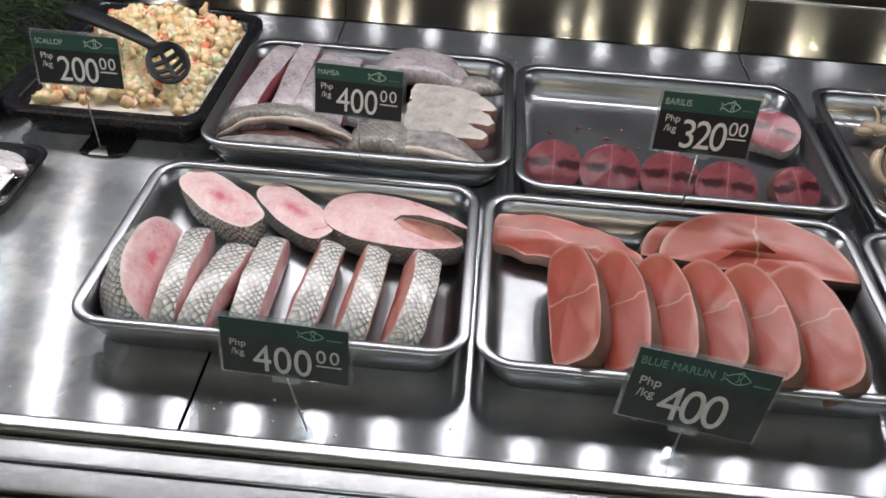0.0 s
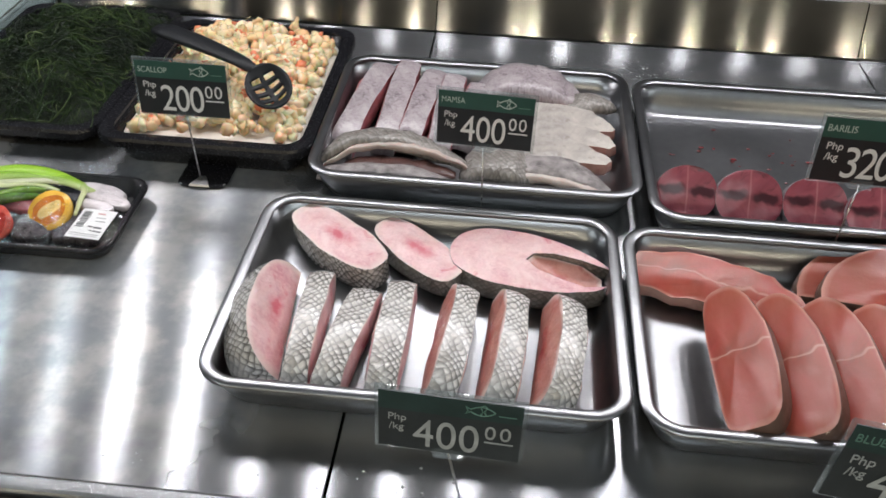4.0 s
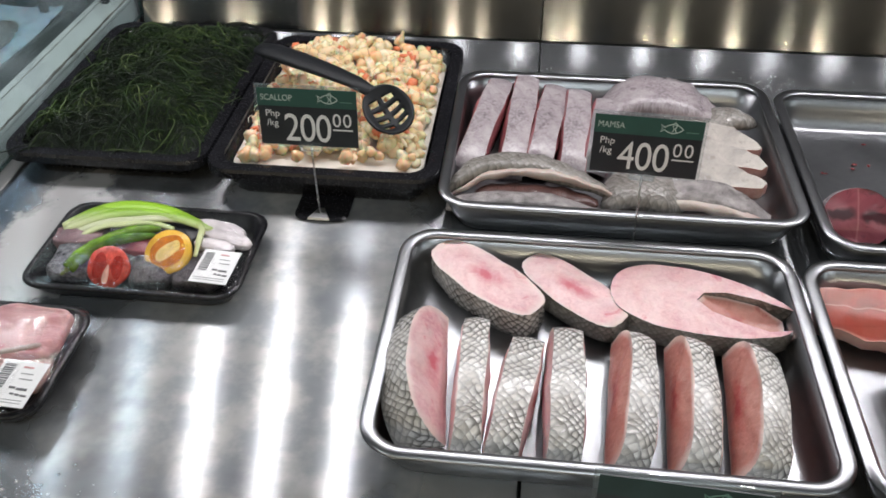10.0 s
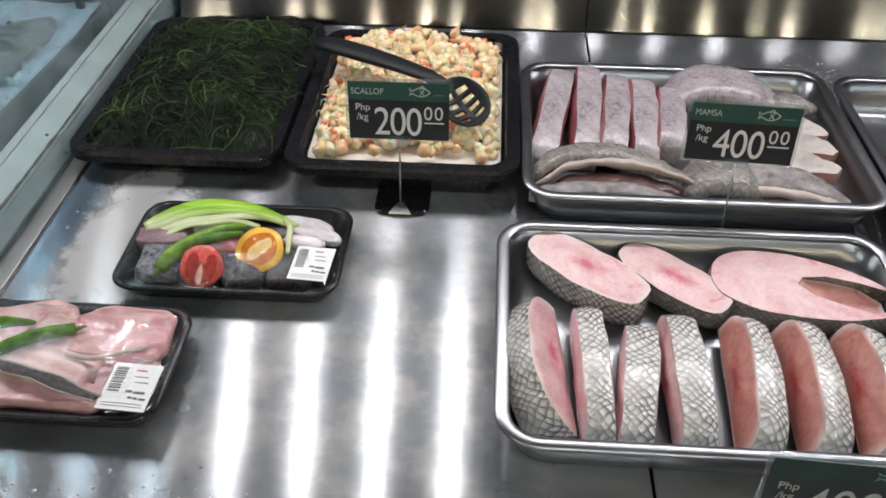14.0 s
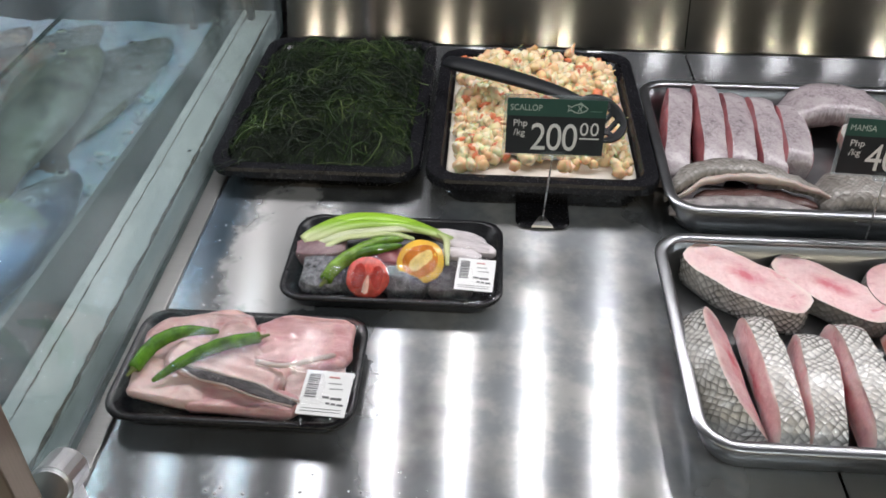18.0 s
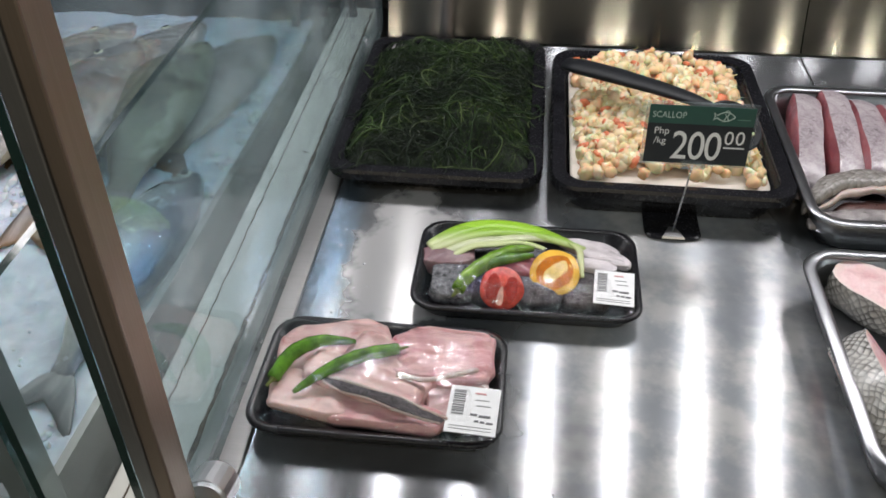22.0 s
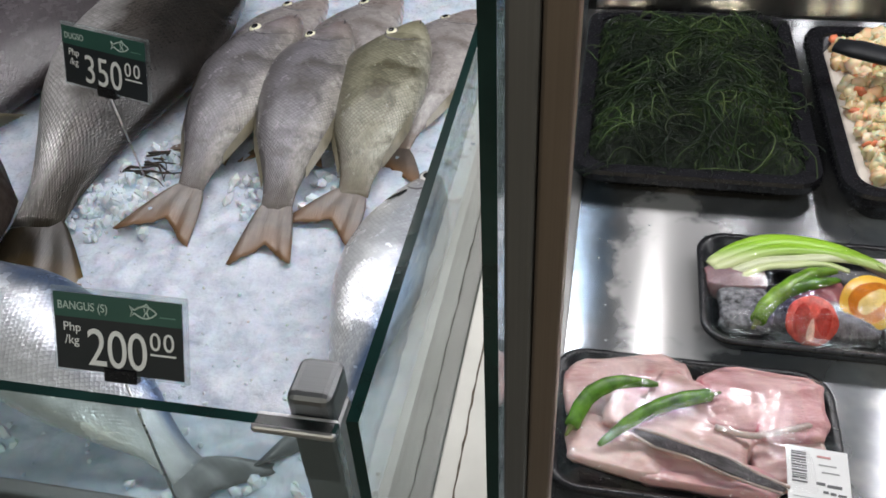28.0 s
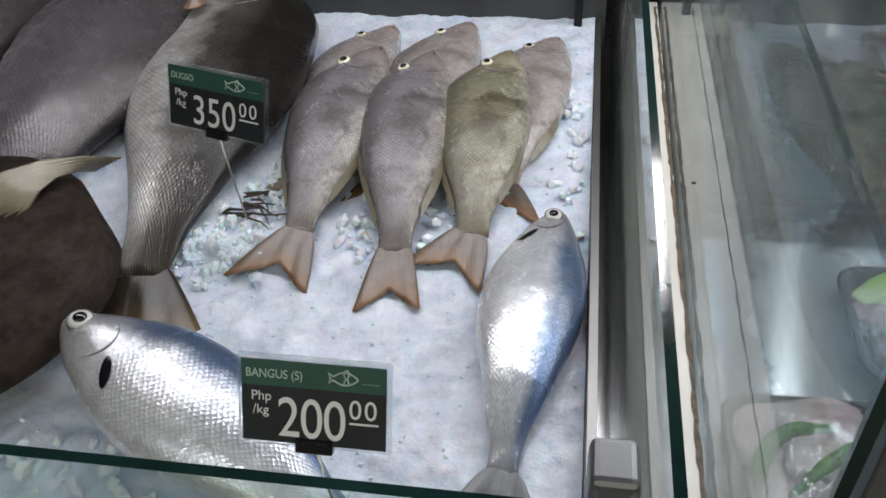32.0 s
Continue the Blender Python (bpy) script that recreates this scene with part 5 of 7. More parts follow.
def chilli(parent, pts, r, label="long green chilli", mat=GREEN_CHILLI):
    """A wrinkled pod, thick at the stalk and drawn out to a bent tip."""
    c = pod("chilli", pts, r, mat, parent, label, lambda s: (0.62 + 0.55 * math.sin(math.pi * min(1, 0.22 + 0.62 * s)) - 0.55 * s ** 3) * (1 + 0.05 * math.sin(s * 37)))
    p, q = Vector(pts[0]), Vector(pts[1])
    d = (p - q).normalized()
    bm = bmesh.new()
    tube(bm, [p - d * 0.002, p + d * 0.003, p + d * 0.010 + Vector((0, 0, 0.001))], r * 0.75, 8, lambda s: 1 - 0.72 * min(1, s * 1.6))
    part("stalk", bm, STALK, c, smooth=True)


def fillet(parent, outline, at, h, T, rz, tilt, label, mat):
    """A soft flat piece that sags over what lies under it, with a torn edge."""
    SEED[0] += 1.7
    bm = bmesh.new()
    q = Euler((radians(tilt[0]), radians(tilt[1]), radians(rz))).to_matrix()
    rows = [[(x * s, y * s, z) for x, y in outline] for s, z in ((0.93, 0.0), (1.0, T * 0.35), (0.99, T * 0.8), (0.9, T))]
    loft(bm, rows, True, False)
    cap(bm, [Vector(p) for p in rows[-1]], (0, 0, T), (0, 0, 1), 0.001, 0.003, (0.97, 0.85, 0.65, 0.42, 0.2), seed=SEED[0])
    bmesh.ops.remove_doubles(bm, verts=bm.verts, dist=1e-6)
    bmesh.ops.recalc_face_normals(bm, faces=bm.faces)
    for v in bm.verts:
        n = noise.noise_vector(v.co * 38 + Vector((SEED[0], 0, 0)))
        v.co = q @ (v.co + Vector((n.x * 0.003, n.y * 0.003, n.z * 0.004 + 0.0012 * math.sin(v.co.y * 420 + 2 * n.x)))) + Vector((at[0], at[1], h))
    return part("fillet", bm, mat, parent, label, smooth=True)


# vegetables and fish under film
for x, y, L, W, rz, h in ((-0.755, 0.938, 0.048, 0.052, 4, 0.012), (-0.708, 0.934, 0.05, 0.048, -8, 0.010), (-0.66, 0.932, 0.048, 0.046, 5, 0.012), (-0.61, 0.938, 0.055, 0.052, -6, 0.011)):
    slab_part("fish_chunk", ragged(L, W), h - 0.004, 0.014, SPECKLED if x < -0.74 else CHUNK_SKIN, pack1, 0.005, "speckled grey fish chunk" if x < -0.74 else "dark speckled fish chunk", (5, 4, rz), at=rel(P1, x, y))
slab_part("fish_chunk", ragged(0.06, 0.034), 0.008, 0.019, DARK_MEAT, pack1, 0.004, "mauve fish piece", (0, 0, 10), at=rel(P1, -0.762, 0.975))
slab_part("fish_chunk", ragged(0.05, 0.03), 0.010, 0.019, FLESH_RED, pack1, 0.004, "red fish piece", (0, 0, -10), at=rel(P1, -0.688, 0.962))
for x, y, L, W, rz in ((-0.605, 1.0, 0.07, 0.020, -12), (-0.59, 0.984, 0.065, 0.022, -18), (-0.60, 0.968, 0.05, 0.018, -8)):
    slab_part("onion_slice", leaf(L, W, blunt=0.8), 0.021, 0.009, ONION, pack1, 0.003, "white sliced onion", (4, 0, rz), at=rel(P1, x, y))
for a, b, c, w, pale in (((-0.787, 0.984), (-0.712, 1.018), (-0.618, 0.996), 0.0088, False), ((-0.783, 0.978), (-0.705, 1.008), (-0.610, 0.992), 0.0075, False), ((-0.772, 0.972), (-0.70, 0.994), (-0.628, 1.000), 0.0058, True),
                         ((-0.786, 0.990), (-0.725, 1.021), (-0.636, 1.008), 0.0062, False), ((-0.762, 0.966), (-0.712, 0.984), (-0.655, 0.990), 0.0046, False), ((-0.64, 1.004), (-0.618, 0.984), (-0.614, 0.945), 0.0034, False)):
    pod("spring_onion", [(*rel(P1, *a), 0.027), (*rel(P1, (a[0] + b[0]) / 2, (a[1] + b[1]) / 2 + 0.006), 0.033), (*rel(P1, *b), 0.036), (*rel(P1, (c[0] + b[0]) / 2, (c[1] + b[1]) / 2 + 0.005), 0.035), (*rel(P1, *c), 0.029)],
        w, ONION_STEM if pale else SPRING_ONION.m, pack1, "pale stem of a spring onion" if pale else "bright green spring onion leaf", lambda q: 0.72 + 0.4 * math.sin(math.pi * q) + 0.08 * math.sin(11 * q), 0.42)
chilli(pack1, [(*rel(P1, -0.747, 0.912), 0.028), (*rel(P1, -0.737, 0.930), 0.034), (*rel(P1, -0.716, 0.953), 0.037), (*rel(P1, -0.692, 0.975), 0.036), (*rel(P1, -0.668, 0.985), 0.032)], 0.0074, mat=LIGHT_CHILLI)
chilli(pack1, [(*rel(P1, -0.722, 0.944), 0.035), (*rel(P1, -0.70, 0.956), 0.038), (*rel(P1, -0.668, 0.970), 0.035)], 0.0058, "small green chilli")


def tomato_half(x, y, r, skin, inner, core, label, tilt, seed, spin):
    e = part("tomato_half", bmesh.new(), skin, pack1, label)
    bm = bmesh.new()
    n = 28
    rings = []
    for z, s in ((-0.72, 0.35), (-0.62, 0.65), (-0.35, 0.92), (0.0, 1.0), (0.08, 0.96)):
        rings.append([(r * s * math.cos(2 * math.pi * k / n) * (1 + 0.03 * math.cos(10 * math.pi * k / n)), r * s * math.sin(2 * math.pi * k / n), r * z) for k in range(n)])
    loft(bm, rings, True, True)
    bmesh.ops.recalc_face_normals(bm, faces=bm.faces)
    bm.to_mesh(e.data)
    bm.free()
    e.data.shade_smooth()
    e.matrix_basis = pose(*rel(P1, x, y), 0.033, *tilt) @ pose(0, 0, 0, 0, 0, spin)
    if core is TOMATO_HEART:
        # a ring of pulp round a broad pale heart
        cuts = (("seed_pocket", inner, 0.78, 0.70, 0.0, 0.085, "seedy pulp"), ("core", core, 0.60, 0.36, 0.02, 0.105, "pale yellow core"))
    else:
        # watery red flesh with a white core that widens towards the stalk
        cuts = (("seed_pocket", inner, 0.30, 0.62, -0.42, 0.085, "seedy pulp"), ("seed_pocket", inner, 0.30, 0.62, 0.42, 0.085, "seedy pulp"), ("core", core, 0.14, 0.46, 0.0, 0.10, "white core"))
    for nm, mt, a, b, dx, z, lb in cuts:
        b2 = bmesh.new()
        drop = -0.34 if nm == "core" and core is not TOMATO_HEART else 0.0
        ring = []
        for i in range(22):
            q = 6.283 * i / 22
            k = 1 + 0.10 * noise.noise(Vector((2 * math.cos(q), 2 * math.sin(q), seed + dx)))
            wide = 1 - 0.55 * math.sin(q) if drop else 1.0
            ring.append(Vector((r * (dx + a * wide * k * math.cos(q)), r * (drop + b * k * math.sin(q)), r * z)))
        cap(b2, ring, (r * dx, r * drop, r * z), (0, 0, 1), 0.0012, 0.0014, (0.92, 0.6, 0.3), seed=seed)
        part(nm, b2, mt, e, lb, smooth=True)


tomato_half(-0.700, 0.914, 0.0235, TOMATO_RED, TOMATO_PULP, TOMATO_CORE, "halved red tomato, cut side up", (42, 4, 0), 1, -4)
tomato_half(-0.644, 0.945, 0.0270, TOMATO_YEL, TOMATO_IN, TOMATO_HEART, "halved orange tomato, cut side up", (30, -4, 0), 2, 40)
price_label(pack1, *rel(P1, -0.582, 0.923), 0.042, 0.050, 0.036, -4)
film(pack1, 0.236, 0.144, 0.0245, 0.0175, 1.0)

FILLET_ROSE = flesh("rosy_fillet_flesh", (0.68, 0.45, 0.43), (0.50, 0.22, 0.24), (0.55, 0.06, 0.12), amount=0.75, grain=(0.5, 2, 1))
for x, y, L, W, rz, h, tl, mt in ((-0.862, 0.822, 0.115, 0.066, 8, 0.012, (2, -3), FLESH_FILLET), (-0.80, 0.80, 0.10, 0.05, -28, 0.017, (5, 6), FLESH_FILLET), (-0.866, 0.758, 0.095, 0.05, -6, 0.014, (-3, 4), FLESH_FILLET), (-0.80, 0.743, 0.115, 0.032, -4, 0.012, (-4, 0), FILLET_ROSE),
                              (-0.825, 0.776, 0.12, 0.040, -16, 0.020, (0, 3), FLESH_FILLET), (-0.734, 0.775, 0.062, 0.07, 12, 0.012, (0, -6), FLESH_FILLET), (-0.752, 0.815, 0.105, 0.064, -4, 0.020, (6, -4), FILLET_ROSE)):
    fillet(pack2, ragged(L, W), rel(P2, x, y), h, 0.013, rz, tl, "raw pink fish fillet", mt)
pod("membrane", [(*rel(P2, -0.792, 0.782), 0.034), (*rel(P2, -0.765, 0.776), 0.0360), (*rel(P2, -0.735, 0.786), 0.036), (*rel(P2, -0.706, 0.800), 0.034)], 0.0030, FLESH_PALE, pack2, "pale cut edge of a fillet", flat=0.7)
strip = [((-0.858, 0.768), 0.4), ((-0.838, 0.760), 1.0), ((-0.812, 0.753), 0.8), ((-0.785, 0.744), 1.1), ((-0.762, 0.735), 0.7), ((-0.742, 0.729), 0.5)]
mid = rel(P2, -0.800, 0.748)
edge = [rel(P2, x + 0.002, y + 0.0058 * k) for (x, y), k in strip] + [rel(P2, x - 0.002, y - 0.0054 * k) for (x, y), k in strip[::-1]]
slab_part("skin_strip", [(x - mid[0], y - mid[1]) for x, y in edge], 0.0345, 0.0028, CHUNK_SKIN, pack2, 0.0006, "strip of dark scaly skin", at=mid)
pod("skin_edge", [(*rel(P2, x + 0.003, y + 0.0060 * k), 0.0362) for (x, y), k in strip], 0.0017, FLESH_PALE, pack2, "pale rim of the skin strip")
pod("skin_edge", [(*rel(P2, x - 0.003, y - 0.0056 * k), 0.0356) for (x, y), k in strip], 0.0014, FLESH_PALE, pack2, "pale rim of the skin strip")
chilli(pack2, [(*rel(P2, -0.908, 0.765), 0.034), (*rel(P2, -0.896, 0.794), 0.039), (*rel(P2, -0.872, 0.812), 0.040), (*rel(P2, -0.838, 0.817), 0.037)], 0.0066)
chilli(pack2, [(*rel(P2, -0.795, 0.812), 0.037), (*rel(P2, -0.828, 0.797), 0.040), (*rel(P2, -0.858, 0.776), 0.039), (*rel(P2, -0.885, 0.750), 0.034)], 0.0062)
price_label(pack2, *rel(P2, -0.717, 0.744), 0.046, 0.052, 0.036, -3)
film(pack2, 0.228, 0.140, 0.0245, 0.0195, 5.0)

# ---- price signs ----
CARD = plain("black_card", (0.018, 0.022, 0.026), 0.35, 0, 0.15, 30, 0.05)
GREEN_BAND = plain("green_card_band", (0.028, 0.090, 0.072), 0.4, 0, 0.1, 30, 0.05)
WHITE_INK = plain("white_print", (0.80, 0.81, 0.80), 0.5, 0, 0.03, 30, 0)
TITLE_INK = plain("pale_green_print", (0.50, 0.60, 0.55), 0.5, 0, 0.05, 30, 0)
MARK_INK = plain("dim_green_print", (0.13, 0.26, 0.21), 0.5, 0, 0.05, 30, 0)
# duller set of card colours for the two signs at the front edge
DULL_CARD = plain("dull_card", (0.030, 0.037, 0.040), 0.4, 0, 0.25, 30, 0.05)
DULL_BAND = plain("dull_band", (0.022, 0.050, 0.046), 0.4, 0, 0.25, 30, 0.05)
DULL_INK = plain("dim_white_print", (0.46, 0.49, 0.49), 0.5, 0, 0.25, 60, 0)
ACRYLIC = glass_mat("clear_acrylic", (0.9, 0.92, 0.92), 0.02, 0.3)
WIRE = plain("steel_wire", (0.5, 0.5, 0.5), 0.3, 1.0)


def words(parent, name, text, size, x, y, z, align="LEFT", squeeze=1.0, ink=None):
    """Flat lettering in the built-in font, on the front of a sign."""
    cu = bpy.data.curves.new("lettering", "FONT")
    cu.body, cu.size, cu.align_x, cu.extrude = text, size, align, 0.0002
    tmp = new("lettering", cu)
    me = bpy.data.meshes.new_from_object(tmp.evaluated_get(bpy.context.evaluated_depsgraph_get()))
    bpy.data.objects.remove(tmp)
    bpy.data.curves.remove(cu)
    me.materials.clear()
    me.materials.append(ink or WHITE_INK)
    ob = new(name, me)
    ob.parent = parent
    ob.matrix_basis = Matrix.Translation((x, z, y)) @ Matrix.Rotation(radians(90), 4, "X") @ Matrix.Diagonal((squeeze, 1, 1, 1))
    return ob


def price_sign(m, title, price, stem, label, base="plate", w=0.113, h=0.075, cents=True, dull=False):
    """A card in a clear holder on a wire: m is the pose of the middle of the card's lower edge."""
    t = thing("price_sign", m, label, "price sign", "price signs")
    ink, face, band = (DULL_INK, DULL_CARD, DULL_BAND) if dull else (WHITE_INK, CARD, GREEN_BAND)
    ob = part("holder", solid(-w / 2 - 0.0035, w / 2 + 0.0035, 0.0, 0.0026, -0.003, h + 0.0035, 0.0008, 1), ACRYLIC, t, "clear acrylic holder")
    ob.visible_shadow = False
    card = part("card", solid(-w / 2, w / 2, -0.0012, -0.0002, 0, h), face, t, "black price card")
    part("green_band", solid(-w / 2, w / 2, -0.0016, -0.00125, h * 0.69, h), band, card, "green header band")
    f = -0.0018
    if title:
        words(card, "title", title, h * 0.150, -w * 0.470, h * 0.79, f, squeeze=0.86, ink=MARK_INK if dull else TITLE_INK)
    words(card, "unit_text", "Php", h * 0.165, -w * 0.435, h * 0.51, f, ink=ink)
    words(card, "unit_text", "/kg", h * 0.165, -w * 0.425, h * 0.34, f, ink=ink)
    for k, ch in enumerate(price):
        words(card, "digit", ch, h * 0.70, -w * 0.255 + k * w * 0.160, h * 0.085, f, squeeze=0.82, ink=ink)
    if cents:
        for k in range(2):
            words(card, "small_digit", "0", h * 0.33, w * (0.245 + 0.105 * k), h * 0.37, f, squeeze=0.95, ink=ink)
        part("underline", solid(w * 0.25, w * 0.45, f - 0.0003, f, h * 0.30, h * 0.325), ink, card)
    # plain fish mark: an outlined body, a forked tail, a fin and two stripes behind the head
    bm = bmesh.new()
    cx, cz, a, b = w * 0.225, h * 0.845, w * 0.085, h * 0.075
    up = [(cx - a + 2 * a * q / 10, cz + b * math.sin(math.pi * (0.06 + 0.94 * q / 10)) ** 0.8) for q in range(11)]
    lo = [(x, 2 * cz - z) for x, z in up]
    tail = [(cx - a * 1.40, cz + b * 0.85), (cx - a * 1.22, cz), (cx - a * 1.40, cz - b * 0.85)]
    for pts in (up, lo, [up[0], tail[0], tail[1], tail[2], lo[0]], [(cx - a * 0.2, cz + b), (cx + a * 0.1, cz + b * 1.45), (cx + a * 0.35, cz + b * 0.95)],
                [(cx + a * 0.30, cz + b * 0.85), (cx + a * 0.12, cz), (cx + a * 0.30, cz - b * 0.85)], [(cx - a * 0.15, cz + b * 0.7), (cx + a * 0.02, cz), (cx - a * 0.15, cz - b * 0.7)]):
        tube(bm, [(x, f, z) for x, z in pts], 0.00065, 4)
    part("fish_mark", bm, MARK_INK if dull else TITLE_INK, card)
    part("mark_line", solid(w * 0.335, w * 0.455, f - 0.0002, f, h * 0.795, h * 0.81), MARK_INK, card)
    part("clip", solid(-0.013, 0.013, -0.0022, 0.005, -0.007, 0.004, 0.001, 1), BLACK_PLASTIC if base != "plate" else ACRYLIC, t)
    inv = m.inverted()
    top, foot = Vector((0, 0.002, -0.003)), inv @ Vector(stem)
    bm = bmesh.new()
    tube(bm, [top, top.lerp(foot, 0.5), foot], 0.0011, 6)
    part("wire_stem", bm, WIRE, t, smooth=True)
    if base == "plate":
        bm = bmesh.new()
        q = [(-0.014, -0.012), (0.014, -0.012), (0.004, 0.010), (-0.004, 0.010)]
        loft(bm, [[(x, y, 0) for x, y in q], [(x * 0.9, y * 0.9, 0.0025) for x, y in q]], True, True)
        b = part("foot", bm, ACRYLIC if dull else CHROME, t, "small clear foot" if dull else "small steel foot")
        b.matrix_basis = inv @ Matrix.Translation(stem) @ Matrix.Rotation(math.atan(SLOPE), 4, "X")
    return t


LBL = "black and green price card"
price_sign(pose(-0.4985, 1.047, 0.985, -6), "SCALLOP", "200", DECK @ Vector((-0.502, 0.366, 0.0045)), LBL + " before the scallops", w=0.111, h=0.067)
price_sign(pose(-0.132, 1.021, 0.988, -8, 0, -4), "MAMSA", "400", DECK @ Vector((-0.128, 0.318, 0.0005)), LBL + " before the pale cuts", w=0.111, h=0.064)
price_sign(pose(0.293, 0.998, 0.990, -6, 0, -3), "BARILIS", "320", DECK @ Vector((0.287, 0.293, 0.0005)), LBL + " before the tuna")
price_sign(pose(-0.134, 0.614, 0.935, -3, 0, -3), "", "400", DECK @ Vector((-0.12, -0.078, 0.0005)), "faded " + LBL + " before the scaly steaks", w=0.116, h=0.063, dull=True)
price_sign(pose(0.231, 0.614, 0.918, -3, 4, -6), "BLUE MARLIN", "400", DECK @ Vector((0.236, -0.066, 0.0005)), "dim " + LBL + " before the marlin", w=0.122, h=0.082, cents=False, dull=True)
price_sign(pose(-1.2295, 0.668, 1.0135, -27, 0, 0), "BANGUS (S)", "200", (-1.205, 0.64, 0.885), LBL + " stuck in the ice", "ice", w=0.099, h=0.058)
price_sign(pose(-1.431, 1.030, 1.025, -17, 1, -15), "DUGSO", "350", (-1.42, 1.03, 0.90), LBL + " beside the large grey fish", "ice", w=0.115, h=0.062)
# black rubber foot of the scallop sign
bm = dish([(0.065, 0.060, 0.012, 0.0), (0.067, 0.062, 0.013, 0.002), (0.061, 0.056, 0.011, 0.004)])
ob = part("rubber_pad", bm, BLACK_PLASTIC)
ob.matrix_world = on_deck(-0.501, 1.087, 0.0005)
tagged(ob, "flat black rubber pad under the scallop sign's foot", "pad")

# ---- water on the deck ----
WATER = Mat("water_drops")
WATER.set(color=(0.75, 0.77, 0.79), rough=0.25, metal=0.6)
random.seed(77)
bm = bmesh.new()
for cx, cy, rx_, ry_, n in ((-0.87, 0.98, 0.016, 0.10, 22), (-0.72, 0.655, 0.06, 0.012, 40), (0.105, 1.46, 0.02, 0.02, 40), (-0.22, 1.46, 0.02, 0.015, 24), (-0.2, 0.64, 0.15, 0.012, 30)):
    for i in range(n):
        x, y, r = random.gauss(cx, rx_), random.gauss(cy, ry_), random.uniform(0.0006, 0.0017)
        if not 0.615 < y < 1.55 or not -0.915 < x < 0.9:
            continue
        res = bmesh.ops.create_icosphere(bm, subdivisions=1, radius=r)
        for v in res["verts"]:
            v.co = Vector((v.co.x * 1.2 + x, v.co.y + y - 0.7, max(0.0, v.co.z * 0.5)))
ob = part("water_drops", bm, WATER.m, smooth=True)
ob.matrix_world = DECK
tagged(ob, "beads of water scattered over the steel deck", "water", kind="stuff")

# ---- ice ----
def ice_h(x, y):
    return ICE0 + ICEK * (y - 0.7) + 0.006 * noise.noise(Vector((x * 9, y * 9, 0))) + 0.0042 * noise.noise(Vector((x * 38, y * 38, 4))) + 0.0026 * noise.noise(Vector((x * 95, y * 95, 9))) - 0.05 * max(0, 0.64 - y)


def ice_mat(name, a, b, rough, sss):
    k = Mat(name)
    c = k.mix(k.val(k.noise(30, 5, 0.7), 0, 1), a, b)
    k.set(color=c, rough=k.val(k.noise(200, 3), rough * 0.6, rough * 1.5), sss=sss, sss_scale=0.02, coat=0.12, coat_rough=0.3, spec=0.5)
    k.bump(k.noise(300, 3, 0.7), 0.15, 0.002, k.bump(k.noise(55, 4, 0.6), 0.45, 0.006))
    return k.m


ICE = ice_mat("packed_ice", (0.44, 0.50, 0.61), (0.72, 0.765, 0.86), 0.30, 0.3)
ICE_BIT = ice_mat("crushed_ice", (0.62, 0.66, 0.72), (0.86, 0.88, 0.92), 0.16, 0.3)
bm = bmesh.new()
NX, NY = 190, 160
IX0, IX1, IY0, IY1 = -2.1, -1.045, 0.643, 1.534
V = [[bm.verts.new((IX0 + (IX1 - IX0) * i / NX, IY0 + (IY1 - IY0) * j / NY, ice_h(IX0 + (IX1 - IX0) * i / NX, IY0 + (IY1 - IY0) * j / NY))) for j in range(NY + 1)] for i in range(NX + 1)]
for i in range(NX):
    for j in range(NY):
        bm.faces.new((V[i][j], V[i + 1][j], V[i + 1][j + 1], V[i][j + 1]))
tagged(part("ice_bed", bm, ICE, smooth=True), "bed of packed white crushed ice", "ice", kind="stuff")
random.seed(31)
bm = bmesh.new()


def ice_chip(c, r):
    """A half-melted lump: rounded, but with flats."""
    res = bmesh.ops.create_icosphere(bm, subdivisions=1, radius=r)
    q = Euler((random.uniform(0, 6), random.uniform(0, 6), random.uniform(0, 6))).to_matrix()
    k = Vector((random.uniform(0.6, 1.5), random.uniform(0.6, 1.2), random.uniform(0.5, 1.0)))
    off = Vector((random.random() * 50,) * 3)
    for v in res["verts"]:
        f = 1 + 0.5 * noise.noise(v.co / r * 1.3 + off)
        v.co = q @ Vector((v.co.x * k.x, v.co.y * k.y, v.co.z * k.z)) * f + Vector(c)


for cx, cy, sx_, sy_, n in ((-1.440, 0.985, 0.05, 0.04, 190), (-1.405, 1.08, 0.03, 0.07, 110), (-1.28, 1.03, 0.03, 0.05, 50), (-1.20, 1.06, 0.03, 0.05, 40), (-1.07, 1.2, 0.02, 0.16, 60), (-1.3, 0.8, 0.2, 0.14, 189), (-1.5, 0.70, 0.12, 0.04, 70), (-1.16, 0.67, 0.1, 0.03, 40)):
    for i in range(n):
        x, y = random.gauss(cx, sx_ * 0.6), random.gauss(cy, sy_ * 0.6)
        if x < -1.05 and y > 0.61:
            small = n == 189
            ice_chip((x, y, ice_h(x, y) + random.uniform(-0.002, 0.001 if small else 0.004)), random.uniform(0.0012, 0.0028) if small else 0.0025 + 0.0075 * random.random() ** 1.6)
tagged(part("crushed_ice", bm, ICE_BIT), "loose glittering lumps of crushed ice", "ice", kind="stuff")


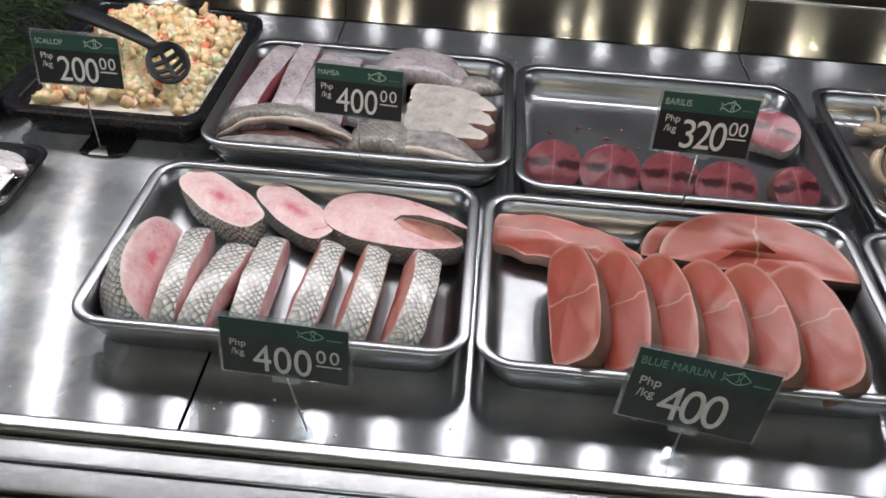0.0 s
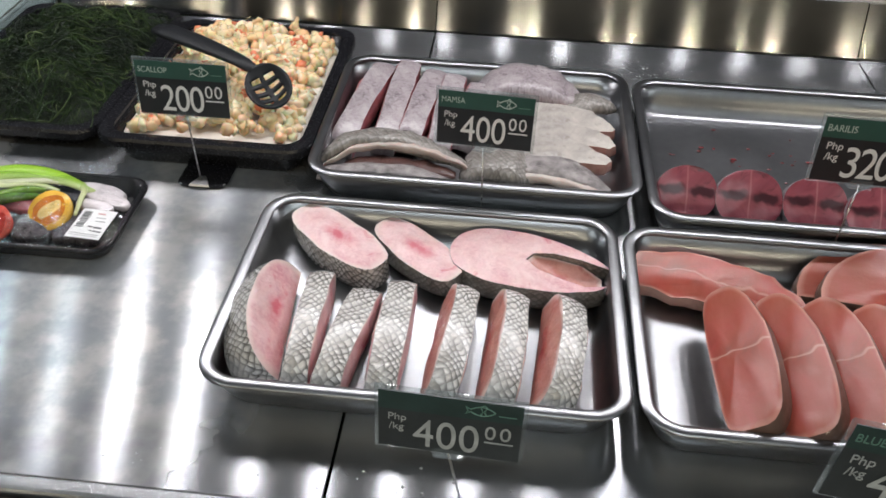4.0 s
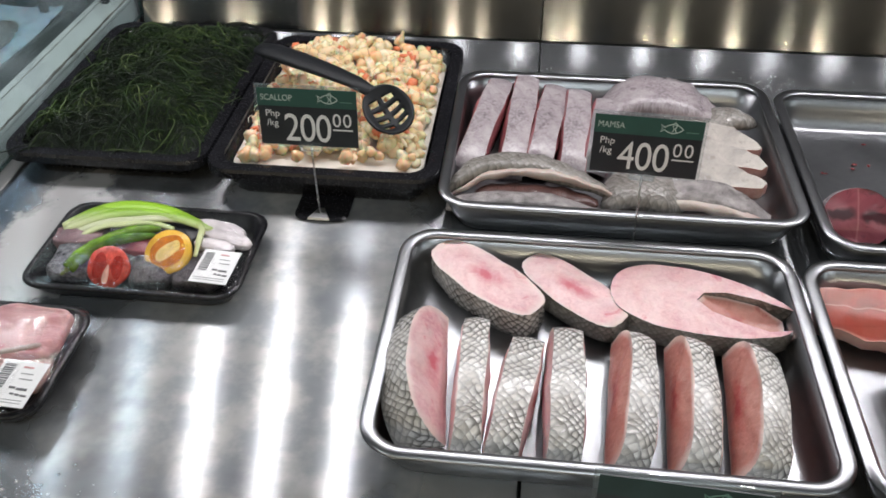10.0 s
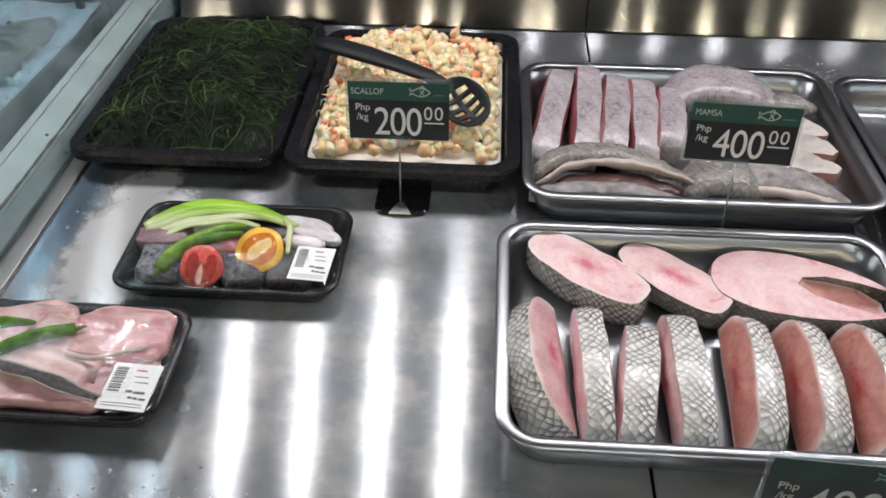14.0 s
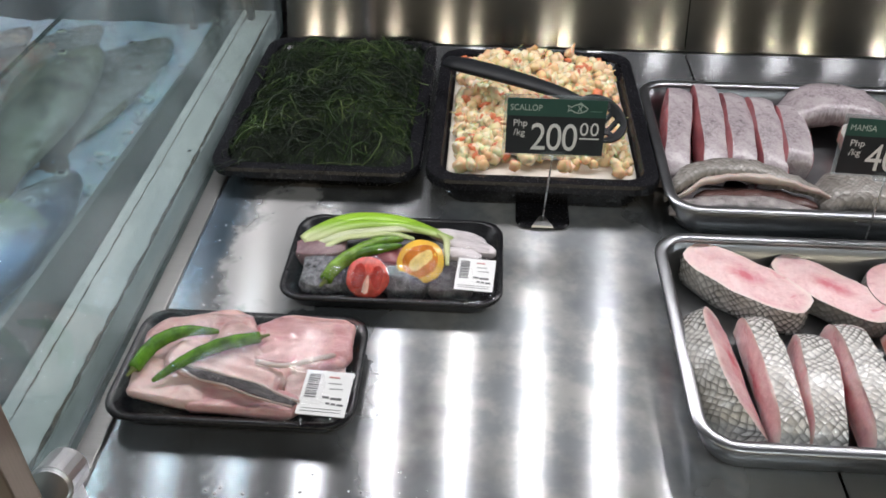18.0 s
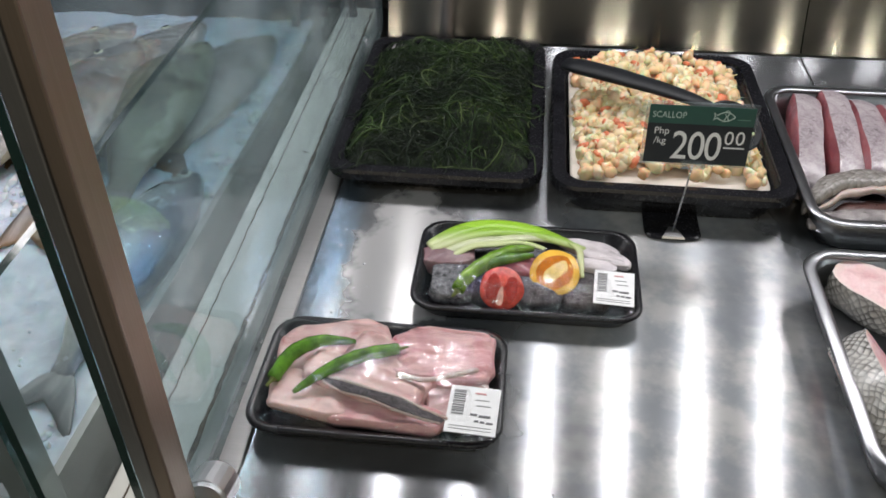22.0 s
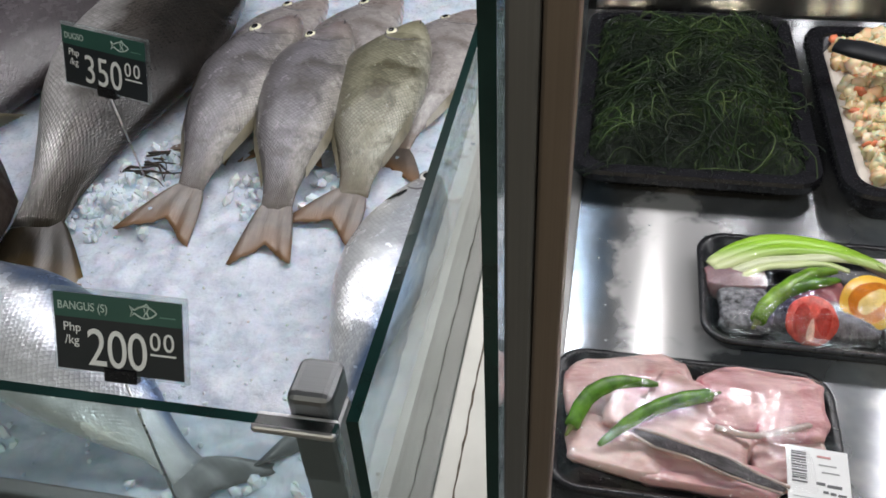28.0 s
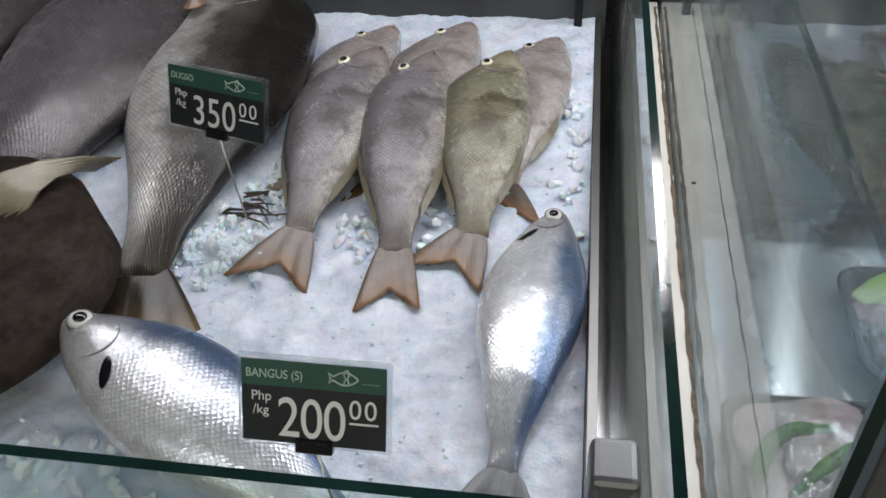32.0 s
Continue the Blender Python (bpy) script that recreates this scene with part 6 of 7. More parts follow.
# ---- whole fish ----
def fish_skin(name, back, side, belly, cell, rough=0.3, bump=0.5, edge=0.35, metal=0.0, mottled=0.4, coat=0.3, blotch=(0.1, 0.08, 0.07), head=None, spec=0.45, tail_col=(0.25, 0.18, 0.13), stops=(0.06, 0.38, 0.62, 0.95)):
    """Skin that runs from belly to back by the second UV, with scales on the first, blotches and a bare head."""
    k = Mat(name)
    h, tone = scale_pattern(k, cell, False, 0.12, 0.85)
    um = k.n("ShaderNodeUVMap")
    um.uv_map = "Side"
    sp = k.n("ShaderNodeSeparateXYZ")
    k.link(um.outputs[0], sp.inputs[0])
    ad = k.n("ShaderNodeMath")
    ad.operation = "MULTIPLY_ADD"
    k.link(k.noise(22, 4, 0.6), ad.inputs[0])
    ad.inputs[1].default_value = 0.34
    k.link(sp.outputs[1], ad.inputs[2])
    c = k.ramp(k.val(ad.outputs[0], 0, 1, 0.17, 1.17), list(zip(stops, (belly, side, side, back))))
    c = k.mix(k.val(k.noise(24, 5, 0.65, distort=0.8), 0, mottled, 0.46, 0.66), c, blotch)
    c = k.mix(k.val(k.noise(95, 4, 0.7), 0, mottled * 0.8, 0.5, 0.72), c, tuple(v * 0.6 for v in side))
    if head:
        c = k.mix(k.val(sp.outputs[0], 0.7, 0.0, 0.10, 0.26), c, head)
    c = k.mix(k.val(tone, 0, 0.45, 0.0, 1.0), c, (0.5, 0.5, 0.5), "MULTIPLY")
    c = k.mix(k.val(sp.outputs[0], 0.0, 0.85, 0.84, 1.0), c, tail_col)
    body = k.val(sp.outputs[0], 0.0, 1.0, 0.22, 0.30)
    ml = k.n("ShaderNodeMath")
    ml.operation = "MULTIPLY"
    k.link(k.val(h, 0, edge, 0.74, 1.0), ml.inputs[0])
    some = k.n("ShaderNodeMath")
    some.operation = "MULTIPLY"
    k.link(body, some.inputs[0])
    k.link(k.val(k.noise(15, 3, 0.6, distort=0.6), 0.06, 1.0, 0.40, 0.62), some.inputs[1])
    k.link(some.outputs[0], ml.inputs[1])
    c = k.mix(ml.outputs[0], c, tuple(v * 0.3 for v in side))
    k.set(color=c, rough=k.val(k.noise(50, 3), rough * 0.7, rough * 1.6), coat=coat, coat_rough=0.28, metal=metal, spec=spec)
    m2 = k.n("ShaderNodeMath")
    m2.operation = "MULTIPLY"
    k.link(h, m2.inputs[0])
    k.link(body, m2.inputs[1])
    under = k.bump(k.noise(70, 4, 0.7), 0.35, 0.003)
    k.bump(m2.outputs[0], bump, 0.0014, under)
    return k.m


SNAPPER = fish_skin("mottled_grey_skin", (0.085, 0.078, 0.08), (0.25, 0.235, 0.255), (0.42, 0.39, 0.35), 0.0056, 0.20, 1.0, 0.60, 0.0, 0.95, 0.75, (0.12, 0.11, 0.10), (0.27, 0.205, 0.19), tail_col=(0.15, 0.125, 0.10))
SNAPPER_PALE = fish_skin("pale_pinkish_skin", (0.20, 0.18, 0.18), (0.34, 0.31, 0.30), (0.48, 0.44, 0.42), 0.0052, 0.24, 0.3, 0.25, 0.0, 0.7, 0.6, (0.17, 0.14, 0.12), (0.38, 0.30, 0.28))
SNAPPER_Y = fish_skin("yellowish_grey_skin", (0.11, 0.10, 0.065), (0.27, 0.26, 0.18), (0.48, 0.46, 0.36), 0.0058, 0.19, 1.0, 0.65, 0.0, 1.0, 0.75, (0.085, 0.075, 0.04), (0.30, 0.275, 0.17), tail_col=(0.16, 0.13, 0.08))
MILKFISH = fish_skin("silver_blue_skin", (0.10, 0.17, 0.32), (0.76, 0.80, 0.86), (0.92, 0.94, 0.96), 0.0056, 0.20, 0.5, 0.35, 0.5, 0.06, 0.9, (0.5, 0.55, 0.6), (0.40, 0.38, 0.38), tail_col=(0.24, 0.25, 0.26), stops=(0.30, 0.45, 0.60, 0.80))
GROUPER = fish_skin("brown_grey_scaly_skin", (0.012, 0.010, 0.008), (0.10, 0.09, 0.08), (0.66, 0.64, 0.62), 0.0090, 0.15, 1.3, 0.6, 0.35, 0.3, 0.45, (0.05, 0.04, 0.032), None, tail_col=(0.05, 0.038, 0.02), stops=(0.28, 0.48, 0.54, 0.72))
BIG_GREY = fish_skin("violet_grey_skin", (0.05, 0.043, 0.046), (0.12, 0.105, 0.115), (0.24, 0.22, 0.24), 0.009, 0.22, 0.8, 0.4, 0.1, 0.5, 0.6, (0.05, 0.04, 0.045), spec=0.5)
BIG_BROWN = fish_skin("dark_brown_skin", (0.014, 0.010, 0.008), (0.028, 0.020, 0.016), (0.045, 0.034, 0.028), 0.011, 0.62, 0.5, 0.25, 0.0, 0.6, 0.0, (0.012, 0.009, 0.007), spec=0.12)


def fin_mat(name, a, b, tip=None):
    """Ribbed fin; the tip's colour takes over along the UV's u."""
    k = Mat(name)
    c = k.mix(k.val(k.noise(1, 3, stretch=(16, 420, 16)), 0, 0.7), a, b)
    c = k.mix(k.val(k.noise(45, 3), 0, 0.6, 0.4, 0.7), c, tuple(v * 0.6 for v in b))
    if tip:
        sp = k.n("ShaderNodeSeparateXYZ")
        k.link(k.n("ShaderNodeTexCoord").outputs["UV"], sp.inputs[0])
        ad = k.n("ShaderNodeMath")
        ad.operation = "MULTIPLY_ADD"
        k.link(k.noise(30, 3), ad.inputs[0])
        ad.inputs[1].default_value = 0.5
        k.link(sp.outputs[0], ad.inputs[2])
        c = k.mix(k.val(ad.outputs[0], 0, 0.9, 0.65, 1.2), c, tip)
    k.set(color=c, rough=0.34, coat=0.12, coat_rough=0.2)
    k.bump(k.noise(1, 2, stretch=(30, 420, 30)), 0.4, 0.001)
    return k.m


FIN_TAN = fin_mat("tan_fin", (0.20, 0.16, 0.13), (0.12, 0.10, 0.09), (0.20, 0.105, 0.045))
FIN_GREY = fin_mat("grey_fin", (0.26, 0.27, 0.28), (0.13, 0.14, 0.15), (0.06, 0.065, 0.07))
FIN_BROWN = fin_mat("brown_fin", (0.16, 0.11, 0.06), (0.09, 0.065, 0.04))
EYE_YELLOW = plain("pale_yellow_eye_ring", (0.72, 0.70, 0.52), 0.15, 0, 0.1, 60, 0)
EYE_SILVER = plain("silver_eye_ring", (0.60, 0.60, 0.57), 0.15, 0, 0.1, 60, 0)
PUPIL = plain("black_pupil", (0.008, 0.008, 0.01), 0.06, 0, 0.1, 60, 0)


# outlines as (share of the body's length, share of half its depth)
SNAPPER_UP = ((0, -0.40), (0.06, -0.14), (0.13, 0.17), (0.21, 0.54), (0.30, 0.86), (0.40, 1.0), (0.55, 0.93), (0.70, 0.74), (0.82, 0.50), (0.92, 0.32), (1.0, 0.30))
SNAPPER_LO = ((0, -0.44), (0.03, -0.60), (0.10, -0.74), (0.22, -0.90), (0.38, -1.0), (0.55, -0.95), (0.70, -0.76), (0.82, -0.50), (0.92, -0.32), (1.0, -0.30))
MILK_UP = ((0, 0.06), (0.03, 0.22), (0.08, 0.38), (0.16, 0.60), (0.28, 0.86), (0.42, 1.0), (0.58, 0.88), (0.74, 0.60), (0.88, 0.32), (0.95, 0.24), (1.0, 0.26))
MILK_LO = ((0, -0.07), (0.03, -0.23), (0.08, -0.41), (0.16, -0.63), (0.28, -0.88), (0.42, -1.0), (0.58, -0.88), (0.74, -0.58), (0.88, -0.30), (0.95, -0.24), (1.0, -0.26))
BLUNT_UP = ((0, 0.32), (0.02, 0.52), (0.06, 0.74), (0.13, 0.92), (0.25, 1.0), (0.42, 0.97), (0.58, 0.80), (0.74, 0.52), (0.88, 0.30), (1.0, 0.24))
BLUNT_LO = ((0, -0.32), (0.02, -0.50), (0.06, -0.72), (0.13, -0.90), (0.25, -1.0), (0.42, -0.97), (0.58, -0.80), (0.74, -0.52), (0.88, -0.30), (1.0, -0.24))


def along(table, s):
    """A smooth curve through the pairs of a table."""
    for (a, p), (b, q) in zip(table, table[1:]):
        if s <= b:
            break
    i = table.index((a, p))
    d0 = (q - table[i - 1][1]) / (b - table[i - 1][0]) if i else (q - p) / (b - a)
    d1 = (table[i + 2][1] - p) / (table[i + 2][0] - a) if i + 2 < len(table) else (q - p) / (b - a)
    w = b - a
    u = min(1, max(0, (s - a) / w))
    return (2 * u ** 3 - 3 * u * u + 1) * p + (u ** 3 - 2 * u * u + u) * w * d0 + (3 * u * u - 2 * u ** 3) * q + (u ** 3 - u * u) * w * d1


def fish(head, tail, depth, thick, dorsal, skin, fin, eye, label, group="", z0=0.0, z1=0.0, shape=(SNAPPER_UP, SNAPPER_LO), fork=0.5, tail_len=0.17, tail_w=0.9, tail_turn=0.0, bend=0.0, eye_r=0.0085, eye_at=(0.19, 0.45),
         dorsal_h=0.0, gill=0.26, slit=None, name="fish"):
    """A fish on its side, snout to the end of its tail in plan; dorsal is +1 if its back lies to the left of the way from head to tail."""
    h, tl = Vector((*head, 0)), Vector((*tail, 0))
    Lt = (tl - h).length
    L = Lt * (1 - tail_len)
    ang = math.degrees(math.atan2(tl.y - h.y, tl.x - h.x))
    zh, zt = ice_h(*head) + z0, ice_h(*tail) + z1
    m = Matrix.Translation((head[0], head[1], zh)) @ pose(0, 0, 0, 0, 0, ang) @ pose(0, 0, 0, 0, math.degrees(math.atan2(zh - zt, Lt)), 0)
    t = thing(name, m, label, "fish", group)
    D = dorsal

    def edges(s):
        return along(shape[0], s) * depth / 2 + 0.001, along(shape[1], s) * depth / 2 - 0.001

    def curve(s):
        return bend * math.sin(math.pi * s) * D

    def girth(s):
        u, l = edges(s)
        return thick / 2 * min(1.0, ((u - l) / depth) ** 0.42 + 0.02) * (1 - 0.35 * max(0, s - 0.45)) * (1 - 0.88 * max(0.0, (s - 0.72) / 0.28) ** 1.3)

    def at(s, f, lift=0.0):
        """A place on the upper flank: share s along, share f of the half depth from the middle towards the back."""
        u, l = edges(s)
        w = girth(s)
        y = (u + l) / 2 + f * (u - l) / 2
        return Vector((s * L, D * y + curve(s), w * math.sqrt(max(0.0, 1 - f * f)) ** 0.85 + w * 0.55 + lift))

    ns, na = 44, 30
    P, U, W2 = [], [], []
    for i in range(ns + 1):
        s = (i / ns) ** 1.2
        u, l = edges(s)
        w = girth(s)
        row, ur, wr = [], [], []
        for j in range(na + 1):
            a = 2 * math.pi * j / na
            ca, up = math.cos(a), math.sin(a)
            if j < na:
                y = (u + l) / 2 + (u - l) / 2 * ca
                z = w * (abs(up) ** 0.85) * (1 if up > 0 else -0.55) + w * 0.55
                q = Vector((s * L, D * y + curve(s), z))
                row.append(q + noise.noise_vector((q + h) * 26) * 0.0016)
            ur.append((s * L, a / 2 * depth * 0.9))
            wr.append((s, 0.5 + 0.5 * ca))
        P.append(row)
        U.append(ur)
        W2.append(wr)
    bm = bmesh.new()
    uv1, uv2 = bm.loops.layers.uv.new("UVMap"), bm.loops.layers.uv.new("Side")
    V = [[bm.verts.new(p) for p in row] for row in P]
    for i in range(ns):
        for j in range(na):
            f = bm.faces.new((V[i][j], V[i][(j + 1) % na], V[i + 1][(j + 1) % na], V[i + 1][j]))
            for lp, (ii, jj) in zip(f.loops, ((i, j), (i, j + 1), (i + 1, j + 1), (i + 1, j))):
                lp[uv1].uv = U[ii][jj]
                lp[uv2].uv = W2[ii][jj]
    bm.faces.new(V[0][::-1])
    bm.faces.new(V[-1])
    bmesh.ops.recalc_face_normals(bm, faces=bm.faces)
    part("body", bm, skin, t, smooth=True)

    # tail fin
    bm = bmesh.new()
    fuv = bm.loops.layers.uv.new("UVMap")
    TL, TW = Lt * tail_len, depth * tail_w
    root = (edges(1.0)[0] - edges(1.0)[1]) / 2 * 0.99
    zc = girth(1.0) * 0.8
    R = Matrix.Rotation(radians(tail_turn) * D, 3, "Z")
    nu, nv = 9, 18
    lay = []
    for sgn in (0.0022, -0.0022):
        rows = []
        for i in range(nu + 1):
            r = []
            for j in range(nv + 1):
                v = 2 * j / nv - 1
                ln = TL * (1 - fork * (1 - abs(v) ** 1.3) - 0.10 * max(0.0, abs(v) - 0.75) / 0.25) * (1.06 if v > 0 else 1.0) * (1 + 0.025 * (j % 2) * fork)
                u = i / nu
                p = Vector((u * ln, v * (root + (TW / 2 - root) * u ** 0.8), zc * (1 - 0.75 * u) + sgn * (1 - 0.75 * u) + 0.0018 * math.sin(v * 9 + u * 2) * u + 0.0006 * (-1) ** j * u))
                p = R @ p
                r.append(bm.verts.new((L + p.x - 0.005, curve(1.0) + D * p.y, p.z)))
            rows.append(r)
        lay.append(rows)
        for i in range(nu):
            for j in range(nv):
                f = bm.faces.new((rows[i][j], rows[i + 1][j], rows[i + 1][j + 1], rows[i][j + 1]))
                for lp, u in zip(f.loops, (i, i + 1, i + 1, i)):
                    lp[fuv].uv = (u / nu, 0.5)
    a, b = lay
    for j in range(nv):
        bm.faces.new((a[nu][j], a[nu][j + 1], b[nu][j + 1], b[nu][j]))
    for j in (0, nv):
        for i in range(nu):
            bm.faces.new((a[i][j], a[i + 1][j], b[i + 1][j], b[i][j]))
    bmesh.ops.recalc_face_normals(bm, faces=bm.faces)
    part("tail_fin", bm, fin, t, smooth=True)
    # eye
    if eye is not None:
        c = at(*eye_at)
        n1 = (at(eye_at[0], eye_at[1] + 0.1) - c).cross(at(eye_at[0] + 0.02, eye_at[1]) - c).normalized()
        n1 = ((n1 if n1.z > 0 else -n1) * 0.6 + Vector((0.2, 0, 0.8))).normalized()
        q = n1.to_track_quat("Z", "Y").to_matrix()
        bm = bmesh.new()
        bmesh.ops.create_uvsphere(bm, u_segments=20, v_segments=10, radius=eye_r)
        for v in bm.verts:
            v.co = c + q @ Vector((v.co.x, v.co.y, v.co.z * 0.4))
        e = part("eye", bm, eye, t, smooth=True)
        bm = bmesh.new()
        bmesh.ops.create_uvsphere(bm, u_segments=16, v_segments=8, radius=eye_r * 0.6)
        for v in bm.verts:
            v.co = c + n1 * eye_r * 0.26 + q @ Vector((v.co.x, v.co.y, v.co.z * 0.45))
        part("pupil", bm, PUPIL, e, smooth=True)
        bm = bmesh.new()
        tube(bm, [c + n1 * eye_r * 0.02 + q @ Vector((eye_r * 1.06 * math.cos(0.35 * i), eye_r * 1.06 * math.sin(0.35 * i), 0)) for i in range(19)], 0.0008, 5)
        part("eye_socket", bm, SQUID, e, smooth=True)
    # gill cover and mouth
    if gill:
        bm = bmesh.new()
        tube(bm, [at(gill - 0.16 * (f + 0.15) ** 2, f, -0.0005) for f in [-0.86 + 1.4 * k / 14 for k in range(15)]], 0.0011, 6, lambda s: 0.3 + math.sin(math.pi * s))
        part("gill_edge", bm, SQUID, t, smooth=True)
        bm = bmesh.new()
        tube(bm, [at(s, f, -0.0003) for s, f in ((0.006, -0.1), (0.03, -0.3), (0.055, -0.42), (0.08, -0.46))], 0.0011, 5)
        part("mouth_line", bm, SQUID, t)
    if slit:
        s0, f0, ln = slit
        bm = bmesh.new()
        ring = [at(s0 + ln * math.cos(a), f0 + 0.13 * math.sin(a) - 0.16 * math.cos(a), 0.0012) for a in [6.283 * i / 16 for i in range(16)]]
        cap(bm, ring, at(s0, f0, 0.0016), (0, 0, 1), 0.0004, 0.0002, (0.9, 0.5))
        part("gill_slit", bm, PUPIL, t, "dark slit behind the gill cover", smooth=True)
    if dorsal_h:
        for nm, sg, sa_, sb in (("dorsal_fin", 1, 0.30, 0.88), ("belly_fin", -1, 0.62, 0.84)):
            bm = bmesh.new()
            n = 26
            A, B = [], []
            for i in range(n + 1):
                s = sa_ + (sb - sa_) * i / n
                hh = dorsal_h * (math.sin(math.pi * (0.12 + 0.86 * i / n)) ** 0.6) * (0.8 + 0.2 * (i % 2))
                p = at(s, 0.96 * sg)
                A.append(p)
                B.append(Vector((p.x + 0.03 * L, p.y + D * sg * hh, max(0.002, p.z * 0.6))))
            for q in (0.0009, -0.0009):
                va = [bm.verts.new(p + Vector((0, 0, q * 1.5))) for p in A]
                vb = [bm.verts.new(p + Vector((0, 0, q * 0.5))) for p in B]
                for i in range(n):
                    bm.faces.new((va[i], va[i + 1], vb[i + 1], vb[i]))
            part(nm, bm, FIN_PALE, t, smooth=True)
    return t


FIN_PALE = fin_mat("pale_fin", (0.28, 0.25, 0.17), (0.20, 0.18, 0.14))
FIN_DARK = fin_mat("olive_brown_fin", (0.035, 0.026, 0.015), (0.02, 0.016, 0.011), (0.14, 0.09, 0.03))
G = "grey snappers on the ice"
# three behind first, then the three on top of them
for (hx, hy), (tx, ty), sk, lb in (((-1.372, 1.505), (-1.385, 1.06), SNAPPER_PALE, "pale grey snapper lying under another, head showing"), ((-1.255, 1.515), (-1.275, 1.07), SNAPPER_PALE, "pale grey snapper tucked behind two others"), ((-1.125, 1.475), (-1.15, 1.05), SNAPPER_PALE, "pale pinkish snapper half under its neighbour")):
    fish((hx, hy), (tx, ty), 0.118, 0.05, -1, sk, FIN_TAN, EYE_YELLOW, lb, G, -0.012, 0.0, eye_r=0.0075, dorsal_h=0.004)
fish((-1.352, 1.343), (-1.358, 0.922), 0.112, 0.060, -1, SNAPPER, FIN_TAN, EYE_YELLOW, "mottled grey snapper with a tan forked tail on ice", G, 0.036, 0.002, tail_len=0.20, fork=0.42, tail_w=0.86, tail_turn=-12, eye_r=0.0086, eye_at=(0.20, 0.46), dorsal_h=0.003)
fish((-1.283, 1.332), (-1.236, 0.900), 0.112, 0.062, -1, SNAPPER, FIN_TAN, EYE_YELLOW, "plump mottled grey snapper with a tan tail on ice", G, 0.038, 0.004, tail_len=0.20, fork=0.36, tail_w=0.60, tail_turn=-2, eye_r=0.0074, eye_at=(0.20, 0.42), dorsal_h=0.003)
fish((-1.182, 1.344), (-1.165, 0.945), 0.114, 0.060, -1, SNAPPER_Y, FIN_TAN, EYE_YELLOW, "yellowish grey snapper with dark flecks on ice", G, 0.034, 0.0, tail_len=0.19, fork=0.42, tail_w=0.82, tail_turn=-24, eye_r=0.0074, eye_at=(0.18, 0.35), dorsal_h=0.003)
G = "silver milkfish on the ice"
fish((-1.078, 1.056), (-1.117, 0.672), 0.098, 0.056, 1, MILKFISH, FIN_GREY, EYE_SILVER, "silver-blue milkfish along the glass, tail to the front", G, 0.010, 0.004, (MILK_UP, MILK_LO), tail_len=0.18, fork=0.55, tail_w=0.95, bend=-0.006, eye_r=0.0085, eye_at=(0.07, -0.05), gill=0.16, slit=(0.20, -0.52, 0.03))
fish((-1.516, 0.822), (-1.148, 0.642), 0.122, 0.062, 1, MILKFISH, FIN_GREY, EYE_SILVER, "large silver-blue milkfish lying across the front of the ice", G, 0.046, 0.0, (MILK_UP, MILK_LO), tail_len=0.15, fork=0.55, tail_w=0.9, eye_r=0.0108, eye_at=(0.075, 0.05), gill=0.22, slit=(0.275, -0.5, 0.03))
G = "large dark fish on the ice"
dugso = fish((-1.560, 1.505), (-1.500, 0.818), 0.232, 0.095, 1, GROUPER, FIN_DARK, None, "large brown-grey scaly fish with a broad olive tail", G, 0.012, 0.0, (BLUNT_UP, BLUNT_LO), tail_len=0.17, fork=0.04, tail_w=0.50, tail_turn=20, bend=0.004, gill=0.19)
bm = bmesh.new()
cap(bm, [Vector((0.115 + x, -0.045 + y, 0.084 + 0.1 * y)) for x, y in leaf(0.05, 0.028, skew=0.3)], (0.115, -0.045, 0.088), (0, 0, 1), 0.004, 0.004)
part("gill_flap", bm, FIN_TAN, dugso, "yellow-brown flap at the gill", smooth=True)
back = dugso.matrix_world.inverted()
random.seed(41)
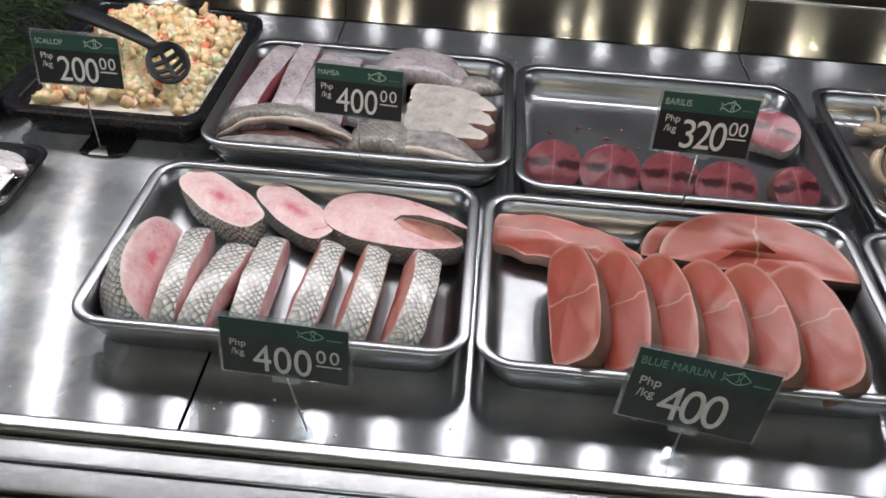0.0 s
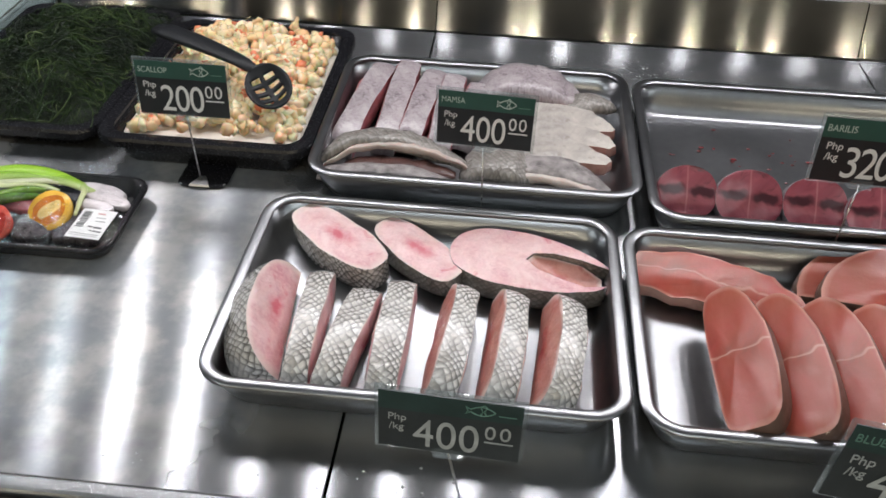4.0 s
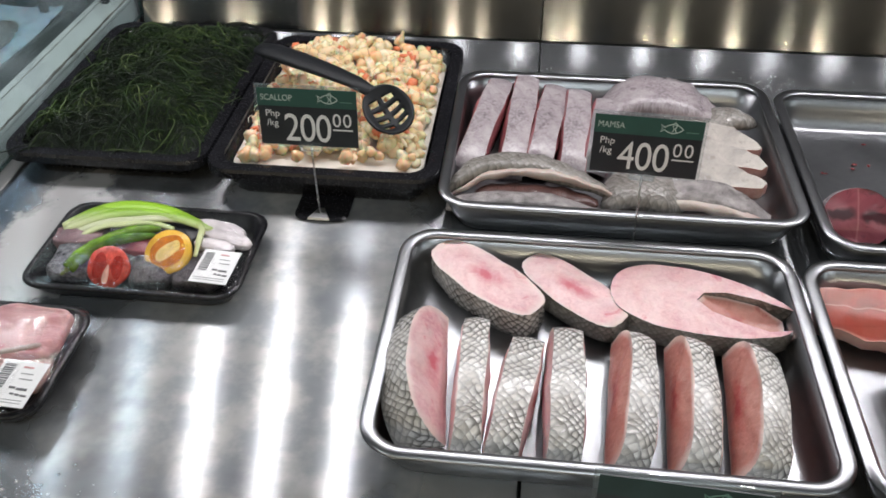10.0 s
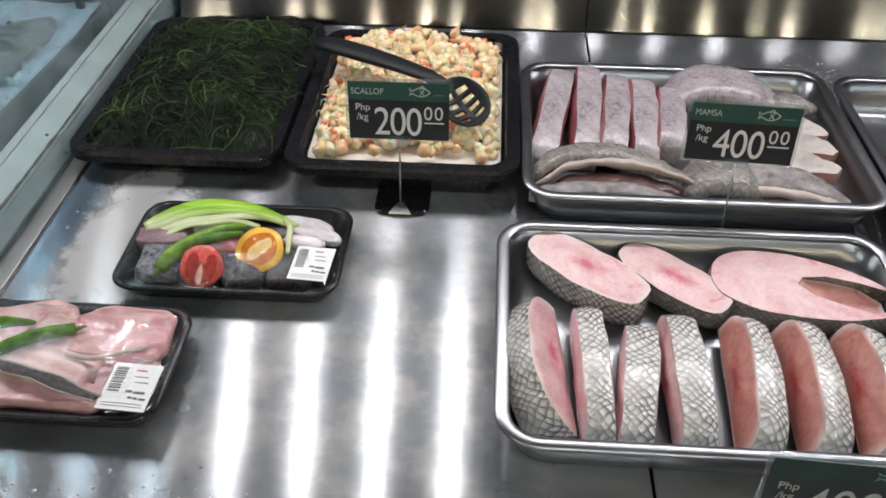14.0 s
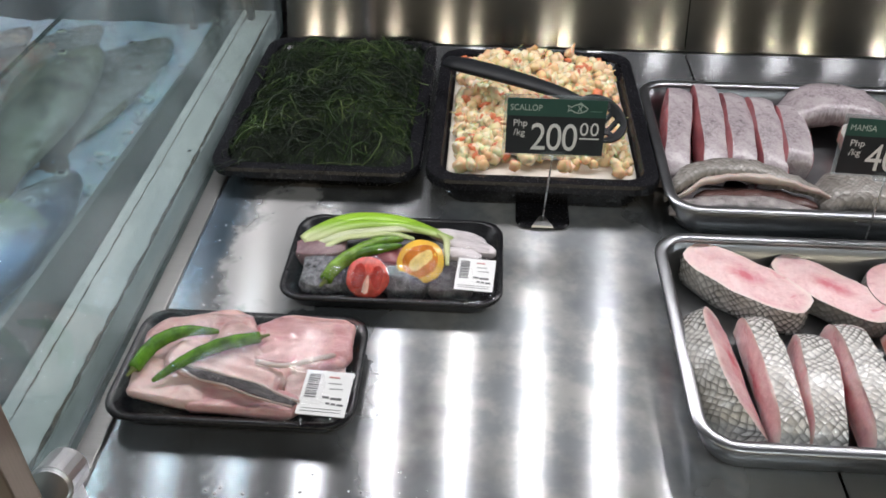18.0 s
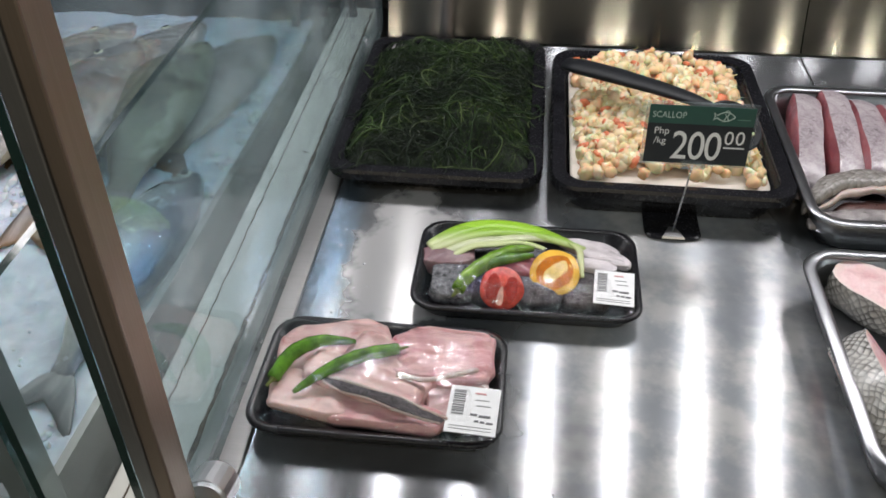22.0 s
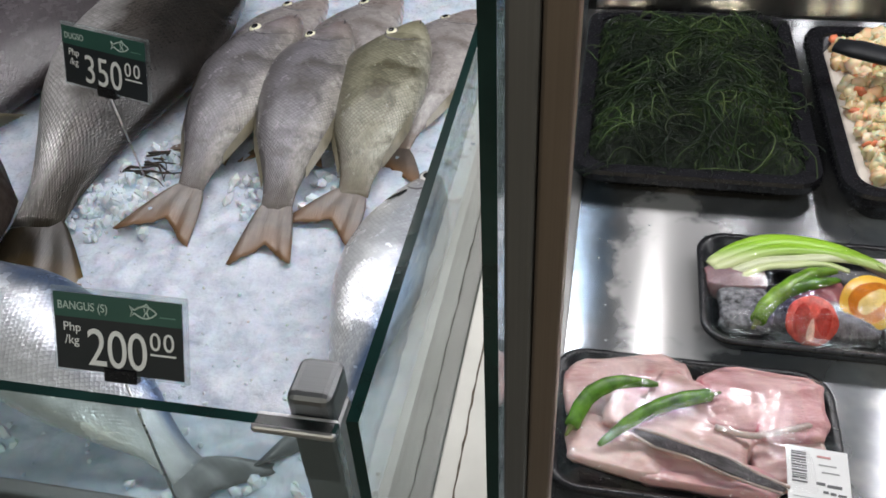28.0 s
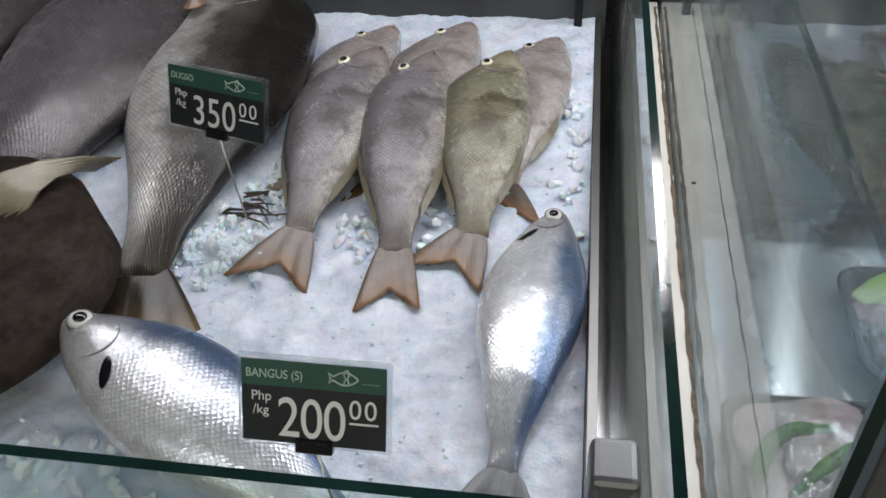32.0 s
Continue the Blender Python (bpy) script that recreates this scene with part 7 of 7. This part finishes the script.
for i in range(12):
    x, y, a = random.uniform(-1.475, -1.415), random.uniform(1.03, 1.085), random.uniform(-0.6, 0.7)
    pts = []
    for q in range(5):
        pts.append(back @ Vector((x, y, ice_h(x, y) + 0.004 + 0.004 * math.sin(0.8 * q))))
        x, y, a = x + 0.013 * math.cos(a), y + 0.013 * math.sin(a), a + random.uniform(-0.5, 0.5)
    bm = bmesh.new()
    tube(bm, pts, random.uniform(0.0012, 0.0026), 6, lambda q: 1 - 0.75 * q)
    part("fin_spine", bm, FIN_DARK, dugso, "dark torn fin spine", smooth=True)
fish((-1.70, 1.66), (-1.73, 0.80), 0.285, 0.12, 1, BIG_GREY, FIN_BROWN, None, "large violet-grey fish lying towards the back", G, 0.008, 0.0, (BLUNT_UP, BLUNT_LO), tail_len=0.15, fork=0.1, bend=-0.01, gill=0.0)
brown = fish((-1.562, 0.985), (-2.05, 0.52), 0.37, 0.11, -1, BIG_BROWN, FIN_BROWN, None, "large dark brown fish with a raised tan fin", G, 0.02, 0.0, (BLUNT_UP, BLUNT_LO), tail_len=0.15, fork=0.1, gill=0.0)
inv = brown.matrix_world.inverted()
bm = bmesh.new()
rays = []
for i in range(15):
    u = i / 14
    a = radians(222 + 40 * u)
    ln = (0.165 - 0.05 * u) * (0.93 + 0.07 * (i % 2))
    rays.append([inv @ Vector((-1.548 - 0.03 * u + ln * s * math.cos(a), 1.035 - 0.012 * u + ln * s * math.sin(a), 0.985 + 0.03 * math.sin(2.4 * s) - 0.012 * u + 0.002 * (i % 2))) for s in (0.0, 0.25, 0.5, 0.75, 1.0)])
vv = [[bm.verts.new(p) for p in r] for r in rays]
for p, q in zip(vv, vv[1:]):
    for k in range(4):
        bm.faces.new((p[k], p[k + 1], q[k + 1], q[k]))
pf = part("pectoral_fin", bm, FIN_PALE, brown, "tan ribbed fin", smooth=True)
pf.modifiers.new("thick", "SOLIDIFY").thickness = 0.0015
fish((-1.93, 1.66), (-1.99, 0.98), 0.17, 0.1, 1, BIG_GREY, FIN_BROWN, None, "dark grey fish at the edge of the ice", G, 0.0, 0.0, (BLUNT_UP, BLUNT_LO), tail_len=0.15, gill=0.0)
